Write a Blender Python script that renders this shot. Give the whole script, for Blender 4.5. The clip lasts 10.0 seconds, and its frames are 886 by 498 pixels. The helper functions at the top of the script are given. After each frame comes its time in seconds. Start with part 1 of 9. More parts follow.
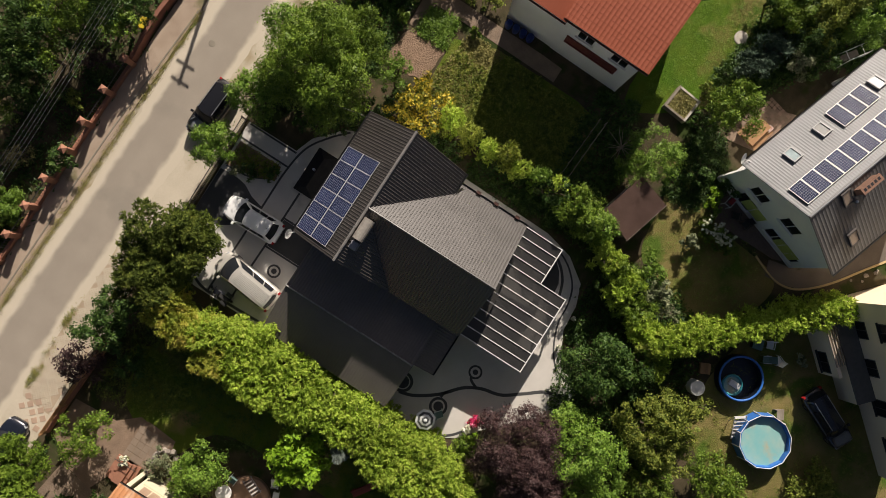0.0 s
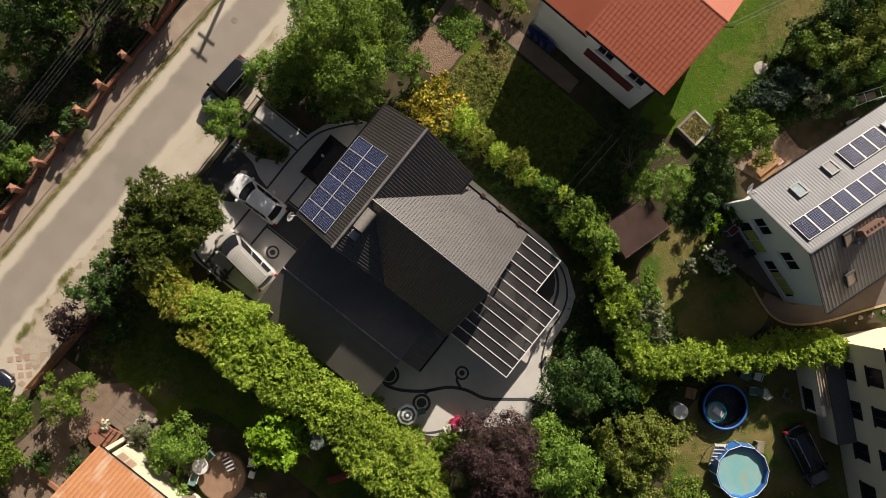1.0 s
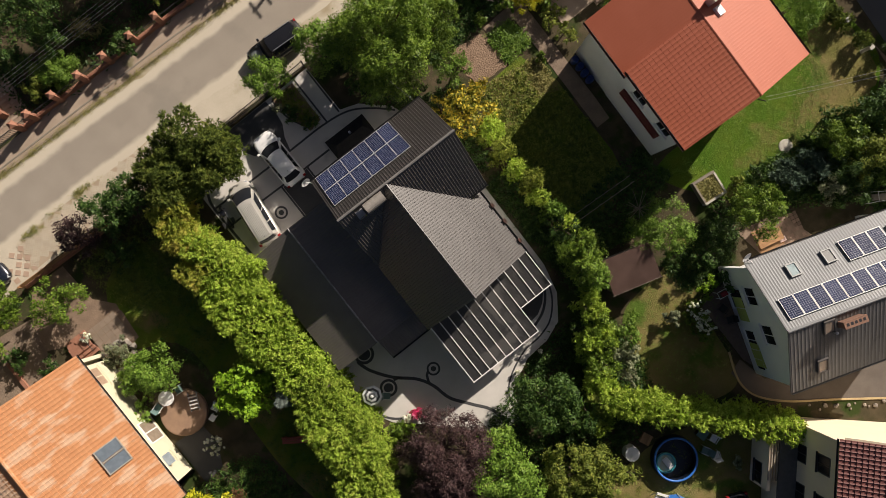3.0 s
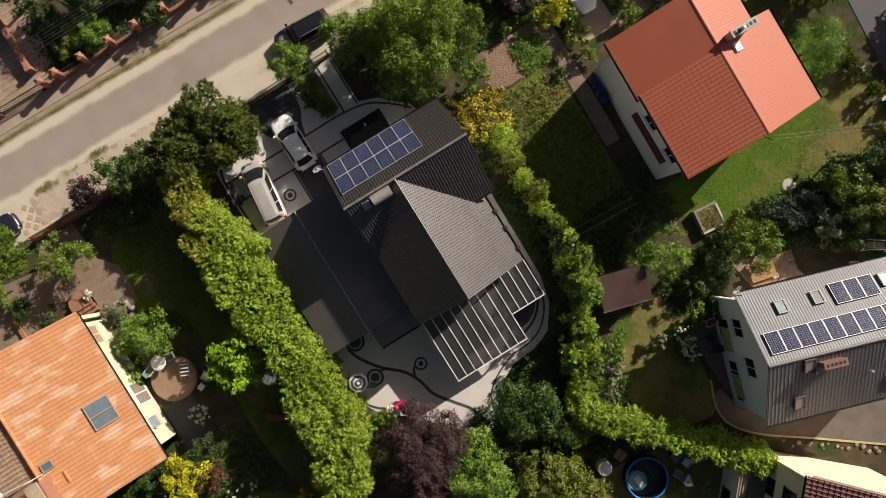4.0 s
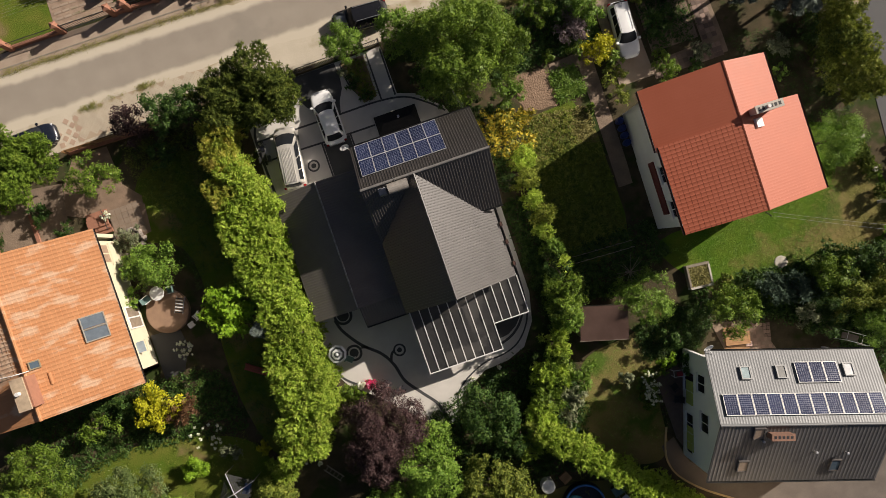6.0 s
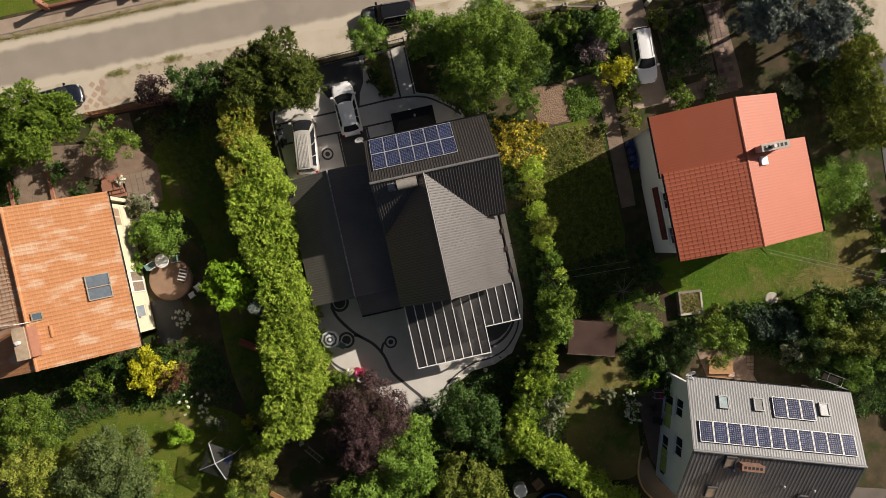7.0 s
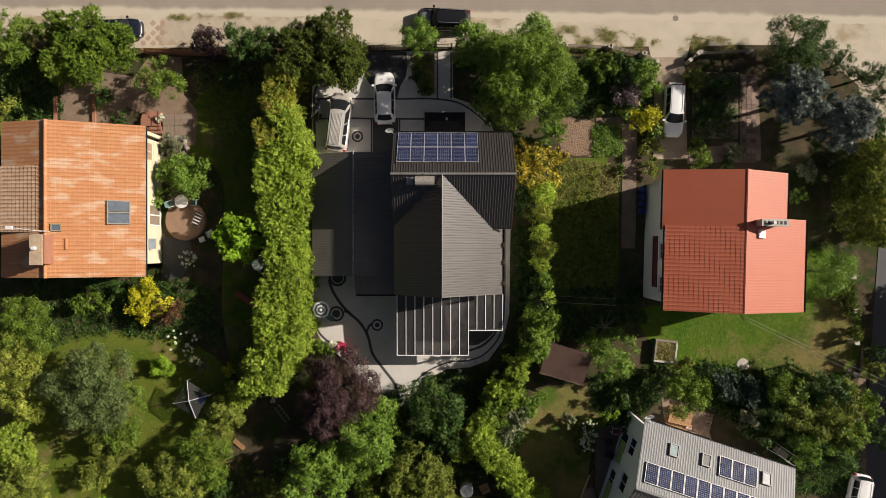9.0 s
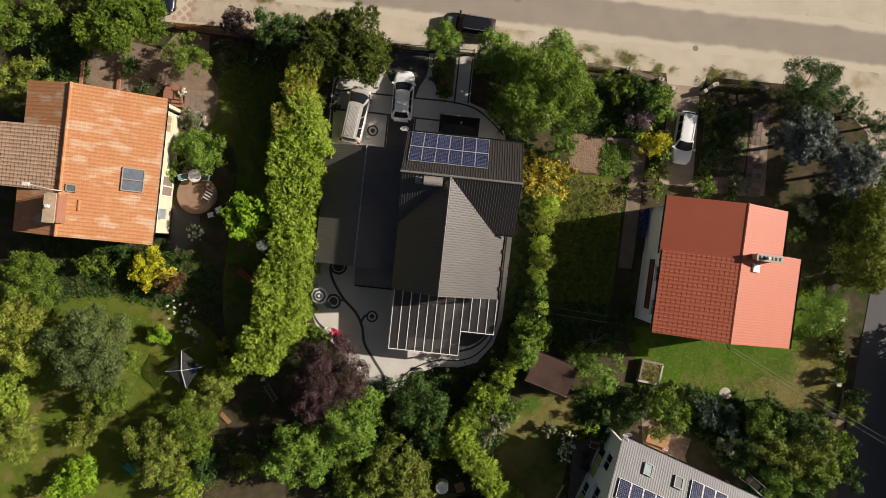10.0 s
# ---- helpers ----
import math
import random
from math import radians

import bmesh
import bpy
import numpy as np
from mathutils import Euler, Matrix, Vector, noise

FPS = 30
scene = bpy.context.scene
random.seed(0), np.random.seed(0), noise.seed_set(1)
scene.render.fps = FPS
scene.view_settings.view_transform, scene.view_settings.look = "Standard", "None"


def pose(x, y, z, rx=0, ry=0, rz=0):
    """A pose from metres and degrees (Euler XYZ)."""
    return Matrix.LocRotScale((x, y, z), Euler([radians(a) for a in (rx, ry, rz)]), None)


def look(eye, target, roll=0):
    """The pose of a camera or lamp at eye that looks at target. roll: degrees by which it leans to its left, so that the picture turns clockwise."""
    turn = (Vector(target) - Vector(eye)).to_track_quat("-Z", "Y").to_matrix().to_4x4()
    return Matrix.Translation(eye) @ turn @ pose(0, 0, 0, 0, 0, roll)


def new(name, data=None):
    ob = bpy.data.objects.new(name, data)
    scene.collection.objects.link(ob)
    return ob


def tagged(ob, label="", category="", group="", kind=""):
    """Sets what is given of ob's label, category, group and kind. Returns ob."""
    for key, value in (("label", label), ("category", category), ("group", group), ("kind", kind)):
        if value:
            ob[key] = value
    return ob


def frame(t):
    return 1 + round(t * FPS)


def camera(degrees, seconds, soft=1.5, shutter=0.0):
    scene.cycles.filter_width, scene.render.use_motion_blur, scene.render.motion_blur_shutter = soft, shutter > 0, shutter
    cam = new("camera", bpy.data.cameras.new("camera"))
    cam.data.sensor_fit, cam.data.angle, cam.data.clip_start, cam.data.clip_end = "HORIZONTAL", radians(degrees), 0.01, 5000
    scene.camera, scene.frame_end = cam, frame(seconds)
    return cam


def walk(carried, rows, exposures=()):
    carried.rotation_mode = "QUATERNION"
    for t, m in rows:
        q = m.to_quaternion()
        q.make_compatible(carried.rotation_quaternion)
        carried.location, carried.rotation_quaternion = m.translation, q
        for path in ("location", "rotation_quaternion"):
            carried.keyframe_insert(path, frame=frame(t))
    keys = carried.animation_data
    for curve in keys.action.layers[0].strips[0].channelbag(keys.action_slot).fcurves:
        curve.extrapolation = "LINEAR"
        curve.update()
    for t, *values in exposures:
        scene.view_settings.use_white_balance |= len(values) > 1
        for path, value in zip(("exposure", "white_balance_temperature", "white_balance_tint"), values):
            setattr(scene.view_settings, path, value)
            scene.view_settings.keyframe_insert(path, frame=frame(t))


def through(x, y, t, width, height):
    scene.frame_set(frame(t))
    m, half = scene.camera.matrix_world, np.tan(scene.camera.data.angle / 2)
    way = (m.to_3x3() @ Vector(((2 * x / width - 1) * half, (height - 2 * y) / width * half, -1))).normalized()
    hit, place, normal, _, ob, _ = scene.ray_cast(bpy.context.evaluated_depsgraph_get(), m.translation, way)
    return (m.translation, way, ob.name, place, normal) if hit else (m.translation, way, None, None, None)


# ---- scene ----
cam = camera(66.0, 10.0, soft=0.65)
PATH = [
    (0, -1.035, 1.187, 50.400, 1.331, -1.896, -57.317),
    (1, -0.904, 0.929, 50.576, 1.072, -1.739, -51.411),
    (2.5, -0.701, 0.618, 51.544, 0.727, -1.477, -41.511),
    (4.5, -0.418, 0.342, 53.781, 0.350, -1.080, -28.626),
    (5.5, -0.271, 0.264, 55.085, 0.197, -0.860, -22.200),
    (7.5, 0.033, 0.227, 57.696, -0.040, -0.379, -9.418),
    (9, 0.270, 0.304, 59.630, -0.156, 0.017, 0.046),
    (10, 0.432, 0.405, 60.816, -0.204, 0.299, 6.172),
]
walk(cam, [(t, pose(x, y, z, rx, ry, rz)) for t, x, y, z, rx, ry, rz in PATH], exposures=((0, 0.46, 6900, 13), (4.5, 0.42, 6900, 13), (10, 0.39, 6900, 13)))

# ---- light ----
SUN_AZ, SUN_EL = 15.2, 30.0  # degrees north of the x axis, degrees above the horizon
world = bpy.data.worlds.new("sky")
scene.world = world
world.use_nodes = True
wn = world.node_tree
sky = wn.nodes.new("ShaderNodeTexSky")
sky.sky_type, sky.sun_disc = "NISHITA", False
sky.sun_elevation, sky.sun_rotation = radians(SUN_EL), radians(90 - SUN_AZ)
sky.air_density, sky.dust_density, sky.ozone_density = 0.6, 2.5, 0.2
wn.nodes["Background"].inputs["Strength"].default_value = 0.043
wn.links.new(sky.outputs[0], wn.nodes["Background"].inputs["Color"])
sun = new("sun", bpy.data.lights.new("sun", "SUN"))
sun.data.energy, sun.data.angle, sun.data.color = 4.8, radians(0.53), (1.0, 0.94, 0.86)
sun_to = Vector((math.cos(radians(SUN_EL)) * math.cos(radians(SUN_AZ)), math.cos(radians(SUN_EL)) * math.sin(radians(SUN_AZ)), math.sin(radians(SUN_EL))))
sun.matrix_world = look(sun_to * 150, (0, 0, 0))


# ---- materials ----
def mat(name, a, b=None, rough=0.7, metal=0.0, ior=1.5, scale=3.0, fine=40.0, bump=0.2, vary=0.0, island=False, c=None, spots=0.0, spec=0.5, dist=0.02, grain=(1, 1, 1)):
    """Two colours mixed by coarse and fine noise, with fine relief; vary: change from piece to piece; c, spots: a third colour in blotches."""
    m = bpy.data.materials.new(name)
    m.use_nodes = True
    nt = m.node_tree
    N, K = nt.nodes, nt.links
    bsdf = N["Principled BSDF"]
    b = b or tuple(v * 0.7 for v in a)
    pos = N.new("ShaderNodeNewGeometry")
    n1, n2 = N.new("ShaderNodeTexNoise"), N.new("ShaderNodeTexNoise")
    n1.inputs["Scale"].default_value, n1.inputs["Detail"].default_value = scale, 4
    n2.inputs["Scale"].default_value, n2.inputs["Detail"].default_value = fine, 3
    for n in (n1, n2):
        K.new(pos.outputs["Position"], n.inputs["Vector"])
    mixf = N.new("ShaderNodeMath")
    mixf.operation = "MULTIPLY_ADD"
    K.new(n2.outputs["Fac"], mixf.inputs[0])
    mixf.inputs[1].default_value = 0.45
    K.new(n1.outputs["Fac"], mixf.inputs[2])
    ramp = N.new("ShaderNodeMapRange")
    ramp.inputs["From Min"].default_value, ramp.inputs["From Max"].default_value = 0.5, 0.95
    K.new(mixf.outputs[0], ramp.inputs["Value"])
    mix = N.new("ShaderNodeMix")
    mix.data_type = "RGBA"
    mix.inputs[6].default_value, mix.inputs[7].default_value = (*a, 1), (*b, 1)
    K.new(ramp.outputs[0], mix.inputs[0])
    out = mix.outputs[2]
    if c:
        n3 = N.new("ShaderNodeTexNoise")
        n3.inputs["Scale"].default_value, n3.inputs["Detail"].default_value = scale * 0.6, 6
        shift = N.new("ShaderNodeVectorMath")
        shift.operation = "MULTIPLY_ADD"
        shift.inputs[1].default_value, shift.inputs[2].default_value = grain, (37.0, 11.0, 5.0)
        K.new(pos.outputs["Position"], shift.inputs[0])
        K.new(shift.outputs[0], n3.inputs["Vector"])
        r3 = N.new("ShaderNodeMapRange")
        r3.inputs["From Min"].default_value, r3.inputs["From Max"].default_value = 0.66 - 0.3 * spots, 0.76 - 0.3 * spots
        K.new(n3.outputs["Fac"], r3.inputs["Value"])
        m3 = N.new("ShaderNodeMix")
        m3.data_type = "RGBA"
        m3.inputs[7].default_value = (*c, 1)
        K.new(r3.outputs[0], m3.inputs[0])
        K.new(out, m3.inputs[6])
        out = m3.outputs[2]
    if vary:
        hsv = N.new("ShaderNodeHueSaturation")
        vr = N.new("ShaderNodeMapRange")
        vr.inputs["To Min"].default_value, vr.inputs["To Max"].default_value = 1 - vary, 1 + vary
        if island:
            K.new(pos.outputs["Random Per Island"], vr.inputs["Value"])
        else:
            K.new(N.new("ShaderNodeObjectInfo").outputs["Random"], vr.inputs["Value"])
        K.new(vr.outputs[0], hsv.inputs["Value"])
        K.new(out, hsv.inputs["Color"])
        out = hsv.outputs[0]
    K.new(out, bsdf.inputs["Base Color"])
    rr = N.new("ShaderNodeMapRange")
    rr.inputs["To Min"].default_value, rr.inputs["To Max"].default_value = max(rough - 0.08, 0.02), min(rough + 0.08, 1)
    K.new(n1.outputs["Fac"], rr.inputs["Value"])
    K.new(rr.outputs[0], bsdf.inputs["Roughness"])
    bsdf.inputs["Metallic"].default_value = metal
    bsdf.inputs["Specular IOR Level"].default_value = spec
    bsdf.inputs["IOR"].default_value = ior
    if bump:
        bp = N.new("ShaderNodeBump")
        bp.inputs["Strength"].default_value, bp.inputs["Distance"].default_value = bump, dist
        K.new(n2.outputs["Fac"], bp.inputs["Height"])
        K.new(bp.outputs[0], bsdf.inputs["Normal"])
    return m


def leaf_mat(name, a, b, c, gloss=0.45, through=0.18, island=0.35, boughs=2.6):
    """Leaves: three colours, from leaf to leaf and from bough to bough, some light through the blade."""
    m = bpy.data.materials.new(name)
    m.use_nodes = True
    N, K = m.node_tree.nodes, m.node_tree.links
    bsdf = N["Principled BSDF"]
    geo = N.new("ShaderNodeNewGeometry")
    n = N.new("ShaderNodeTexNoise")
    n.inputs["Scale"].default_value, n.inputs["Detail"].default_value = boughs, 4
    K.new(geo.outputs["Position"], n.inputs["Vector"])
    spread = N.new("ShaderNodeMapRange")
    spread.inputs["From Min"].default_value, spread.inputs["From Max"].default_value = 0.32, 0.68
    spread.inputs["To Max"].default_value = 0.6
    K.new(n.outputs["Fac"], spread.inputs["Value"])
    add = N.new("ShaderNodeMath")
    add.operation = "MULTIPLY_ADD"
    K.new(geo.outputs["Random Per Island"], add.inputs[0])
    add.inputs[1].default_value = island
    K.new(spread.outputs[0], add.inputs[2])
    ramp = N.new("ShaderNodeValToRGB")
    el = ramp.color_ramp.elements
    top = 0.6 + island
    el[0].position, el[0].color = 0.12 * top, (*[v * 0.75 for v in a], 1)
    el[1].position, el[1].color = min(0.92 * top, 1.0), (*c, 1)
    mid = el.new(0.5 * top)
    mid.color = (*b, 1)
    K.new(add.outputs[0], ramp.inputs[0])
    hsv, vr = N.new("ShaderNodeHueSaturation"), N.new("ShaderNodeMapRange")
    vr.inputs["To Min"].default_value, vr.inputs["To Max"].default_value = 0.84, 1.14
    K.new(N.new("ShaderNodeObjectInfo").outputs["Random"], vr.inputs["Value"])
    K.new(vr.outputs[0], hsv.inputs["Value"])
    K.new(ramp.outputs[0], hsv.inputs["Color"])
    colour = hsv.outputs[0]
    K.new(colour, bsdf.inputs["Base Color"])
    bsdf.inputs["Roughness"].default_value = gloss
    bsdf.inputs["Specular IOR Level"].default_value = 0.2
    tr = N.new("ShaderNodeBsdfTranslucent")
    K.new(colour, tr.inputs["Color"])
    mx = N.new("ShaderNodeMixShader")
    mx.inputs[0].default_value = through
    K.new(bsdf.outputs[0], mx.inputs[1])
    K.new(tr.outputs[0], mx.inputs[2])
    K.new(mx.outputs[0], N["Material Output"].inputs["Surface"])
    return m


def glass_mat(name, tint, rough=0.05, alpha=0.5):
    """Tinted sheet glass: clear part and glossy part."""
    m = bpy.data.materials.new(name)
    m.use_nodes = True
    N, K = m.node_tree.nodes, m.node_tree.links
    bsdf = N["Principled BSDF"]
    bsdf.inputs["Base Color"].default_value = (*tint, 1)
    bsdf.inputs["Roughness"].default_value = rough
    tr = N.new("ShaderNodeBsdfTransparent")
    tr.inputs["Color"].default_value = (*[0.25 + 0.5 * v for v in tint], 1)
    mx = N.new("ShaderNodeMixShader")
    mx.inputs[0].default_value = alpha
    K.new(bsdf.outputs[0], mx.inputs[1])
    K.new(tr.outputs[0], mx.inputs[2])
    K.new(mx.outputs[0], N["Material Output"].inputs["Surface"])
    return m


# Ground colour lowered so that the gardens' shade is partly in the paint.
M_GROUND = mat("shade_dark_soil_and_grass", (0.045, 0.042, 0.022), (0.1, 0.075, 0.047), 0.95, spec=0.1, scale=0.9, fine=16, bump=0.6, dist=0.05, c=(0.035, 0.052, 0.014), spots=0.45)
M_LAWN = mat("lawn_grass", (0.07, 0.13, 0.012), (0.15, 0.155, 0.03), 0.95, spec=0.1, scale=0.6, fine=14, bump=0.9, dist=0.06, c=(0.19, 0.15, 0.065), spots=0.3)
M_MOWN = mat("mown_lawn", (0.05, 0.125, 0.008), (0.105, 0.15, 0.018), 0.95, spec=0.1, scale=0.5, fine=14, bump=0.9, dist=0.06, c=(0.15, 0.15, 0.04), spots=0.25)
M_DRYLAWN = mat("dry_lawn_grass", (0.13, 0.135, 0.035), (0.23, 0.175, 0.075), 0.95, spec=0.1, scale=0.6, fine=14, bump=0.9, dist=0.06, c=(0.075, 0.125, 0.02), spots=0.5)
M_VERGE = mat("weedy_verge", (0.16, 0.15, 0.05), (0.34, 0.26, 0.13), 0.95, scale=1.2, fine=12, bump=1.0, dist=0.06, c=(0.1, 0.13, 0.03), spots=0.6)
M_SAND = mat("sandy_shoulder", (0.52, 0.46, 0.362), (0.43, 0.375, 0.29), 0.95, scale=0.5, fine=9, bump=0.5, c=(0.33, 0.27, 0.17), spots=0.3)
M_ASPHALT2 = mat("dark_asphalt", (0.075, 0.075, 0.077), (0.095, 0.094, 0.094), 0.85, scale=0.5, fine=20, bump=0.2)
M_WALK = mat("worn_pavement", (0.37, 0.29, 0.22), (0.28, 0.21, 0.155), 0.9, scale=0.8, fine=16, bump=0.4, c=(0.16, 0.14, 0.07), spots=0.15)
M_KERB = mat("concrete_kerb", (0.26, 0.23, 0.18), (0.18, 0.155, 0.12), 0.9, scale=2, fine=30)
M_PAVER = mat("grid_paver_concrete", (0.47, 0.41, 0.315), (0.42, 0.355, 0.27), 0.9, scale=2, fine=30, vary=0.06)
M_RED_PAVER = mat("red_paver", (0.29, 0.21, 0.15), (0.2, 0.14, 0.1), 0.9, scale=2, fine=30, vary=0.2)
M_COURT = mat("grey_resin_paving", (0.57, 0.54, 0.495), (0.5, 0.475, 0.435), 0.75, scale=0.8, fine=30, bump=0.15, c=(0.4, 0.375, 0.345), spots=0.2)
M_BLACKPAVE = mat("black_paving", (0.045, 0.045, 0.047), (0.06, 0.06, 0.06), 0.75, scale=1, fine=40, bump=0.2)
M_DARKSTEEL = mat("anthracite_roof_steel", (0.036, 0.031, 0.028), (0.044, 0.038, 0.034), 0.45, spec=0.95, ior=1.5, scale=0.8, fine=10, bump=0.05)
M_MATTSTEEL = mat("matt_anthracite_steel", (0.12, 0.108, 0.1), (0.14, 0.126, 0.117), 0.65, spec=0.1, scale=0.8, fine=10, bump=0.08)
M_REDSTEEL = mat("brick_red_roof_steel", (0.36, 0.09, 0.042), (0.395, 0.102, 0.05), 0.52, spec=0.52, scale=0.5, fine=14, bump=0.06)
M_ORANGE = mat("weathered_orange_tile", (0.465, 0.222, 0.1), (0.41, 0.182, 0.078), 0.8, scale=1.1, fine=7, bump=0.2, c=(0.5, 0.32, 0.205), spots=0.5, grain=(0.7, 1.7, 1))
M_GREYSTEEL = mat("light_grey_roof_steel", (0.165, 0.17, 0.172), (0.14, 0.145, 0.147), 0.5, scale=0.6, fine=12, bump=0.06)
M_BROWNTILE = mat("maroon_tile", (0.17, 0.055, 0.045), (0.13, 0.045, 0.04), 0.6, scale=1, fine=20)
M_WHITEWALL = mat("white_render", (0.82, 0.81, 0.79), (0.75, 0.74, 0.73), 0.9, scale=0.6, fine=40, bump=0.15)
M_CREAM = mat("cream_render", (0.64, 0.59, 0.43), (0.58, 0.53, 0.385), 0.9, scale=0.6, fine=40, bump=0.15)
M_BEIGE = mat("beige_render", (0.8, 0.68, 0.5), (0.74, 0.62, 0.46), 0.9, scale=0.6, fine=40, bump=0.15)
M_GREENPAINT = mat("lime_green_render", (0.42, 0.46, 0.12), (0.38, 0.42, 0.11), 0.9, scale=1, fine=40, bump=0.1)
M_WHITE = mat("white_metal", (0.75, 0.74, 0.72), (0.66, 0.65, 0.63), 0.45, scale=2, fine=20, bump=0.03)
M_ALU = mat("brushed_aluminium", (0.62, 0.62, 0.63), (0.52, 0.52, 0.53), 0.35, metal=0.8, scale=3, fine=50, bump=0.03)
M_BLACK = mat("black_metal", (0.02, 0.02, 0.022), (0.03, 0.03, 0.03), 0.45, scale=2, fine=30, bump=0.04)
M_BRICK = mat("red_brick", (0.35, 0.16, 0.1), (0.27, 0.125, 0.08), 0.85, scale=3, fine=25, bump=0.3, vary=0.12)
M_WOOD = mat("warm_timber", (0.36, 0.2, 0.09), (0.28, 0.15, 0.065), 0.65, scale=2, fine=30, bump=0.2, vary=0.2)
M_GREYWOOD = mat("weathered_timber", (0.3, 0.26, 0.2), (0.22, 0.18, 0.14), 0.85, scale=2, fine=30, bump=0.3, vary=0.2)
M_BARK = mat("bark", (0.11, 0.08, 0.055), (0.07, 0.05, 0.035), 0.95, scale=6, fine=25, bump=0.8)
M_SHED = mat("brown_bitumen_felt", (0.16, 0.095, 0.075), (0.12, 0.07, 0.055), 0.9, scale=0.8, fine=20, bump=0.4)
M_TRODDEN = mat("trodden_earth", (0.24, 0.175, 0.125), (0.17, 0.125, 0.09), 0.95, scale=1.2, fine=9, bump=0.8, dist=0.05)
M_SOIL = mat("tilled_soil", (0.27, 0.18, 0.12), (0.2, 0.13, 0.085), 0.95, scale=1.5, fine=9, bump=1.0, dist=0.1)
M_PV = mat("solar_cells", (0.016, 0.022, 0.055), (0.025, 0.034, 0.08), 0.12, scale=1, fine=6, bump=0.0, spec=0.6, vary=0.25)
M_DARKGLASS = mat("dark_window_glass", (0.012, 0.014, 0.017), (0.02, 0.022, 0.026), 0.15, scale=1, fine=5, bump=0.0, spec=0.12)
M_SKYGLASS = mat("skylight_glass", (0.06, 0.09, 0.12), (0.1, 0.13, 0.16), 0.1, scale=1, fine=5, bump=0.0, spec=0.7)
M_PERGOLA = glass_mat("smoked_polycarbonate", (0.085, 0.083, 0.082), 0.3, 0.22)
M_RUBBER = mat("tyre_rubber", (0.02, 0.02, 0.02), (0.028, 0.028, 0.028), 0.8, scale=6, fine=60)
M_POOL_BLUE = mat("blue_pool_liner", (0.03, 0.16, 0.5), (0.03, 0.13, 0.42), 0.45, scale=1.5, fine=20, bump=0.1)
M_POOL_WATER = mat("turquoise_pool_water", (0.2, 0.46, 0.46), (0.3, 0.47, 0.43), 0.12, scale=0.9, fine=3, bump=0.05, c=(0.4, 0.4, 0.29), spots=0.35)
M_CONCRETE = mat("pale_concrete", (0.5, 0.46, 0.4), (0.42, 0.38, 0.33), 0.9, scale=1.5, fine=30)
M_STONE = mat("garden_stone", (0.3, 0.26, 0.22), (0.2, 0.17, 0.14), 0.9, scale=3, fine=20, bump=0.5, vary=0.3)
M_HAY = mat("dry_plant_litter", (0.33, 0.28, 0.14), (0.22, 0.2, 0.08), 0.95, scale=3, fine=15, bump=1.0, dist=0.1)


# ---- mesh helpers ----
def finish(ob, materials, smooth=False):
    for m in materials if isinstance(materials, (list, tuple)) else [materials]:
        ob.data.materials.append(m)
    if smooth:
        ob.data.polygons.foreach_set("use_smooth", [True] * len(ob.data.polygons))
    return ob


def part(name, bm, material, parent=None, label="", smooth=False):
    """One mesh object from a bmesh, under a thing or under a part."""
    me = bpy.data.meshes.new(name)
    bmesh.ops.recalc_face_normals(bm, faces=bm.faces)
    bm.to_mesh(me)
    bm.free()
    ob = finish(new(name, me), material, smooth)
    ob.parent = parent
    return tagged(ob, label)


def thing(name, label, category, group="", kind="", m=None):
    ob = new(name)
    ob.empty_display_size = 0.2
    if m:
        ob.matrix_basis = m
    return tagged(ob, label, category, group, kind)


def box(bm, x0, y0, z0, x1, y1, z1, m=None, bevel=0.0):
    pts = [(x, y, z) for z in (z0, z1) for x, y in ((x0, y0), (x1, y0), (x1, y1), (x0, y1))]
    v = [bm.verts.new(m @ Vector(p) if m else p) for p in pts]
    faces = [bm.faces.new([v[i] for i in q]) for q in ((3, 2, 1, 0), (4, 5, 6, 7), (0, 1, 5, 4), (1, 2, 6, 5), (2, 3, 7, 6), (3, 0, 4, 7))]
    if bevel:
        bmesh.ops.bevel(bm, geom=list({e for f in faces for e in f.edges}), offset=bevel, segments=2, affect="EDGES", profile=0.6)
    return bm


def boxes(*rows, m=None, bevel=0.0):
    bm = bmesh.new()
    for r in rows:
        box(bm, *r, m=m, bevel=bevel)
    return bm


def tube(bm, a, b, r0, r1=None, n=10):
    a, b = Vector(a), Vector(b)
    q = (b - a).to_track_quat("Z", "Y")
    r1 = r0 if r1 is None else r1
    rings = [[bm.verts.new(p + q @ Vector((r * math.cos(k * math.tau / n), r * math.sin(k * math.tau / n), 0))) for k in range(n)] for p, r in ((a, r0), (b, r1))]
    for k in range(n):
        bm.faces.new((rings[0][k], rings[0][(k + 1) % n], rings[1][(k + 1) % n], rings[1][k]))
    bm.faces.new(rings[0][::-1])
    bm.faces.new(rings[1])
    return bm


def lathe(bm, profile, n=32, centre=(0, 0, 0)):
    """Rings from (radius, height) pairs, closed where the radius is 0."""
    rows = []
    for r, z in profile:
        if r < 1e-6:
            rows.append([bm.verts.new((centre[0], centre[1], centre[2] + z))])
        else:
            rows.append([bm.verts.new((centre[0] + r * math.cos(k * math.tau / n), centre[1] + r * math.sin(k * math.tau / n), centre[2] + z)) for k in range(n)])
    for p, q in zip(rows, rows[1:]):
        for k in range(n):
            vs = [p[k % len(p)], p[(k + 1) % len(p)], q[(k + 1) % len(q)], q[k % len(q)]]
            vs = list(dict.fromkeys(vs))
            if len(vs) > 2:
                bm.faces.new(vs)
    return bm


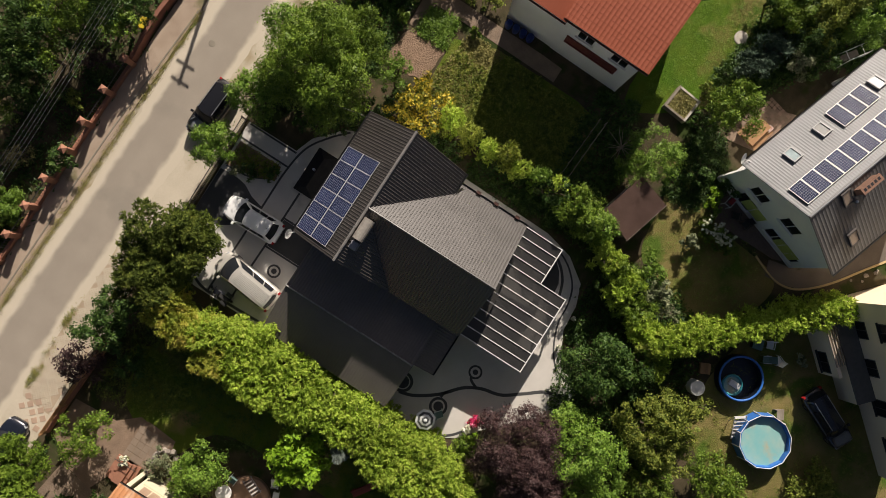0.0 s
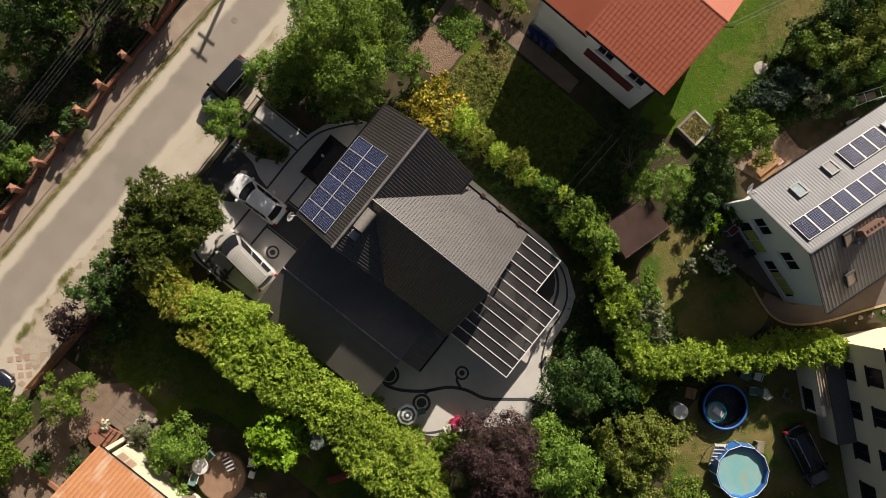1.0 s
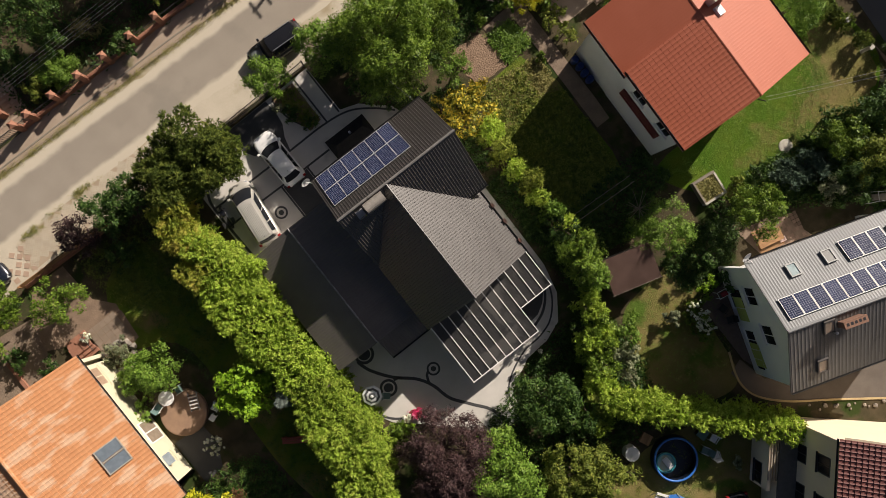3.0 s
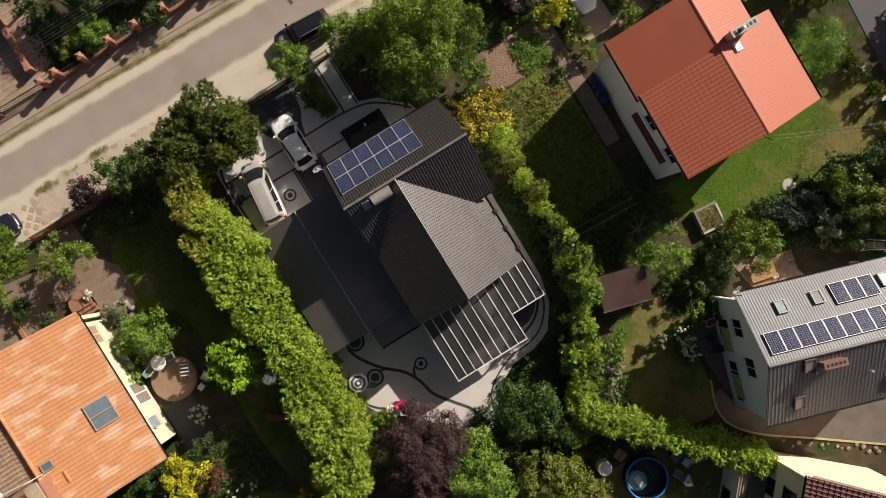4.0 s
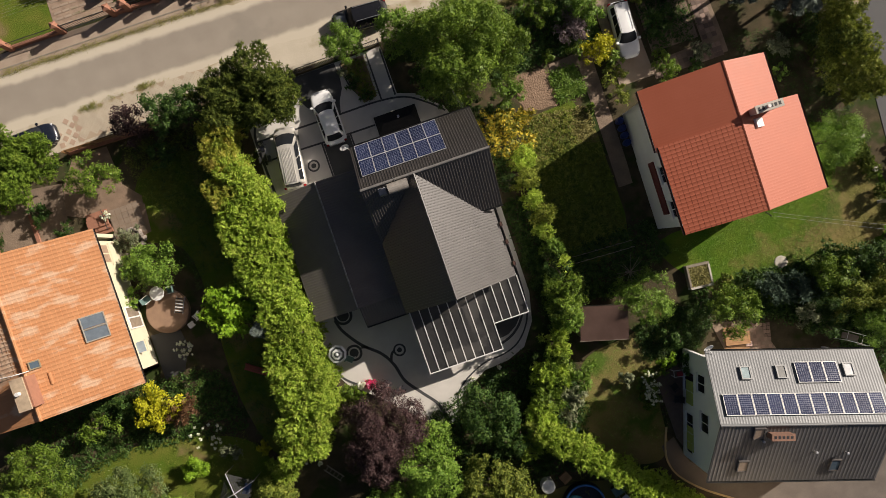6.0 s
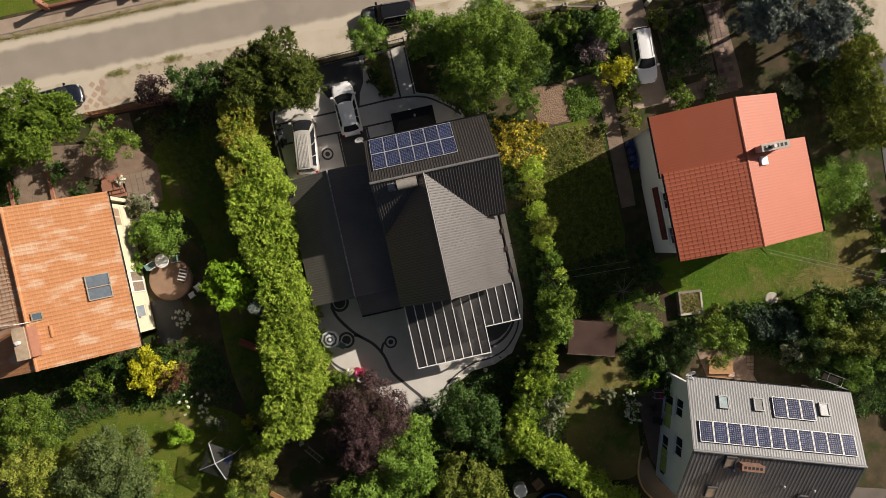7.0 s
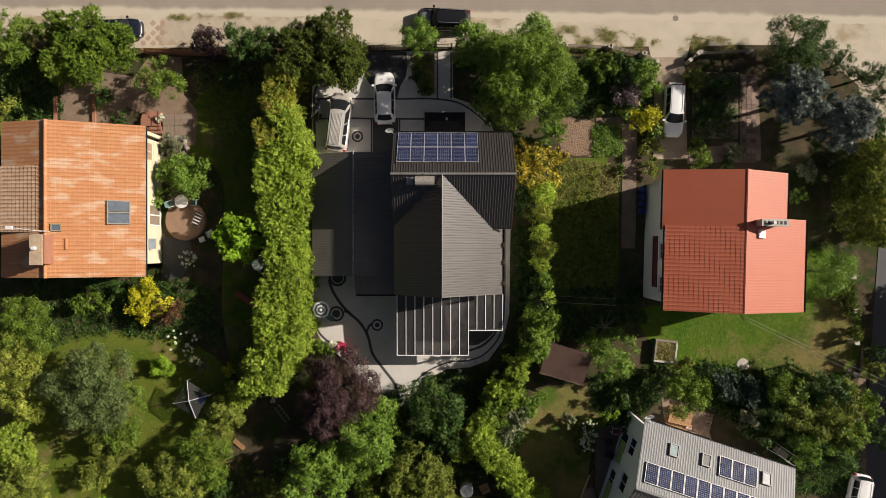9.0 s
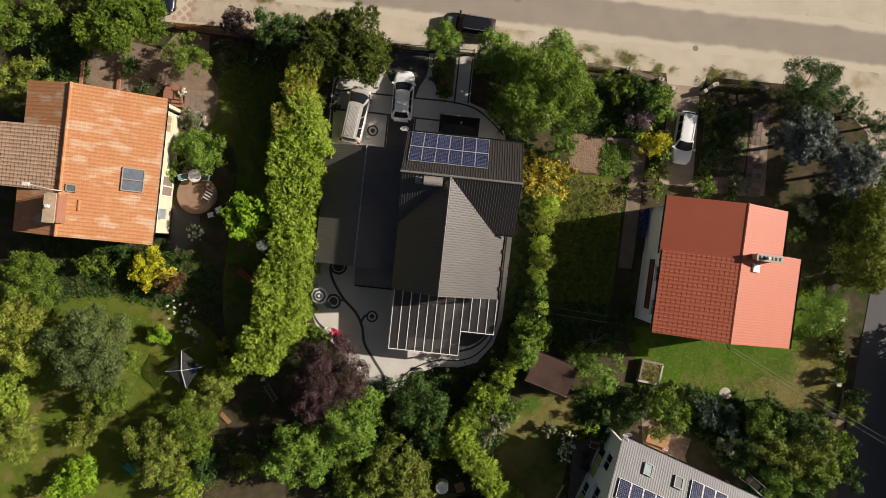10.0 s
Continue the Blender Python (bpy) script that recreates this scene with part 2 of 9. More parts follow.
def spline(pts, closed=False, steps=8):
    """A smooth line through the points."""
    P = [Vector((*p, 0)[:3]) if len(p) == 2 else Vector(p) for p in pts]
    n, out = len(P), []
    for i in range(n if closed else n - 1):
        p0, p1, p2, p3 = (P[(i + k) % n] if closed else P[min(max(i + k, 0), n - 1)] for k in (-1, 0, 1, 2))
        for s in range(steps):
            t = s / steps
            out.append(0.5 * (2 * p1 + (p2 - p0) * t + (2 * p0 - 5 * p1 + 4 * p2 - p3) * t * t + (3 * p1 - p0 - 3 * p2 + p3) * t ** 3))
    return out if closed else out + [P[-1]]


def slab(name, pts, z0, z1, material, parent=None, label="", kind="", category="", smooth_outline=False):
    """A flat piece with the given outline from z0 to z1."""
    bm = bmesh.new()
    line = spline(pts, True, 6) if smooth_outline else [Vector((*p, 0)) for p in pts]
    f = bm.faces.new([bm.verts.new((p.x, p.y, z1)) for p in line])
    if f.normal.z < 0 or f.calc_area() and sum((a.x * b.y - b.x * a.y) for a, b in zip(line, line[1:] + line[:1])) < 0:
        f.normal_flip()
    ext = bmesh.ops.extrude_face_region(bm, geom=[f])
    for v in ext["geom"]:
        if isinstance(v, bmesh.types.BMVert):
            v.co.z = z0
    bmesh.ops.triangulate(bm, faces=[q for q in bm.faces if len(q.verts) > 4])
    return tagged(part(name, bm, material, parent, label), "", category, "", kind)


def ribbon(name, pts, width, z0, z1, material, parent=None, label="", kind="", category="", curved=True, closed=False):
    """A band of constant width along a line."""
    bm = bmesh.new()
    line = spline(pts, closed, 7) if curved else [Vector((*p, 0)[:3]) for p in pts]
    if closed:
        line = line + [line[0]]
    rows = []
    for i, p in enumerate(line):
        d = line[min(i + 1, len(line) - 1)] - line[max(i - 1, 0)]
        if closed and i in (0, len(line) - 1):
            d = line[1] - line[-2]
        s = Vector((-d.y, d.x, 0)).normalized() * width / 2
        rows.append([bm.verts.new((q.x, q.y, z)) for q, z in ((p + s, z0), (p + s, z1), (p - s, z1), (p - s, z0))])
    for p, q in zip(rows, rows[1:]):
        for k in range(3):
            bm.faces.new((p[k], p[k + 1], q[k + 1], q[k]))
    return tagged(part(name, bm, material, parent, label), "", category, "", kind)


def roof_sheet(name, eave, along, up, material, parent, rib=0.2, depth=0.03, step=0.0, label="", thick=0.06, wave=False, lip=0.045):
    """Profiled sheet: eave is one lower corner, along the eave's edge, up the edge to the ridge. Ribs run up the slope; step: length of tile courses."""
    e, a, u = Vector(eave), Vector(along), Vector(up)
    n = a.cross(u).normalized()
    if n.z < 0:
        n = -n
    la, lu = a.length, u.length
    count = max(1, round(la / rib))
    prof = ((0.0, 0.0), (0.3, 0.35), (0.5, 1.0), (0.7, 0.35)) if wave else ((0.0, 0.0), (0.62, 0.0), (0.72, 1.0), (0.9, 1.0))
    us = [((i + f) / count, h) for i in range(count) for f, h in prof] + [(1.0, 0.0)]
    if step:
        rows = max(1, round(lu / step))
        vs = [w for j in range(rows) for w in ((j / rows, 1.0), ((j + 0.97) / rows, 0.0))]
    else:
        vs = [(0.0, 0.0), (0.5, 0.0), (1.0, 0.0)]
    bm = bmesh.new()
    grid = [[bm.verts.new(e + a * s + u * t + n * (depth * h + (lip * k if step else 0))) for s, h in us] for t, k in vs]
    for r0, r1 in zip(grid, grid[1:]):
        for i in range(len(us) - 1):
            bm.faces.new((r0[i], r0[i + 1], r1[i + 1], r1[i]))
    low = [[bm.verts.new(e + a * s + u * t - n * thick) for s in (0, 1)] for t in (0, 1)]
    bm.faces.new((low[0][0], low[1][0], low[1][1], low[0][1]))
    bm.faces.new([low[0][0], low[0][1], *reversed(grid[0])])
    bm.faces.new([low[1][1], low[1][0], *grid[-1]])
    bm.faces.new([low[1][0], low[0][0], *[r[0] for r in grid]])
    bm.faces.new([low[0][1], low[1][1], *[r[-1] for r in reversed(grid)]])
    me = bpy.data.meshes.new(name)
    bm.normal_update()
    bm.to_mesh(me)
    bm.free()
    ob = finish(new(name, me), material)
    ob.parent = parent
    return tagged(ob, label)


def ridge_cap(parent, a, b, material, r=0.09, name="ridge_cap"):
    bm = bmesh.new()
    tube(bm, a, b, r, n=8)
    return part(name, bm, material, parent, smooth=False)


def sweep(bm, pts, r, n=5):
    """One tube along a line of points."""
    P = [Vector(p) for p in pts]
    rows = []
    for i, p in enumerate(P):
        q = (P[min(i + 1, len(P) - 1)] - P[max(i - 1, 0)]).to_track_quat("Z", "Y")
        rows.append([bm.verts.new(p + q @ Vector((r * math.cos(k * math.tau / n), r * math.sin(k * math.tau / n), 0))) for k in range(n)])
    for a, b in zip(rows, rows[1:]):
        for k in range(n):
            bm.faces.new((a[k], a[(k + 1) % n], b[(k + 1) % n], b[k]))
    return bm


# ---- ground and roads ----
slab("ground", ((-400, -400), (400, -400), (400, 400), (-400, 400)), -0.5, 0.0, M_GROUND, label="garden soil with thin grass, coloured dark for shade", kind="structure", category="ground")
slab("sandy_shoulder", ((-200, 19.0), (-24, 18.7), (-14, 17.9), (8, 17.75), (18.2, 17.85), (18.4, 16.85), (21.5, 16.85), (21.8, 17.9), (30, 18.0), (33.2, 17.2), (36.5, 14.5), (37.9, 8), (44, 8), (44, 40), (33, 40), (31, 25.9), (-200, 25.9)), 0.0, 0.012, M_SAND, label="pale dry sand beside the road", kind="structure", category="ground")
rr = random.Random(21)


def road_outline(grow, jag):
    """The road's ragged outline."""
    xs = [-120, -80, -60] + [-50 + 0.6 * k for k in range(160)]
    low = [(x, 21.0 + 0.12 * math.sin(x * 0.45) - 0.008 * x - grow + rr.uniform(-jag, jag)) for x in xs]
    top = [(x, 23.75 + 0.12 * math.sin(x * 0.4 + 1) - 0.012 * x + grow + rr.uniform(-jag, jag)) for x in reversed(xs)]
    return low + top


def road_mat():
    """Asphalt in the middle, drifting into sand at ragged edges."""
    m = mat("sand_swept_asphalt", (0.265, 0.228, 0.185), (0.305, 0.265, 0.215), 0.92, scale=0.5, fine=14, bump=0.2, c=(0.25, 0.22, 0.18), spots=0.15)
    N, K = m.node_tree.nodes, m.node_tree.links
    bsdf = N["Principled BSDF"]
    inner = bsdf.inputs["Base Color"].links[0].from_socket
    geo, sep, noise = N.new("ShaderNodeNewGeometry"), N.new("ShaderNodeSeparateXYZ"), N.new("ShaderNodeTexNoise")
    noise.inputs["Scale"].default_value, noise.inputs["Detail"].default_value = 0.5, 7
    K.new(geo.outputs["Position"], sep.inputs[0])
    K.new(geo.outputs["Position"], noise.inputs["Vector"])

    def calc(op, a, b, c=None):
        n = N.new("ShaderNodeMath")
        n.operation = op
        for k, v in enumerate((a, b, c)):
            if isinstance(v, (int, float)):
                n.inputs[k].default_value = v
            elif v is not None:
                K.new(v, n.inputs[k])
        return n.outputs[0]
    v = calc("MULTIPLY_ADD", sep.outputs["X"], 0.01, sep.outputs["Y"])
    half = calc("ABSOLUTE", calc("SUBTRACT", v, 22.38), 0)
    edge = calc("MULTIPLY_ADD", noise.outputs["Fac"], 0.9, calc("SUBTRACT", half, 0.45))
    rng = N.new("ShaderNodeMapRange")
    rng.interpolation_type = "SMOOTHSTEP"
    rng.inputs["From Min"].default_value, rng.inputs["From Max"].default_value = 1.22, 1.68
    K.new(edge, rng.inputs["Value"])
    mx = N.new("ShaderNodeMix")
    mx.data_type = "RGBA"
    K.new(rng.outputs[0], mx.inputs[0])
    K.new(inner, mx.inputs[6])
    mx.inputs[7].default_value = (0.5, 0.442, 0.348, 1)
    K.new(mx.outputs[2], bsdf.inputs["Base Color"])
    return m


slab("road", road_outline(0.75, 0.12), 0.0, 0.015, road_mat(), label="worn pale asphalt village road dusted with sand", kind="structure", category="road")
slab("side_road", ((37.35, -60), (37.35, -13.9), (37.9, -5), (38.5, 3), (38.9, 7.4), (40.3, 7.9), (42, 9.2), (44.9, 10.4), (44.2, 3), (43, -14), (43, -60)), 0.0, 0.04, M_ASPHALT2, label="dark smooth asphalt side road", kind="structure", category="road")
slab("side_road_verge", ((36.2, -60), (36.3, -14), (36.9, -8), (37.3, -12), (37.35, -60)), 0.0, 0.02, M_TRODDEN, label="crumbled earthen edge of the side road", kind="structure", category="ground")
slab("pavement", ((-120, 25.6), (6, 24.9), (9, 25.0), (9, 26.7), (-120, 26.7)), 0.0, 0.06, M_WALK, label="worn reddish pavement behind a weedy kerb", kind="structure", category="pavement")
ribbon("kerb", [(x, 25.5 if x < -5 else 25.5 - 0.045 * (x + 5)) for x in range(-60, 7, 6)], 0.1, 0.0, 0.09, M_KERB, label="old concrete kerb", kind="structure", category="kerb")
strip = [(x, (25.3 if x < -5 else 25.3 - 0.045 * (x + 5)) + rr.uniform(-0.07, 0.07) + 0.1) for x in [-60 + 0.5 * k for k in range(132)]]
strip += [(x, y - 0.3 + rr.uniform(-0.12, 0.1)) for x, y in reversed(strip)]
slab("verge", strip, 0.0, 0.022, M_VERGE, label="thin strip of dry weeds along the kerb", kind="structure", category="verge")
slab("lay_by", ((-31, 17.6), (-9, 17.9), (-8.4, 19.2), (-12, 20.35), (-31, 20.5)), 0.0, 0.02, M_SAND, label="sanded concrete lay-by", kind="structure", category="pavement")
for i, (x, y) in enumerate(((4.4, 22.9), (20.54, 20.3))):
    bm = bmesh.new()
    lathe(bm, ((0, 0.03), (0.2, 0.03), (0.26, 0.02)), 20, (x, y, 0))
    tagged(part("manhole_cover", bm, M_KERB), "round iron manhole cover set in sand", "manhole", "", "structure")

# ---- lawns and beds ----
slab("lawn", ((17.6, -5.0), (20, -10.0), (23, -12.2), (28, -12.8), (33, -12), (36.6, -9), (36.4, -4), (35, -1), (31, 0.5), (29.3, -1), (28.6, -5)), 0.0, 0.015, M_MOWN, label="bright green mown lawn with dry patches", kind="structure", category="lawn", smooth_outline=True)
rl = random.Random(14)


def ragged(pts, jag=0.25, steps=9):
    """A smooth closed outline, frayed."""
    return [(p.x + rl.uniform(-jag, jag), p.y + rl.uniform(-jag, jag)) for p in spline(pts, True, steps)]


slab("dry_turf", ragged(((25.2, -10.8), (28, -12.3), (33, -11.6), (36, -9), (35.9, -4.5), (33.4, -4.2), (31.2, -7.2), (28.4, -8.8))), 0.0, 0.021, M_DRYLAWN, label="dry brownish part of the mown lawn", kind="structure", category="lawn")
slab("dry_turf", ragged(((20.2, -9.9), (21.8, -10.0), (23.6, -11.0), (23, -12.0), (21.4, -11.6))), 0.0, 0.021, M_DRYLAWN, label="bare worn patch of the mown lawn", kind="structure", category="lawn")
slab("lawn", ((7.2, -14), (9, -12.0), (13.2, -11.4), (15.8, -9.6), (16.8, -11.5), (13.6, -16), (12.6, -21.4), (10, -21.8), (6.6, -19.6), (5.4, -17)), 0.0, 0.015, M_DRYLAWN, label="half-dry lawn with bare patches", kind="structure", category="lawn", smooth_outline=True)
slab("lawn", ((-36, -9), (-30, -7.0), (-24, -7.6), (-19, -10), (-18, -16), (-22, -24), (-30, -27), (-39, -27), (-42, -15)), 0.0, 0.015, M_LAWN, label="uneven orchard grass in sun and shade", kind="structure", category="lawn", smooth_outline=True)
slab("lawn", ((-20.6, 14), (-15, 13.5), (-13.4, 4), (-13.4, -9), (-17, -12), (-19, -6), (-19, 6), (-22.3, 9)), 0.0, 0.014, M_LAWN, label="deeply shaded lawn behind the hedge", kind="structure", category="lawn", smooth_outline=True)
slab("lawn", ((10.4, 8.0), (14.5, 8.2), (15.6, 5), (15.6, -2), (15, -5), (10, -5), (9.4, 2)), 0.0, 0.014, M_LAWN, label="rough vegetable garden turf", kind="structure", category="lawn")
slab("lawn", ((0, -22), (10, -24), (9, -35), (-2, -40), (-6, -32)), 0.0, 0.014, M_DRYLAWN, label="trodden grass round the pools", kind="structure", category="lawn", smooth_outline=True)
slab("lawn", ((-40, 27), (-23.4, 27), (-23.2, 40), (-40, 40)), 0.0, 0.02, M_LAWN, label="sunlit front lawn across the road", kind="structure", category="lawn")
slab("vegetable_bed", ragged(((10.6, 8.5), (12, 8.3), (13.5, 8.4), (13.5, 10), (13.3, 11.3), (11.6, 11.6), (10.3, 11.4), (10.4, 10)), 0.1, 6), 0.0, 0.035, M_SOIL, label="bare tilled reddish soil bed", kind="structure", category="bed", smooth_outline=False)
slab("garden_path", ((15.9, 12.0), (17.2, 12.0), (17.1, 2), (17.0, 0.2), (15.8, 0.2), (15.9, 6)), 0.0, 0.03, M_TRODDEN, label="trodden earth path along the house wall", kind="structure", category="path")
slab("garden_path", ((13.6, 10.6), (18.6, 10.9), (18.6, 11.9), (13.6, 11.6)), 0.0, 0.032, M_TRODDEN, label="earth path between the beds", kind="structure", category="path")
slab("driveway", ((18.7, 16.9), (21.3, 16.9), (21.6, 8), (18.6, 8)), 0.0, 0.04, M_WALK, label="paved car strip with worn wheel tracks", kind="structure", category="driveway")
slab("garden_path", ((21.6, 9.0), (28.0, 9.4), (28, 7.9), (21.6, 7.6)), 0.0, 0.02, M_TRODDEN, label="mortar bed of a shaded block path", kind="structure", category="path")
slab("garden_path", ((26.2, 15.4), (27.7, 15.4), (28, 9.4), (26.2, 9.3)), 0.0, 0.02, M_TRODDEN, label="mortar bed of a shaded block path", kind="structure", category="path")
slab("planting_bed", ((22, 15.6), (26, 15.6), (26, 9.8), (22, 9.8)), 0.0, 0.05, M_TRODDEN, label="dim earth bed with seedlings", kind="structure", category="bed")

# ---- courtyard of the main house ----
slab("courtyard", ((-11.2, 15.0), (-9.5, 14.3), (-7.6, 15.4), (-7.0, 17.3), (1.05, 17.45), (1.1, 13.4), (2.5, 12.9), (4.4, 11.2), (5.2, 9.0), (-3.9, 9.0), (-3.9, 8.2), (-11.2, 8.2)), 0.0, 0.04, M_COURT, label="grey resin courtyard with black inlays", kind="structure", category="courtyard")
slab("terrace", ((-11.5, -1.5), (-11.4, -6.0), (-10.4, -7.8), (-8.6, -9.4), (-4.6, -13.5), (-2.4, -13.5), (-1.8, -11.6), (0.6, -10.35), (2.6, -10.2), (4.2, -9.6), (5.5, -7.8), (6.05, -5.5), (6.15, 2.0), (6.05, 9.4), (4.7, 9.4), (4.6, 0), (-3, -1.5)), 0.0, 0.04, M_COURT, label="grey resin terrace and garden walk with black inlays", kind="structure", category="terrace")
Z0, Z1 = 0.0, 0.05


def inlay(pts, width=0.16, closed=False):
    ribbon("paving_inlay", pts, width, Z0, Z1, M_BLACKPAVE, label="black pebble band set in grey paving", kind="structure", category="paving", closed=closed)


def ring(x, y, r, core):
    """A black pebble rosette: outer ring, pale gap, dark middle."""
    t = thing("rosette", "black pebble rosette set in grey paving", "paving", "rosettes in the paving", m=pose(x, y, 0))
    bm = bmesh.new()
    lathe(bm, ((r * 0.72, 0.02), (r * 0.72, 0.052), (r, 0.052), (r, 0.02)), 32)
    part("outer_ring", bm, M_BLACKPAVE, t)
    bm = bmesh.new()
    lathe(bm, ((0, 0.056), (core, 0.056), (core, 0.02)), 24)
    part("centre", bm, M_BLACKPAVE, t)


ring(-5.5, -6.5, 0.52, 0.2)
ring(-7.22, 9.96, 0.5, 0.2)
ring(-9.07, -5.53, 0.68, 0.36)
ring(-8.95, -2.35, 0.78, 0.48)
inlay(((-9.7, -2.5), (-9.35, -3.6), (-8.3, -5.1), (-7.0, -6.3), (-6.3, -7.5), (-5.9, -9.0), (-4.9, -10.4), (-3.9, -11.8), (-3.7, -13.4)), 0.24)
inlay(((-6.45, -7.2), (-6.2, -6.6), (-5.9, -6.4)), 0.2)
inlay(((-8.4, -5.3), (-8.0, -5.4), (-7.75, -5.6)), 0.2)
inlay(((-11.1, -5.4), (-10.9, -6.6), (-10.2, -7.6), (-9.2, -8.3)), 0.18)
inlay(((-2.6, -13.2), (-2.2, -11.6), (-1.0, -10.5), (0.8, -9.75), (2.4, -9.6), (3.8, -9.1), (5.0, -7.8), (5.5, -6.2), (5.65, -3.5), (5.65, 0.0), (5.65, 9.2)), 0.13)
slab("planting_bed", ((2.5, -6.7), (2.5, -8.3), (3.3, -8.2), (4.1, -7.75), (4.7, -7.1), (5.0, -6.7)), Z0, 0.06, M_BLACKPAVE, label="black pebble corner bed under the pergola eave", kind="structure", category="bed")
inlay(((2.5, -8.75), (3.6, -8.35), (4.5, -7.6), (5.05, -6.6), (5.2, -5.0), (5.2, 2.0)), 0.2)
inlay(((-10.9, 13.25), (-8, 13.25), (-3.5, 13.25), (-0.6, 13.25), (1.6, 12.9), (3.2, 11.9), (4.4, 10.8)), 0.15)
inlay(((-10.9, 11.5), (-8, 11.55), (-5, 11.5), (-1.4, 11.5)), 0.15)
inlay(((-10.4, 15.0), (-10.95, 13.8), (-11.0, 12.0), (-10.9, 8.3)), 0.2)
for x, y0, y1 in ((-0.25, 13.3, 17.3), (0.95, 13.3, 17.3), (-6.0, 8.3, 11.5), (-3.55, 9.3, 11.5)):
    ribbon("paving_inlay", ((x, y0), (x, y1)), 0.14, Z0, Z1, M_BLACKPAVE, label="black pebble band set in grey paving", kind="structure", category="paving", curved=False)
slab("paving_inlay", ((-6.75, 17.3), (-6.8, 16.3), (-6.65, 15.4), (-6.2, 14.6), (-5.5, 13.9), (-5.3, 13.3), (-3.75, 13.3), (-3.5, 14.3), (-3.0, 15.2), (-2.85, 16.2), (-2.95, 17.35)), Z0, 0.045, M_BLACKPAVE, label="black driveway field between pale edges", kind="structure", category="paving", smooth_outline=False)
slab("paving_inlay", ((-5.9, 11.4), (-3.65, 11.4), (-3.65, 8.3), (-5.9, 8.3)), Z0, 0.046, M_BLACKPAVE, label="black driveway field by the garage", kind="structure", category="paving")
slab("planting_bed", ((-2.5, 17.2), (-0.5, 17.2), (-0.5, 13.7), (-1.6, 13.5), (-2.2, 15.0)), 0.0, 0.09, M_SOIL, label="dark planted bed by the gate", kind="structure", category="bed", smooth_outline=False)
inlay(((-2.55, 17.1), (-2.4, 15.4), (-1.9, 14.3), (-1.4, 13.5)), 0.12)

M_RUST = mat("reddish_earth", (0.26, 0.18, 0.125), (0.18, 0.125, 0.085), 0.95, scale=1.2, fine=12, bump=0.6, dist=0.05)
# ---- neighbours' yards ----
slab("yard", ((12.2, -21.0), (13.4, -20.6), (14.0, -23.0), (26.5, -26.0), (44, -31), (44, -47), (27, -34.9), (19.8, -29.5), (17.15, -27.5), (14.4, -25.5), (12.8, -23.8), (12.35, -22.4)), 0.0, 0.03, mat("dim_yard_paving", (0.15, 0.125, 0.105), (0.11, 0.092, 0.078), 0.9, scale=0.8, fine=16, bump=0.3), label="plain grey-brown paved yard", kind="structure", category="yard")
ribbon("kerb", ((13.1, -19.6), (12.45, -21.2), (12.3, -22.45), (12.8, -23.8), (14.4, -25.5), (17.15, -27.5), (19.8, -29.5), (27, -34.9), (38, -43)), 0.15, 0.0, 0.1, mat("yellow_sand_kerb", (0.5, 0.38, 0.2), (0.42, 0.31, 0.16), 0.9), label="yellowish raised yard kerb", kind="structure", category="kerb")
slab("terrace", ((19.3, -12.8), (22.8, -13.6), (23.8, -16.6), (19.8, -15.7)), 0.0, 0.05, M_RED_PAVER, label="brick terrace beside the grey house", kind="structure", category="terrace")
slab("terrace", ((13.6, -15.6), (16.4, -14.8), (14.2, -22.4), (13.6, -20.8)), 0.0, 0.05, mat("brown_block_paving", (0.2, 0.14, 0.11), (0.16, 0.11, 0.09), 0.9, vary=0.1), label="brown block terrace along the gable", kind="structure", category="terrace")
bm = bmesh.new()
lathe(bm, ((0, 0.4), (1.68, 0.4), (1.75, 0.36), (1.75, 0)), 40, (-22.15, 2.6, 0))
tagged(part("round_terrace", bm, mat("terracotta_terrace", (0.3, 0.19, 0.12), (0.24, 0.15, 0.1), 0.9, scale=2)), "round terracotta terrace by the orange-roofed house", "terrace", "", "structure")
slab("garden_path", ((-24.3, 11.5), (-21.2, 11.6), (-21.4, 9.2), (-23.5, 8.8), (-24.3, 9.4)), 0.0, 0.024, M_RUST, label="dusty paved path by the house corner", kind="structure", category="path")
slab("garden_path", ((-33.4, 10.3), (-27.7, 10.4), (-27.4, 13), (-27.0, 15.2), (-31, 15.8), (-33.4, 14.8)), 0.0, 0.026, M_TRODDEN, label="trodden brown earth in front of the house", kind="structure", category="path")
for ex, e0, e1 in ((-33.5, 10.4, 13.4), (-30.15, 10.4, 13.6)):
    e = thing("edging_wall", "low red brick edging beside the front path", "edging", "brick edgings")
    part("edging_body", boxes((ex - 0.12, e0, 0, ex + 0.12, e1, 0.22)), M_BRICK, e)
    part("coping", boxes((ex - 0.15, e0 - 0.02, 0.22, ex + 0.15, e1 + 0.02, 0.27), bevel=0.01), M_BRICK, e)
slab("garden_path", ((-25.4, 17.0), (-22.6, 16.9), (-22.4, 13.6), (-21.2, 12.2), (-21.3, 11.6), (-24.5, 11.2), (-27.5, 12.6), (-27, 14.8)), 0.0, 0.03, M_RUST, label="worn reddish earthen front path", kind="structure", category="path")
slab("garden_path", ((-24.2, -2.6), (-22.5, -2.4), (-21.6, -0.6), (-21.8, 1.0), (-24.2, 1.2)), 0.0, 0.03, M_BLACKPAVE, label="dark slate walk round the house", kind="structure", category="path")
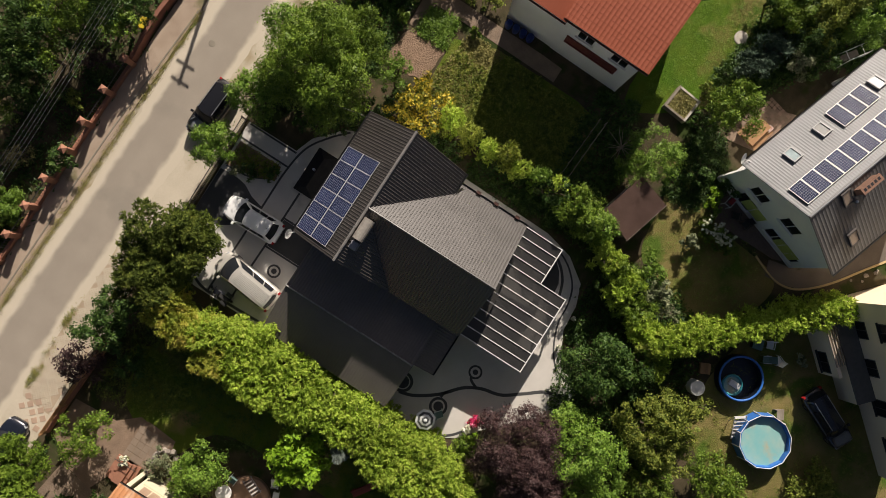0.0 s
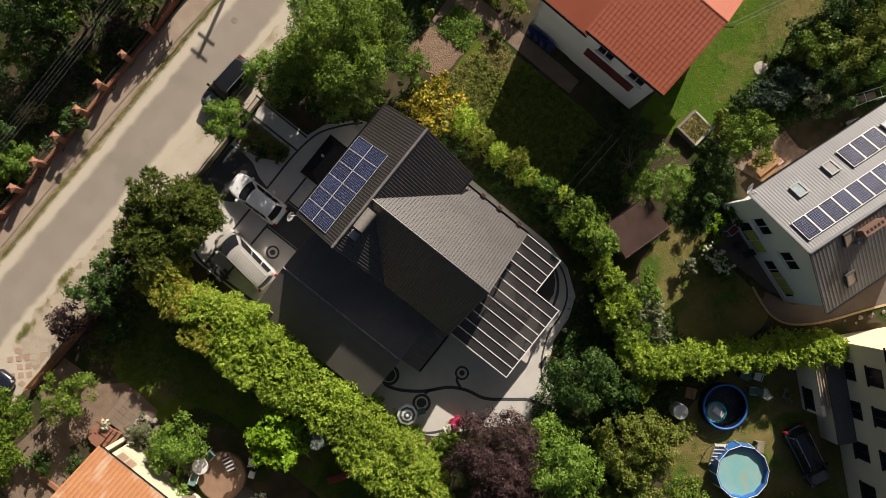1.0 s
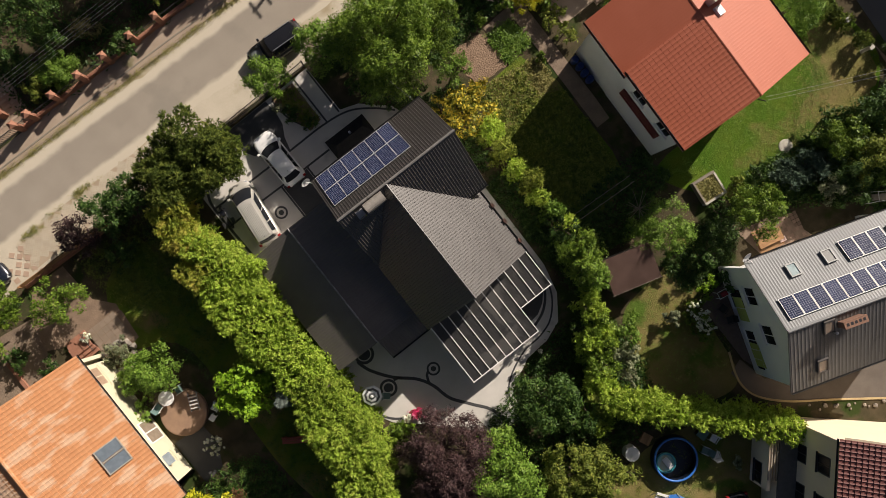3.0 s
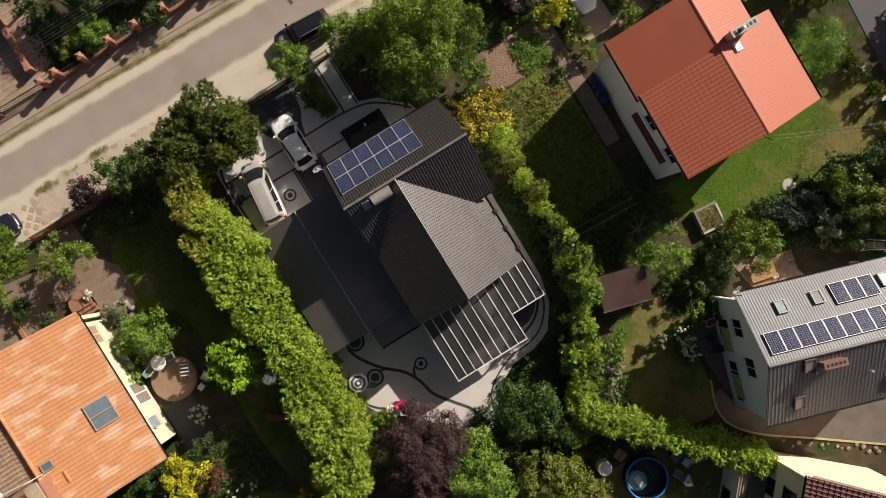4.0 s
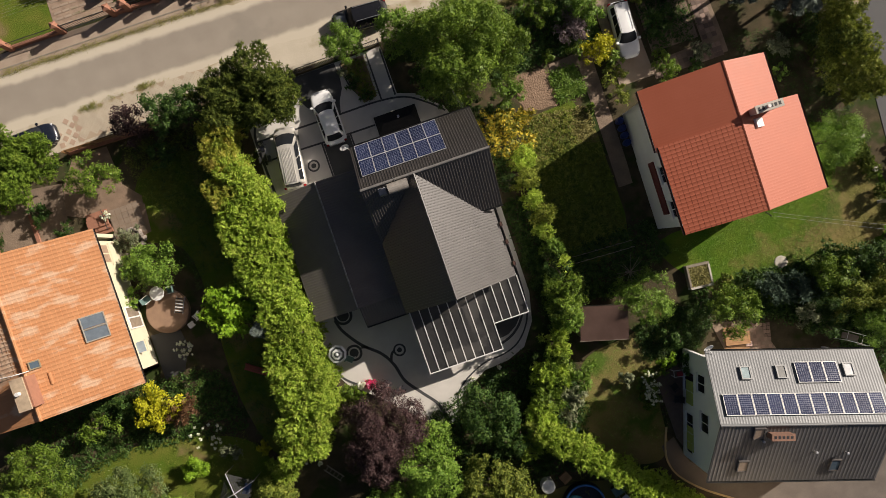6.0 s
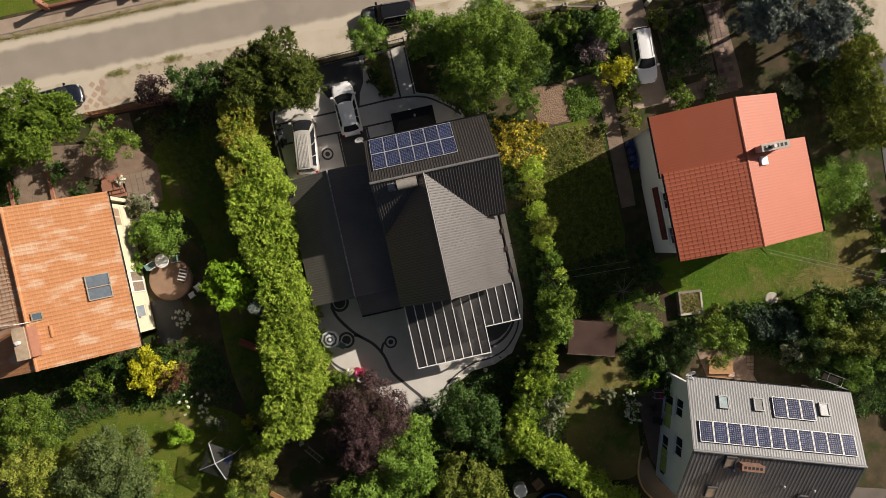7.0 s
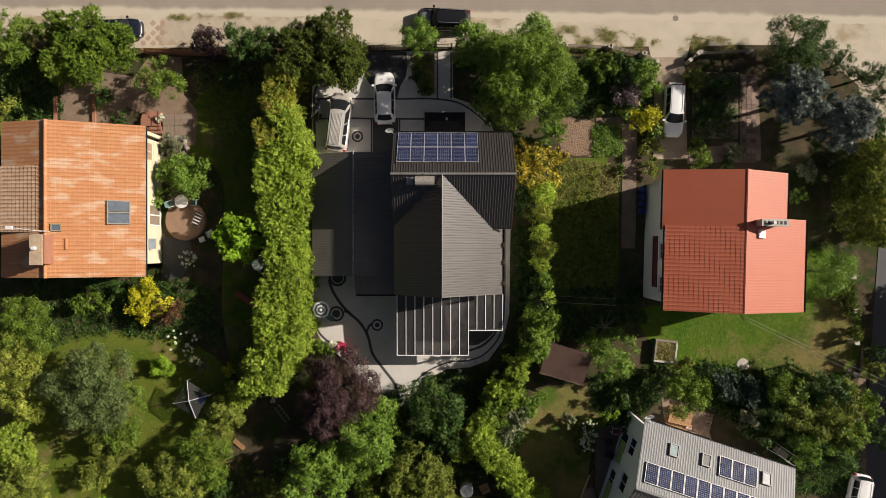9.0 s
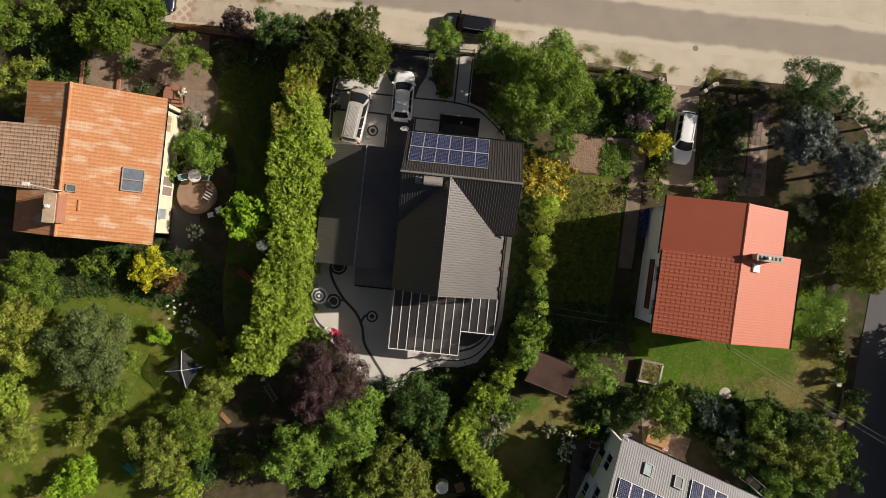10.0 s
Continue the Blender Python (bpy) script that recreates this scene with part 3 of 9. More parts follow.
slab("driveway", ((-23.4, 27), (-17.4, 27), (-16, 45), (-23, 45)), 0.0, 0.04, M_RED_PAVER, label="striped brick driveway across the road", kind="structure", category="driveway")
# Grass strip in the darkened ground colour, standing in for tree shade.
slab("lawn", ((36.9, -20), (37.3, -2), (38.3, 5), (36, 12), (33.6, 8), (34, -14)), 0.0, 0.013, M_GROUND, label="rough grass beside the side road, coloured dark for shade", kind="structure", category="lawn")


# ---- unseen ring, added to block the low sky's light ----
bm = bmesh.new()
rw = random.Random(9)
rim = []
for k in range(96):
    a, rad, top = k * math.tau / 96, rw.uniform(92, 100), rw.uniform(20, 28)
    rim.append([bm.verts.new(((rad + q) * math.cos(a), (rad + q) * math.sin(a), z)) for q, z in ((0, -0.2), (1.5, top * 0.6), (6, top), (14, top * 0.8), (16, -0.2))])
for p, q in zip(rim, rim[1:] + rim[:1]):
    for k in range(4):
        bm.faces.new((p[k], q[k], q[k + 1], p[k + 1]))
tagged(part("backdrop", bm, mat("horizon_blocker", (0.02, 0.024, 0.012), (0.035, 0.04, 0.02), 0.95, scale=0.4, fine=2, bump=0.8, dist=0.4)), "unseen dark ring added to block low sky light", "woods", "", "structure")


# ---- main house ----
def poly_wall(bm, outline, thick=0.3):
    """Upright wall from a polygon of 3D points in one vertical plane."""
    P = [Vector(p) for p in outline]
    n = (P[1] - P[0]).cross(P[2] - P[0]).normalized() * thick
    f = bm.faces.new([bm.verts.new(p) for p in P])
    ext = bmesh.ops.extrude_face_region(bm, geom=[f])
    for v in ext["geom"]:
        if isinstance(v, bmesh.types.BMVert):
            v.co -= n
    return bm


def gutter(parent, a, b, material, r=0.07):
    """Half-round gutter below an eave."""
    a, b = Vector(a), Vector(b)
    d = (b - a).normalized()
    side = Vector((-d.y, d.x, 0))
    bm = bmesh.new()
    rows = []
    for p in (a, b):
        rows.append([bm.verts.new(p + side * r * math.cos(t) + Vector((0, 0, r * math.sin(t)))) for t in [math.pi + k * math.pi / 6 for k in range(7)]])
    for k in range(6):
        bm.faces.new((rows[0][k], rows[0][k + 1], rows[1][k + 1], rows[1][k]))
    bmesh.ops.solidify(bm, geom=bm.faces[:], thickness=0.01)
    return part("gutter", bm, material, parent)


M_STACK = mat("beige_chimney_render", (0.3, 0.275, 0.24), (0.2, 0.18, 0.16), 0.6, scale=3, fine=25)
SL, TOP = 0.84, 8.5
RX, RY = 0.18, 5.8


def main_house():
    h = thing("house", "anthracite steel-roofed family house with solar panels", "house")
    zE, zW, zN, zS = (TOP - SL * r for r in (4.86, 3.84, 3.55, 3.93))
    bm = bmesh.new()
    for y, x0, x1 in ((-3.25, -3.4, 4.5),):
        poly_wall(bm, ((x0, y, 0), (x1, y, 0), (x1, y, TOP - SL * (x1 - RX) - 0.25), (RX, y, TOP - 0.25), (x0, y, TOP - SL * (RX - x0) - 0.25)))
    part("gable_wall", bm, M_WHITEWALL, h)
    for x in (-3.3, 5.35):
        bm = bmesh.new()
        poly_wall(bm, ((x, 2.3, 0), (x, 8.9, 0), (x, 8.9, TOP - SL * 3.1 - 0.25), (x, RY, TOP - 0.25), (x, 2.3, TOP - SL * 3.5 - 0.25)))
        part("gable_wall", bm, M_WHITEWALL, h)
    part("wall", boxes((-3.4, -3.2, 0, -3.1, 8.9, zW)), M_WHITEWALL, h)
    part("wall", boxes((4.2, -3.2, 0, 4.5, 2.3, zE + 0.2)), M_WHITEWALL, h)
    part("wall", boxes((-3.3, 8.6, 0, 5.35, 8.9, zN + 0.3)), M_WHITEWALL, h)
    part("wall", boxes((4.2, 2.3, 0, 5.35, 2.6, zS + 0.1)), M_WHITEWALL, h)
    roof_sheet("roof_slope", (5.04, -3.5, zE), (0, RY + 3.5, 0), (-4.86, 0, SL * 4.86), M_DARKSTEEL, h, rib=0.2, depth=0.032)
    roof_sheet("roof_slope", (-3.66, -3.5, zW), (0, RY + 3.5, 0), (3.84, 0, SL * 3.84), M_DARKSTEEL, h, rib=0.2, depth=0.032)
    roof_sheet("roof_slope", (-3.67, RY + 3.55, zN), (9.4, 0, 0), (0, -3.55, SL * 3.55), M_DARKSTEEL, h, rib=0.2, depth=0.032)
    roof_sheet("roof_slope", (-3.67, RY - 3.93, zS), (9.4, 0, 0), (0, 3.93, SL * 3.93), M_DARKSTEEL, h, rib=0.2, depth=0.032)
    ridge_cap(h, (RX, -3.52, TOP + 0.02), (RX, RY, TOP + 0.02), M_DARKSTEEL)
    ridge_cap(h, (-3.7, RY, TOP + 0.03), (5.76, RY, TOP + 0.03), mat("greyed_ridge_steel", (0.2, 0.19, 0.18), rough=0.4), 0.1)
    for a, b in (((5.12, -3.5, zE), (5.12, RY - 3.95, zE)), ((-3.67, RY + 3.63, zN), (5.73, RY + 3.63, zN)), ((4.1, RY - 4.0, zS), (5.75, RY - 4.0, zS))):
        gutter(h, a, b, M_BLACK)
    bm = bmesh.new()
    for y in (-2.6, -0.9, 0.5):
        tube(bm, (5.2, y, zE - 0.1), (5.2, y, 0), 0.045, n=8)
        box(bm, 5.1, y - 0.16, zE + 0.02, 5.3, y + 0.16, zE + 0.22)
    part("downpipe", bm, mat("rust_brown_steel", (0.12, 0.06, 0.045), rough=0.5), h)
    # panels on the north slope
    u = Vector((0, -1, SL)).normalized()
    n = Vector((0, SL, 1)).normalized()
    base = Vector((-3.28, 9.27, TOP - SL * (9.27 - RY))) + n * 0.1
    pw, ph = 1.02, 1.66
    for r in range(2):
        for c in range(6):
            solar_panel(h, base + Vector((c * (pw + 0.025), 0, 0)) + u * (r * (ph + 0.03)), Vector((1, 0, 0)), u, n, pw, ph)
    # chimney, vent, aerial
    part("chimney", boxes((-1.75, 4.95, 6.6, -0.45, 5.5, 9.1), bevel=0.02), M_STACK, h, "rendered chimney stack")
    bm = bmesh.new()
    for k in range(2):
        x = -1.82 + 1.44 * k
        rows = [bm.verts.new((x, 5.225 + 0.36 * math.cos(t), 9.08 + 0.3 * math.sin(t))) for t in [j * math.pi / 8 for j in range(9)]]
        bm.faces.new(rows if k else rows[::-1])
        if k:
            for j in range(8):
                bm.faces.new((prev[j], prev[j + 1], rows[j + 1], rows[j]))
            bm.faces.new((prev[0], rows[0], rows[8], prev[8]))
        prev = rows
    part("chimney_cap", bm, M_STACK, h, "curved beige chimney cap")
    part("vent_box", boxes((-2.5, 5.0, 7.5, -1.98, 5.5, 8.75), bevel=0.03), mat("grey_vent_steel", (0.25, 0.25, 0.26), rough=0.5), h)
    part("aerial", tube(bmesh.new(), (-1.25, 5.75, 8.4), (-1.25, 5.75, 10.1), 0.025, n=6), M_ALU, h)


def solar_panel(parent, o, a, u, n, w, hgt, cells=(6, 10), frame_m=None, e=0.02):
    """A framed panel with its glass and cell lines; o is the lower left corner."""
    m = Matrix((a, u, n)).transposed().to_4x4()
    m.translation = o
    fr = boxes((0, 0, -0.02, w, e, 0.03), (0, hgt - e, -0.02, w, hgt, 0.03), (0, e, -0.02, e, hgt - e, 0.03), (w - e, e, -0.02, w, hgt - e, 0.03), m=m)
    p = part("solar_panel", fr, frame_m or M_PVFRAME, parent, "blue solar panel in an aluminium frame")
    part("cell_field", boxes((e, e, -0.015, w - e, hgt - e, 0.012), m=m), M_PV, p)
    bm = bmesh.new()
    for i in range(1, cells[0]):
        x = 0.05 + (w - 0.1) * i / cells[0]
        box(bm, x - 0.007, 0.05, 0.012, x + 0.007, hgt - 0.05, 0.016, m=m)
    for j in range(1, cells[1]):
        y = 0.05 + (hgt - 0.1) * j / cells[1]
        box(bm, 0.05, y - 0.007, 0.012, w - 0.05, y + 0.007, 0.017, m=m)
    tagged(part("cell_grid", bm, M_PVLINE, p), "", "", "", "stuff")


M_PVLINE = mat("silver_busbar", (0.17, 0.19, 0.27), (0.14, 0.16, 0.24), 0.4)
M_PVFRAME = mat("dull_panel_frame", (0.55, 0.55, 0.57), (0.48, 0.48, 0.5), 0.5)
main_house()


def garage_wing():
    g = thing("garage_wing", "low anthracite-roofed garage wing of the house", "garage")
    X, ZR, ZV, ZW = -7.1, 3.85, 3.6, 2.5
    roof_sheet("roof_slope", (-10.7, -2.1, ZW), (0, 10.2, 0), (-10.7 * -1 + X, 0, ZR - ZW), M_MATTSTEEL, g, rib=0.2, depth=0.01, wave=True)
    roof_sheet("roof_slope", (-3.5, -2.1, ZV), (0, 10.2, 0), (X + 3.5, 0, ZR - ZV), M_MATTSTEEL, g, rib=0.2, depth=0.025, wave=True)
    ridge_cap(g, (X, -2.12, ZR + 0.03), (X, 8.12, ZR + 0.03), mat("worn_ridge_steel", (0.3, 0.29, 0.28), (0.12, 0.115, 0.11), 0.5, scale=3, fine=12), 0.06)
    for y in (-1.8, 7.75):
        bm = bmesh.new()
        poly_wall(bm, ((-10.4, y, 0), (-3.5, y, 0), (-3.5, y, ZV - 0.12), (X, y, ZR - 0.12), (-10.4, y, ZW - 0.02)))
        part("gable_wall", bm, M_WHITEWALL, g)
    part("wall", boxes((-10.4, -1.8, 0, -10.1, 7.45, ZW - 0.05)), M_WHITEWALL, g)
    roof_sheet("porch_roof", (-7.05, -3.65, 2.6), (3.4, 0, 0), (0, 1.7, 0.92), M_MATTSTEEL, g, rib=0.2, depth=0.03, wave=True)
    part("porch_post", boxes((-6.95, -3.5, 0, -6.8, -3.35, 2.55)), M_BLACK, g)
    gutter(g, (-7.05, -3.72, 2.58), (-3.65, -3.72, 2.58), M_BLACK)


garage_wing()


def pergola():
    p = thing("pergola", "white aluminium pergola roofed with dark bronze sheets", "pergola")
    z0, z1, yN, yS, yM = 3.0, 2.75, -3.62, -8.72, -6.62
    xs = [-3.56 + i * 0.7425 for i in range(9)] + [3.08, 3.79, 4.5, 5.2]

    def zat(y):
        return z1 + (z0 - z1) * (y - yS) / (yN - yS)
    for i, x in enumerate(xs):
        ye = yS if i < 9 else yM
        bm = bmesh.new()
        v = [(x + s, y, zat(y) + d) for y in (yN, ye) for s, d in ((-0.028, -0.1), (0.028, -0.1), (0.028, 0.06), (-0.028, 0.06))]
        vs = [bm.verts.new(q) for q in v]
        for q in ((0, 1, 2, 3), (7, 6, 5, 4), (0, 4, 5, 1), (1, 5, 6, 2), (2, 6, 7, 3), (3, 7, 4, 0)):
            bm.faces.new([vs[k] for k in q])
        part("rafter", bm, M_WHITE, p)
        if i + 1 < len(xs):
            x2 = xs[i + 1]
            ye = yS if i < 8 else yM
            bm = bmesh.new()
            vs = [bm.verts.new(q) for q in ((x + 0.04, yN, zat(yN)), (x2 - 0.04, yN, zat(yN)), (x2 - 0.04, ye, zat(ye)), (x + 0.04, ye, zat(ye)))]
            bm.faces.new(vs)
            bmesh.ops.solidify(bm, geom=bm.faces[:], thickness=0.016)
            part("roof_pane", bm, M_PERGOLA, p)
    part("front_beam", boxes((-3.6, yS - 0.035, z1 - 0.14, 2.42, yS + 0.035, z1 + 0.05)), M_WHITE, p)
    part("front_beam", boxes((2.42, yM - 0.035, zat(yM) - 0.14, 5.24, yM + 0.035, zat(yM) + 0.05)), M_WHITE, p)
    for x, y in ((-3.5, yS), (-0.6, yS), (2.35, yS), (5.15, yM), (5.15, yN + 0.1)):
        part("post", boxes((x - 0.06, y - 0.06, 0, x + 0.06, y + 0.06, zat(y) - 0.12)), M_WHITE, p)


pergola()


# ---- red house ----
def window(parent, m, w, h, material=None, frame_m=None, depth=0.08):
    """A window with frame and pane; m puts its lower left corner, x along the wall, y up, z out of the wall."""
    f = 0.07
    fr = part("window", boxes((0, 0, -depth, w, f, 0.03), (0, h - f, -depth, w, h, 0.03), (0, f, -depth, f, h - f, 0.03), (w - f, f, -depth, w, h - f, 0.03), (w / 2 - f / 2, f, -depth, w / 2 + f / 2, h - f, 0.02), m=m), frame_m or M_WHITE, parent)
    part("pane", boxes((f, f, -depth, w - f, h - f, 0.012), m=m), material or M_DARKGLASS, fr)
    part("sill", boxes((-0.08, -0.06, 0.0, w + 0.08, 0.0, 0.14), m=m), frame_m or M_WHITE, fr)
    return fr


def wall_frame(origin, along):
    """Axes on a wall: x along it, y up, z outwards (to the right of along)."""
    a = Vector(along).normalized()
    m = Matrix((a, Vector((0, 0, 1)), a.cross(Vector((0, 0, 1))))).transposed().to_4x4()
    m.translation = origin
    return m


def red_house():
    h = thing("house", "white house with red metal-tile roof and long dormer", "house", m=pose(22.9, 0.75, 0, 0, 0, -1.4))
    # local: ridge along y at x = 0, from -5.4 to 5.4
    ZR = 8.7
    s1, s2, s3 = 0.27, 0.22, 0.49
    y0, ym, y1 = -5.42, 1.1, 5.4
    roof_sheet("roof_slope", (-5.8, ym - 0.3, ZR - s1 * 5.8), (0, y1 - ym + 0.3, 0), (5.8, 0, s1 * 5.8), M_REDSTEEL, h, rib=0.22, depth=0.003, wave=True)
    roof_sheet("dormer_roof", (-5.68, y0, ZR - s2 * 5.68), (0, ym - y0, 0), (5.68, 0, s2 * 5.68), M_REDSTEEL, h, rib=0.3, depth=0.024, step=0.36, wave=True, lip=0.012)
    roof_sheet("roof_slope", (3.95, ym + 0.75, ZR - s3 * 3.95), (0, y1 - ym - 0.75, 0), (-3.95, 0, s3 * 3.95), M_REDSTEEL, h, rib=0.22, depth=0.004, step=0.35, wave=True, lip=0.005)
    roof_sheet("roof_slope", (5.95, y0, ZR - s3 * 5.95), (0, ym + 0.75 - y0, 0), (-5.95, 0, s3 * 5.95), M_REDSTEEL, h, rib=0.22, depth=0.004, step=0.35, wave=True, lip=0.005)
    ridge_cap(h, (0, y0 - 0.02, ZR - 0.07), (0, y1 + 0.02, ZR - 0.07), M_REDSTEEL, 0.12)
    bm = bmesh.new()
    poly_wall(bm, ((-5.0, y0 + 0.5, 0), (5.4, y0 + 0.5, 0), (5.4, y0 + 0.5, ZR - s3 * 5.4 - 0.1), (0, y0 + 0.5, ZR - 0.1), (-5.0, y0 + 0.5, ZR - s2 * 5 - 0.1)))
    part("gable_wall", bm, M_WHITEWALL, h)
    bm = bmesh.new()
    poly_wall(bm, ((3.4, y1 - 0.5, 0), (-5.0, y1 - 0.5, 0), (-5.0, y1 - 0.5, ZR - s1 * 5.0 - 0.1), (0, y1 - 0.5, ZR - 0.1), (3.4, y1 - 0.5, ZR - s3 * 3.4 - 0.1)))
    part("gable_wall", bm, M_WHITEWALL, h)
    part("wall", boxes((-5.05, y0 + 0.5, 0, -4.75, ym - 0.1, ZR - s2 * 5.0 - 0.12)), M_WHITEWALL, h)
    part("wall", boxes((-5.0, ym - 0.1, 0, -4.7, y1 - 0.5, ZR - s1 * 5.0 - 0.1)), M_WHITEWALL, h)
    bm = bmesh.new()
    poly_wall(bm, ((-4.95, ym - 0.1, 4.5), (-4.95, ym - 0.1, ZR - s2 * 4.95 - 0.1), (-0.2, ym - 0.1, ZR - s2 * 0.2 - 0.1), (-0.2, ym - 0.1, ZR - 0.4)), 0.2)
    part("dormer_cheek", bm, M_WHITEWALL, h)
    part("wall", boxes((5.1, y0 + 0.5, 0, 5.4, ym + 0.4, ZR - s3 * 5.4 - 0.1)), M_WHITEWALL, h)
    part("wall", boxes((3.1, ym + 0.4, 0, 3.4, y1 - 0.5, ZR - s3 * 3.4 - 0.1)), M_WHITEWALL, h)
    part("wall", boxes((3.4, ym + 0.1, 0, 5.4, ym + 0.4, 5.8)), M_WHITEWALL, h)
    M_DKRED = mat("dark_red_paint", (0.18, 0.035, 0.03), rough=0.6)
    m = wall_frame((-5.05, 0.35, 2.7), (0, -1, 0))
    w = part("window_band", boxes((0, 0, 0, 4.2, 0.14, 0.1), (0, 1.0, 0, 4.2, 1.14, 0.1), (0, 0.14, 0, 0.14, 1.0, 0.1), (4.06, 0.14, 0, 4.2, 1.0, 0.1), (2.0, 0.14, 0, 2.14, 1.0, 0.1), m=m), M_DKRED, h, "dark red window band")
    part("pane", boxes((0.14, 0.14, 0, 2.0, 1.0, 0.04), m=m), M_DKRED, w)
    part("pane", boxes((2.14, 0.14, 0, 4.06, 1.0, 0.04), m=m), M_DKRED, w)
    window(h, wall_frame((-5.05, -2.9, 4.6), (0, -1, 0)), 1.3, 1.2)
    window(h, wall_frame((-5.05, -0.2, 4.6), (0, -1, 0)), 1.3, 1.2)
    for a, b in (((-5.9, ym - 0.3, ZR - s1 * 5.8), (-5.9, y1, ZR - s1 * 5.8)), ((-5.78, y0, ZR - s2 * 5.68), (-5.78, ym, ZR - s2 * 5.68)), ((6.04, y0, ZR - s3 * 5.95), (6.04, ym + 0.75, ZR - s3 * 5.95)), ((4.04, ym + 0.75, ZR - s3 * 3.95), (4.04, y1, ZR - s3 * 3.95))):
        gutter(h, a, b, mat("brown_gutter", (0.08, 0.03, 0.025), rough=0.5))
    ch = part("chimney", boxes((0.85, 1.2, 7.2, 2.75, 1.65, 9.35), (0.8, 1.15, 9.25, 2.8, 1.7, 9.4)), M_CONCRETE, h, "long grey brick chimney with six flues")
    for k in range(6):
        part("flue", boxes((0.95 + k * 0.3, 1.3, 9.3, 1.12 + k * 0.3, 1.55, 9.415)), M_BLACK, ch)
    part("cowl", tube(bmesh.new(), (1.62, 1.42, 9.4), (1.62, 1.42, 9.75), 0.12, n=12), M_WHITE, ch)
    hatch = part("roof_hatch", boxes((1.15, 0.35, -0.08, 1.85, 1.0, 0.2), m=Matrix.Translation((1.35, 0.6, ZR - s3 * 1.35)) @ pose(0, 0, 0, 0, 26, 0) @ Matrix.Translation((-1.5, -0.67, 0)), bevel=0.02), M_WHITE, h, "pale roof hatch")
    part("service_bracket", tube(bmesh.new(), (-0.1, y0 - 0.1, 8.2), (0.1, y0 - 0.5, 8.5), 0.04, n=6), M_BLACK, h)


red_house()


# ---- orange house ----
def skylight(parent, o, a, u, w, hgt, leaves=1, glass=None, frame_m=None, label=""):
    n = Vector(a).cross(Vector(u)).normalized()
    m = Matrix((Vector(a).normalized(), Vector(u).normalized(), n)).transposed().to_4x4()
    m.translation = o
    f = 0.08
    fr = part("skylight", boxes((0, 0, -0.05, w, f, 0.1), (0, hgt - f, -0.05, w, hgt, 0.1), (0, f, -0.05, f, hgt - f, 0.1), (w - f, f, -0.05, w, hgt - f, 0.1), *[(w * k / leaves - f / 2, f, -0.05, w * k / leaves + f / 2, hgt - f, 0.09) for k in range(1, leaves)], m=m), frame_m or M_ALU, parent, label)
    for k in range(leaves):
        part("pane", boxes((w * k / leaves + f, f, -0.04, w * (k + 1) / leaves - f, hgt - f, 0.05), m=m), glass or M_SKYGLASS, fr)
    return fr


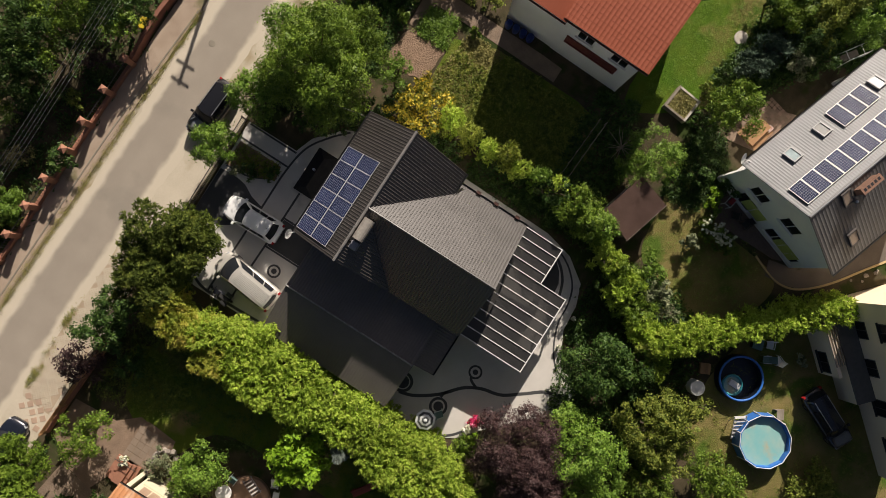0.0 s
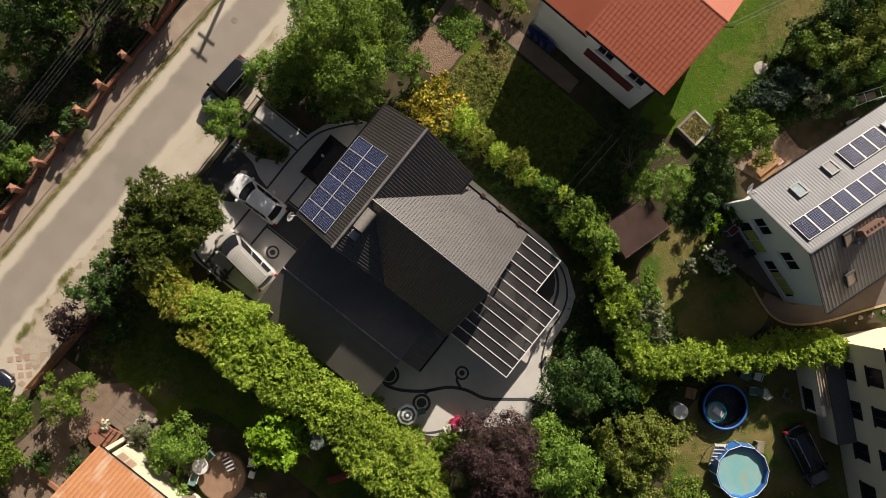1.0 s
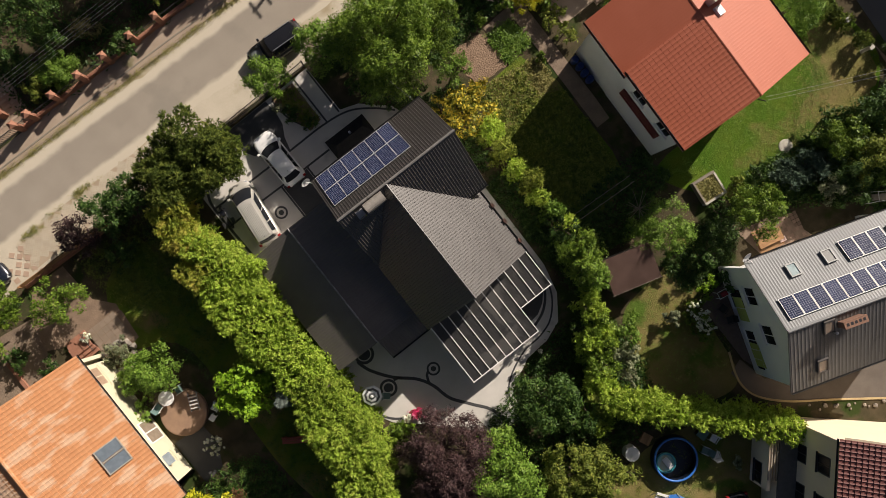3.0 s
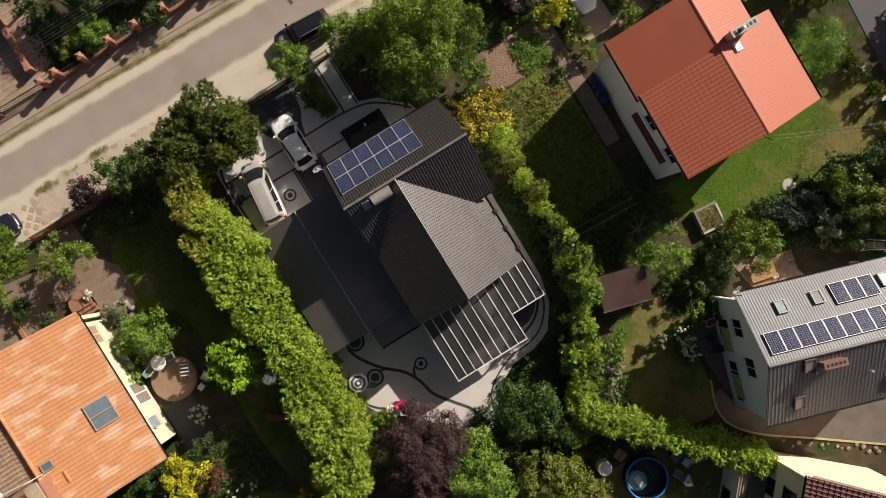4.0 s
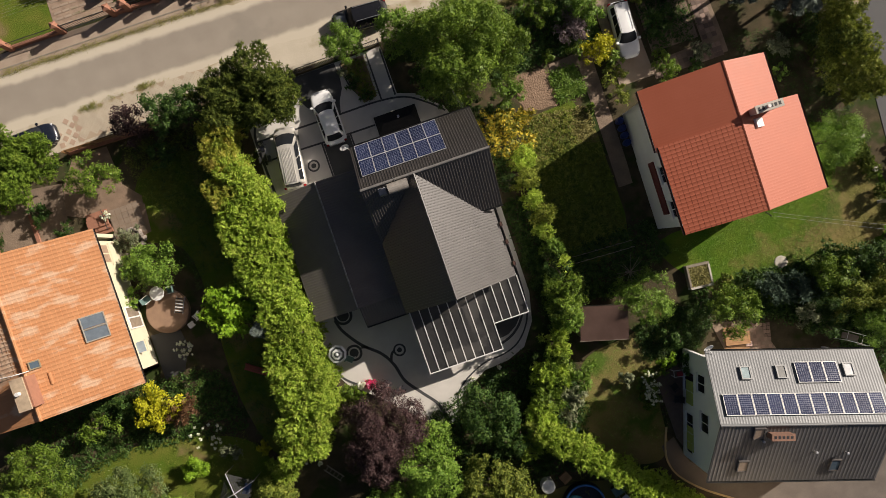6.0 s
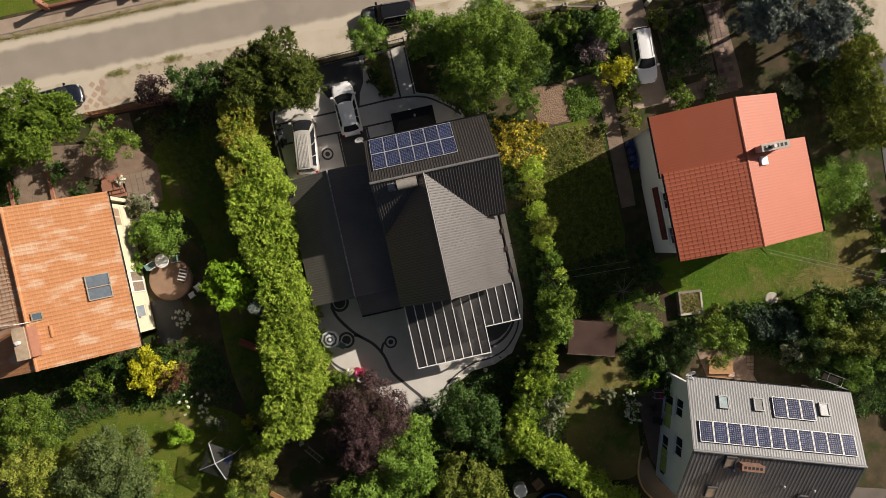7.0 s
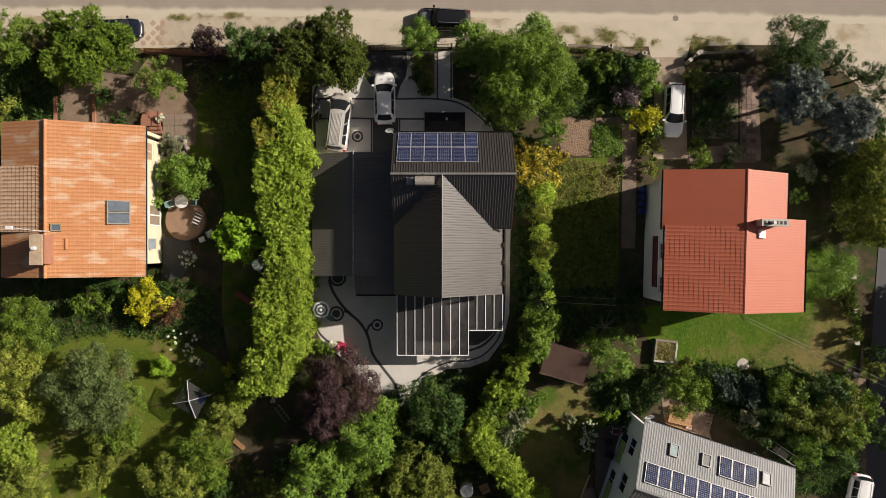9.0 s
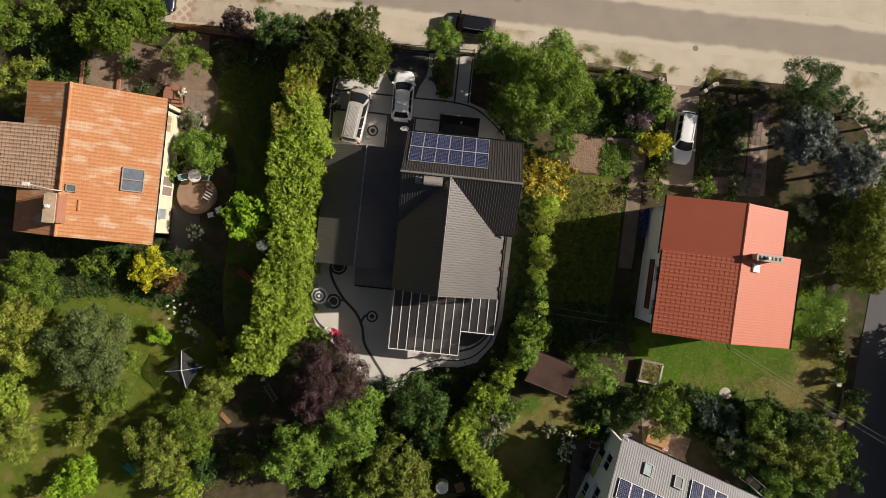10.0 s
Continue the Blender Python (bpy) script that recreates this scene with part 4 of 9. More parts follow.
def orange_house():
    h = thing("house", "cream house with weathered orange clay-tile roof", "house")
    ZR, ZE, XR, XE, XW = 7.2, 4.4, -30.32, -23.83, -34.45
    y0, y1 = -2.1, 10.1
    sE, sW = (ZR - ZE) / (XE - XR), 0.28
    roof_sheet("roof_slope", (XE, y0, ZE), (0, y1 - y0, 0), (XR - XE, 0, ZR - ZE), M_ORANGE, h, rib=0.3, depth=0.05, step=0.34, wave=True, lip=0.03)
    roof_sheet("roof_slope", (XW, y0, ZR - sW * (XR - XW)), (0, y1 - y0, 0), (XR - XW, 0, sW * (XR - XW)), M_ORANGE, h, rib=0.3, depth=0.016, step=0.34, wave=True, lip=0.006)
    ridge_cap(h, (XR, y0 - 0.02, ZR + 0.05), (XR, y1 + 0.02, ZR + 0.05), M_ORANGE, 0.13)
    roof_sheet("dormer_roof", (-36.3, 1.45, 6.05), (0, 5.15, 0), (5.5, 0, 0.95), mat("lichened_tile", (0.5, 0.36, 0.25), (0.4, 0.24, 0.15), 0.85, scale=2, fine=12, bump=0.4), h, rib=0.3, depth=0.06, step=0.34, wave=True)
    part("dormer_wall", boxes((-35.9, 1.7, 3.5, -35.6, 6.35, 6.0)), M_CREAM, h)
    for y in (1.7, 6.15):
        bm = bmesh.new()
        poly_wall(bm, ((-35.9, y, 4.0), (-35.9, y, 6.0), (-31.2, y, 6.75), (-31.2, y, 6.3)), 0.2)
        part("dormer_cheek", bm, M_CREAM, h)
    part("wall", boxes((-24.66, -1.4, 0, -24.36, 9.35, ZE + 0.2)), M_CREAM, h)
    part("wall", boxes((-34.1, -1.4, 0, -33.8, 9.35, 5.7)), M_CREAM, h)
    for y in (-1.4, 9.65):
        bm = bmesh.new()
        poly_wall(bm, ((-34.1, y, 0), (-24.36, y, 0), (-24.36, y, ZE + 0.1), (XR, y, ZR - 0.15), (-34.1, y, ZR - sW * 3.78 - 0.15)))
        part("gable_wall", bm, M_CREAM, h)
    gutter(h, (XE + 0.08, y0, ZE), (XE + 0.08, y1, ZE), mat("dark_brown_gutter", (0.06, 0.035, 0.025), rough=0.5))
    a, u = Vector((0, 1, 0)), Vector((XR - XE, 0, ZR - ZE)).normalized()
    n = a.cross(u).normalized()
    skylight(h, Vector((-24.85, 2.1, ZE + sE * 1.02)) + n * 0.1, a, u, 1.9, 1.7, 2, mat("sky_reflecting_glass", (0.14, 0.17, 0.2), rough=0.15), mat("grey_skylight_frame", (0.33, 0.3, 0.25), rough=0.5), "double roof window in a grey frame")
    skylight(h, Vector((-29.3, 1.5, ZR - sE * 1.02)) + n * 0.1, a, u, 0.6, 0.75, 1, None, mat("bronze_frame", (0.3, 0.24, 0.15), rough=0.5))
    bm = bmesh.new()
    tube(bm, (-29.0, 0.1, ZR - sE * 1.3 + 0.05), (-29.0, 0.95, ZR - sE * 1.3 + 0.05), 0.13, n=10)
    part("ridge_vent", bm, M_ORANGE, h)
    ch = part("chimney", boxes((-30.75, -1.0, 5.8, -29.95, 1.2, 8.4), (-30.82, -1.07, 8.3, -29.88, 1.27, 8.42)), mat("pale_chimney_render", (0.5, 0.38, 0.26), rough=0.9), h, "long rendered chimney with clay trim")
    part("trim", boxes((-29.94, -1.0, 6.4, -29.8, 1.2, 8.2)), M_BRICK, ch)
    part("cowl", tube(bmesh.new(), (-30.4, 0.2, 8.4), (-30.4, 0.2, 8.75), 0.14, n=12), M_WHITE, ch)
    bm = bmesh.new()
    tube(bm, (-30.0, 1.5, 7.0), (-30.0, 1.5, 9.2), 0.03, n=6)
    tube(bm, (-32.0, 1.75, 9.0), (-29.6, 1.45, 9.0), 0.025, n=6)
    box(bm, -32.2, 1.6, 8.95, -31.7, 1.85, 9.1)
    part("aerial", bm, M_WHITE, h)
    # openings in the east wall
    for y, w, z, hh in ((7.55, 1.5, 1.9, 1.8), (0.2, 0.8, 1.2, 1.3)):
        window(h, wall_frame((-24.36, y, z), (0, 1, 0)), w, hh, mat("brown_curtained_glass", (0.4, 0.28, 0.2), (0.3, 0.2, 0.14), 0.3), M_CREAM)
    d = part("terrace_door", boxes((-24.37, 2.1, 0.4, -24.28, 3.9, 0.5), (-24.37, 2.1, 2.5, -24.28, 3.9, 2.62), (-24.37, 2.1, 0.5, -24.28, 2.2, 2.5), (-24.37, 2.95, 0.5, -24.28, 3.05, 2.5), (-24.37, 3.8, 0.5, -24.28, 3.9, 2.5)), M_WHITE, h)
    for y in (2.2, 3.05):
        part("pane", boxes((-24.36, y, 0.5, -24.31, y + 0.75, 2.5)), mat("curtained_door_glass", (0.3, 0.24, 0.18), (0.2, 0.16, 0.12), 0.2), d)
    part("awning", boxes((-24.35, 0.15, 2.6, -23.75, 1.0, 2.68)), mat("blue_grey_awning", (0.3, 0.36, 0.42), rough=0.6), h)


orange_house()


# ---- grey house ----
def grey_house():
    th = -18.3
    h = thing("house", "white two-storey house with pale grey steel roof and solar panels", "house", m=pose(14.95, -18.05, 0, 0, 0, th))
    L, Rn, ZR, sl = 12.7, 4.85, 7.8, 0.56
    z = ZR - sl * Rn
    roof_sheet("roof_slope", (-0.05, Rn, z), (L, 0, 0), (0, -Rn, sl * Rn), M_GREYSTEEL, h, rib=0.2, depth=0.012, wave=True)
    # South slope: darker copy of the roof steel, its shade put into the colour.
    roof_sheet("roof_slope", (-0.05, -Rn, z), (L, 0, 0), (0, Rn, sl * Rn), mat("shaded_slope_roof_steel", (0.1, 0.098, 0.097), (0.08, 0.078, 0.077), 0.45, scale=0.6, fine=12, bump=0.06), h, rib=0.27, depth=0.022, step=0.4, wave=True, lip=0.01)
    ridge_cap(h, (-0.06, 0, ZR + 0.03), (L - 0.04, 0, ZR + 0.03), M_GREYSTEEL, 0.1)
    for x in (0.42, L - 0.8):
        bm = bmesh.new()
        poly_wall(bm, ((x, Rn - 0.5, 0), (x, Rn - 0.5, z + sl * 0.5 - 0.08), (x, 0, ZR - 0.1), (x, -Rn + 0.5, z + sl * 0.5 - 0.08), (x, -Rn + 0.5, 0)))
        part("gable_wall", bm, M_WHITEWALL, h)
    part("wall", boxes((0.42, Rn - 1.35, 0, L - 0.8, Rn - 1.05, z + 0.5)), M_WHITEWALL, h)
    part("wall", boxes((0.42, -Rn + 0.5, 0, L - 0.8, -Rn + 0.8, z + 0.2)), M_WHITEWALL, h)
    X = 0.112
    for y, zz, w, hh in ((2.9, 3.3, 1.4, 1.4), (0.1, 3.9, 1.5, 1.4), (-0.6, 0.9, 1.6, 1.4), (2.7, 0.6, 1.6, 1.9), (-2.9, 0.9, 0.9, 1.2)):
        window(h, wall_frame((X, y, zz), (0, -1, 0)), w, hh)
    for y in (1.05, -2.6):
        part("paint_panel", boxes((X - 0.03, y - 0.95, 0.9, X + 0.004, y + 0.95, 2.3)), M_GREENPAINT, h, "lime green wall panel")
    u, n, a = Vector((0, -1, sl)).normalized(), Vector((0, sl, 1)).normalized(), Vector((1, 0, 0))
    pw, ph = 1.025, 1.58
    o = Vector((0.5, 1.95, ZR - sl * 1.95)) + n * 0.13
    for c in range(11):
        solar_panel(h, o + a * c * (pw + 0.03), a, u, n, pw, ph, frame_m=M_WHITE, e=0.04)
    o = Vector((6.3, 4.0, ZR - sl * 4.0)) + n * 0.13
    for c in range(3):
        solar_panel(h, o + a * c * (pw + 0.03), a, u, n, pw, ph, frame_m=M_WHITE, e=0.04)
    a2 = Vector((-1, 0, 0))
    for x, y, gl in ((2.95, 3.75, mat("pale_sky_glass", (0.36, 0.45, 0.46), rough=0.1)), (5.6, 3.8, mat("shaded_blind_glass", (0.14, 0.14, 0.13), rough=0.4)), (10.6, 3.9, mat("milky_glass", (0.5, 0.51, 0.52), rough=0.3))):
        skylight(h, Vector((x, y, ZR - sl * y)) + n * 0.1, a2, u, 0.75, 1.0, 1, gl, mat("weathered_skylight_frame", (0.36, 0.36, 0.35), rough=0.5))
    us, ns = Vector((0, 1, sl)).normalized(), Vector((0, -sl, 1)).normalized()
    blind = mat("tan_blind_glass", (0.36, 0.27, 0.2), rough=0.4)
    for x, y, gl in ((2.4, -1.1, blind), (1.9, -3.9, blind), (8.7, -3.9, M_SKYGLASS)):
        skylight(h, Vector((x, y, ZR - sl * -y)) + ns * 0.1, a, us, 0.8, 1.1, 1, gl, mat("dark_skylight_frame", (0.1, 0.09, 0.085), rough=0.5))
    ch = part("chimney", boxes((3.45, -1.0, 6.8, 5.0, -0.58, 8.2), (3.4, -1.04, 8.12, 5.05, -0.54, 8.24)), mat("brown_chimney_brick", (0.27, 0.15, 0.1), (0.2, 0.11, 0.08), 0.9, scale=5, fine=20), h, "long red brick chimney")
    for k in range(5):
        part("flue", boxes((3.55 + k * 0.29, -0.88, 8.15, 3.73 + k * 0.29, -0.68, 8.25)), M_BLACK, ch)
    for x, y in ((3.2, -1.3), (7.3, -2.3), (9.6, -2.4)):
        bm = bmesh.new()
        zz = ZR + sl * y
        lathe(bm, ((0.06, 0), (0.06, 0.3), (0.1, 0.33), (0.1, 0.4), (0, 0.43)), 14, (x, y, zz))
        part("roof_vent", bm, M_ALU, h)
    dish = bmesh.new()
    lathe(dish, ((0, -0.1), (0.2, -0.07), (0.38, 0.0), (0.39, 0.02), (0.2, -0.05), (0, -0.08)), 24)
    bmesh.ops.transform(dish, matrix=pose(0.1, 5.15, 5.5, 55, 0, 20), verts=dish.verts)
    tube(dish, (0.5, 4.6, 5.2), (0.12, 5.1, 5.45), 0.03, n=6)
    part("satellite_dish", dish, M_WHITE, h)
    gutter(h, (0, Rn + 0.08, z), (L, Rn + 0.08, z), M_BLACK)
    gutter(h, (0, -Rn - 0.08, z), (L, -Rn - 0.08, z), M_BLACK)


grey_house()


# ---- beige house ----
def beige_house():
    h = thing("house", "beige rendered house with maroon tile roof and lean-to", "house", m=pose(13.45, -25.95, 0, 0, 0, -42))
    # local: west wall at x = 0, y runs to the north-east corner at 0
    roof_sheet("roof_slope", (-0.1, -14, 7.4), (0, 14.0, 0), (6, 0, 2.6), M_BROWNTILE, h, rib=0.3, depth=0.05, step=0.34, wave=True)
    part("wall", boxes((0.0, -13.8, 0, 0.3, -0.2, 7.3)), M_BEIGE, h)
    part("wall", boxes((0.3, -0.5, 0, 9, -0.2, 7.3)), M_BEIGE, h)
    bm = bmesh.new()
    poly_wall(bm, ((0.3, -0.2, 7.3), (9, -0.2, 7.3), (9, -0.2, 9.6), (6, -0.2, 9.8)), 0.3)
    part("gable_wall", bm, M_BEIGE, h)
    for y in (-1.6, -4.4, -7.4, -10.4):
        for zz in (2.0, 4.9):
            window(h, wall_frame((0, y, zz), (0, -1, 0)), 1.3, 1.5, frame_m=M_BLACK)
    gutter(h, (-0.18, -14, 7.35), (-0.18, 0, 7.35), M_BLACK)
    part("roof_terrace", boxes((-1.35, -7.5, 2.2, 0.0, -0.9, 2.35)), mat("grey_felt", (0.12, 0.115, 0.11), (0.09, 0.09, 0.085), 0.9), h)
    part("lean_to_wall", boxes((-2.3, -5.2, 0, -2.05, -1.6, 2.6), (-1.35, -7.5, 0, -1.1, -0.9, 2.2), (-1.1, -7.5, 0, 0, -7.25, 2.2)), M_BEIGE, h)
    window(h, wall_frame((-2.3, -3.4, 0.7), (0, -1, 0)), 1.6, 1.1, frame_m=M_BLACK)
    for k in range(4):
        part("rafter", boxes((-2.3 + k * 0.2, -4.4, 2.6, -2.22 + k * 0.2, -0.5, 2.7)), M_GREYWOOD, h)


beige_house()


# ---- plants ----
LEAF = {
    "mid": leaf_mat("fresh_green_leaf", (0.06, 0.115, 0.013), (0.125, 0.205, 0.024), (0.22, 0.3, 0.045)),
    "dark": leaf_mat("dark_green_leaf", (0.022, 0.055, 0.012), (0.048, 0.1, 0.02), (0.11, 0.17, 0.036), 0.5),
    "lime": leaf_mat("yellow_green_cypress", (0.205, 0.32, 0.042), (0.37, 0.51, 0.066), (0.56, 0.63, 0.13), 0.75, 0.34, 0.35, 1.8),
    "amber": leaf_mat("golden_tipped_cypress", (0.205, 0.29, 0.04), (0.4, 0.44, 0.066), (0.61, 0.49, 0.12), 0.75, 0.34, 0.25, 1.2),
    "bright": leaf_mat("bright_green_leaf", (0.105, 0.225, 0.015), (0.195, 0.345, 0.022), (0.300, 0.450, 0.045)),
    "grass": leaf_mat("light_green_leaf", (0.085, 0.17, 0.022), (0.15, 0.26, 0.035), (0.23, 0.34, 0.06)),
    "olive": leaf_mat("olive_green_leaf", (0.085, 0.125, 0.02), (0.165, 0.21, 0.033), (0.3, 0.32, 0.06), 0.6),
    "yew": leaf_mat("yew_green_needles", (0.04, 0.066, 0.012), (0.1, 0.14, 0.023), (0.25, 0.285, 0.055), 0.75, 0.24, 0.4, 1.8),
    "larch": leaf_mat("fresh_larch_needles", (0.055, 0.1, 0.012), (0.125, 0.205, 0.022), (0.25, 0.34, 0.05), 0.75, 0.24, 0.35, 1.6),
    "purple": leaf_mat("purple_plum_leaf", (0.035, 0.021, 0.023), (0.075, 0.042, 0.042), (0.15, 0.095, 0.086), 0.4, 0.2),
    "gold": leaf_mat("golden_variegated_leaf", (0.06, 0.095, 0.012), (0.24, 0.235, 0.03), (0.62, 0.46, 0.055), 0.5, 0.22, 0.8, 2.6),
    "yellow": leaf_mat("yellow_leaf", (0.2, 0.24, 0.011), (0.43, 0.42, 0.02), (0.62, 0.57, 0.05)),
    "blue": leaf_mat("blue_spruce_needles", (0.1, 0.13, 0.11), (0.21, 0.25, 0.215), (0.4, 0.45, 0.39), 0.8, 0.15, 0.25, 1.8),
    "juniper": leaf_mat("blue_green_juniper", (0.045, 0.08, 0.055), (0.085, 0.135, 0.09), (0.16, 0.21, 0.14), 0.7, 0.1),
    "grey": leaf_mat("grey_green_leaf", (0.104, 0.130, 0.065), (0.195, 0.221, 0.117), (0.338, 0.351, 0.221), 0.6),
    "rust": leaf_mat("reddish_brown_leaf", (0.065, 0.033, 0.016), (0.130, 0.065, 0.033), (0.208, 0.117, 0.058), 0.5),
    "dry": leaf_mat("straw_coloured_grass", (0.156, 0.156, 0.039), (0.286, 0.260, 0.091), (0.390, 0.351, 0.130), 0.7),
    "sage": leaf_mat("sage_green_leaf", (0.042, 0.072, 0.02), (0.092, 0.132, 0.04), (0.18, 0.22, 0.085), 0.6),
    "citrus": leaf_mat("yellowish_green_leaf", (0.12, 0.165, 0.022), (0.23, 0.28, 0.04), (0.38, 0.39, 0.08), 0.6),
    "plume": leaf_mat("greyish_purple_plumes", (0.09, 0.065, 0.07), (0.18, 0.135, 0.14), (0.3, 0.25, 0.25), 0.7),
    "white": leaf_mat("white_flower_head", (0.585, 0.598, 0.390), (0.780, 0.780, 0.585), (0.800, 0.800, 0.780), 0.7, 0.2),
    "pink": leaf_mat("pink_flower", (0.650, 0.039, 0.130), (0.800, 0.065, 0.208), (0.800, 0.390, 0.520), 0.6, 0.2),
}


def leaf_object(name, P, Nrm, size, slim, material, parent, rng, bend=0.25):
    """One mesh of many small folded leaves at the points P, each facing about Nrm."""
    n = len(P)
    rand = rng.normal(size=(n, 3))
    t = np.cross(Nrm, rand)
    t /= np.linalg.norm(t, axis=1, keepdims=True) + 1e-9
    b = np.cross(Nrm, t)
    s = size * rng.uniform(0.6, 1.35, (n, 1))
    tip, side = t * s, b * s * slim
    drop = Nrm * s * bend
    V = np.stack([P - tip - drop * 0.6, P + side - drop, P + tip - drop * 0.6, P - side - drop], 1)
    me = bpy.data.meshes.new(name)
    me.vertices.add(4 * n)
    me.vertices.foreach_set("co", V.astype(np.float32).ravel())
    idx = np.arange(4 * n, dtype=np.int32)
    me.loops.add(4 * n)
    me.loops.foreach_set("vertex_index", idx)
    me.polygons.add(n)
    me.polygons.foreach_set("loop_start", np.arange(0, 4 * n, 4, dtype=np.int32))
    me.polygons.foreach_set("loop_total", np.full(n, 4, dtype=np.int32))
    me.update(calc_edges=True)
    me.validate()
    ob = finish(new(name, me), material)
    ob.parent = parent
    return ob


def unit(v):
    return v / (np.linalg.norm(v, axis=-1, keepdims=True) + 1e-9)


def blade_object(name, P, T, N, length, width, material, parent, rng, bend=0.2):
    """One mesh of many pointed blades rooted at P, growing along T, facing about N."""
    n = len(P)
    side = unit(np.cross(T, N))
    face = unit(np.cross(side, T))
    k = rng.uniform(0.6, 1.3, (n, 1))
    V = np.stack([P - side * width * k, P + side * width * k, P + T * length * k - face * length * bend * k], 1)
    me = bpy.data.meshes.new(name)
    me.vertices.add(3 * n)
    me.vertices.foreach_set("co", V.astype(np.float32).ravel())
    me.loops.add(3 * n)
    me.loops.foreach_set("vertex_index", np.arange(3 * n, dtype=np.int32))
    me.polygons.add(n)
    me.polygons.foreach_set("loop_start", np.arange(0, 3 * n, 3, dtype=np.int32))
    me.polygons.foreach_set("loop_total", np.full(n, 3, dtype=np.int32))
    me.update(calc_edges=True)
    me.validate()
    ob = finish(new(name, me), material)
    ob.parent = parent
    return ob


def buried(P, own, centres, radii, depth):
    """Which points lie deep inside a clump other than their own."""
    hit = np.zeros(len(P), bool)
    for j, (c, r) in enumerate(zip(centres, radii)):
        hit |= (((P - c) ** 2).sum(1) < (depth * r) ** 2) & (own != j)
    return hit


def clump_shell(rng, c, r, per_area, rough):
    """Directions and radii over one lumpy clump, thin underneath."""
    k = max(12, int(per_area * 4 * math.pi * r * r))
    d = unit(rng.normal(size=(k, 3)))
    d = d[d[:, 2] > 0.12 - 0.75 * rng.random(k) ** 1.6]
    lump = 1 + rough * np.sin(d[:, 0:1] * 5 + c[0] * 3) * np.sin(d[:, 1:2] * 5 + c[1] * 3) * 0.6
    return d, r * lump


def clump_points(rng, centres, radii, per_area, up=0.35, rough=0.35, depth=0.72, sprig=10):
    """Points with outward normals over lumpy clumps, gathered in sprigs."""
    Ps, Ns, own = [], [], []
    for j, (c, r) in enumerate(zip(centres, radii)):
        d, rad = clump_shell(rng, c, r, per_area / sprig, rough)
        rad = rad * (1 - 0.5 * rng.random((len(d), 1)) ** 2.2)
        Ps.append(c + d * rad * np.array((1, 1, 0.85)))
        Ns.append(unit(d + np.array((0, 0, up * 0.5)) + 0.65 * rng.normal(size=d.shape)))
        own.append(np.full(len(d), j))
    P, N = np.concatenate(Ps), np.concatenate(Ns)
    own = np.concatenate(own)
    ok = ~buried(P, own, centres, radii, depth)
    reach = np.minimum(0.15, 0.4 * np.asarray(radii))[own][ok]
    P, N, reach = (np.repeat(v[ok] if len(v) == len(ok) else v, sprig, 0) for v in (P, N, reach))
    off = rng.normal(size=P.shape)
    off -= N * (off * N).sum(1, keepdims=True) * 0.6
    return P + off * reach[:, None], unit(N + 0.25 * rng.normal(size=N.shape) + 0.2 * off)


def spray_points(rng, centres, radii, per_area, blades=10, length=0.3, spread=0.55, up=0.5, rough=0.5, depth=0.8):
    """Tufted sprays standing out of lumpy clumps: roots, directions and normals of their blades."""
    Bs, As, Ds, own = [], [], [], []
    for j, (c, r) in enumerate(zip(centres, radii)):
        d, rad = clump_shell(rng, c, r, per_area, rough)
        Bs.append(c + d * rad * (1 - 0.4 * rng.random((len(d), 1)) ** 2) * np.array((1, 1, 0.9)))
        As.append(unit(d + np.array((0, 0, up)) + 0.4 * rng.normal(size=d.shape)))
        Ds.append(unit(d + 0.65 * rng.normal(size=d.shape)))
        own.append(np.full(len(d), j))
    B, A, D = np.concatenate(Bs), np.concatenate(As), np.concatenate(Ds)
    ok = ~buried(B, np.concatenate(own), centres, radii, depth)
    B, A, D = (np.repeat(v[ok], blades, 0) for v in (B, A, D))
    T = unit(0.6 * A + spread * rng.normal(size=A.shape))
    P = B + A * (length * rng.random((len(B), 1)) - length * 0.4)
    N = unit(D + 0.25 * rng.normal(size=A.shape))
    return P, T, N


seed_box = [100]


def wood(parent, top, rng, r0, centres, lean=(0, 0), base=0.0):
    """Tapered trunk, and limbs out to the clumps."""
    bm = bmesh.new()
    fork = Vector((lean[0] * 0.4, lean[1] * 0.4, base + top * 0.45))
    tube(bm, (0, 0, -0.05), fork * 0.5, r0, r0 * 0.8, 8)
    tube(bm, fork * 0.5, fork, r0 * 0.8, r0 * 0.65, 8)
    part("trunk", bm, M_BARK, parent)
    bm = bmesh.new()
    pick = centres[:: max(1, len(centres) // 9)]
    for c in pick:
        c = Vector(c)
        m = fork.lerp(c, 0.55) + Vector(rng.normal(size=3)) * 0.12
        tube(bm, fork - Vector((0, 0, rng.uniform(0, top * 0.12))), m, r0 * 0.45, r0 * 0.28, 6)
        tube(bm, m, c, r0 * 0.28, r0 * 0.08, 6)
    part("limb_work", bm, M_BARK, parent)


SPRAYED = ("yew", "larch", "juniper", "lime", "amber", "blue")


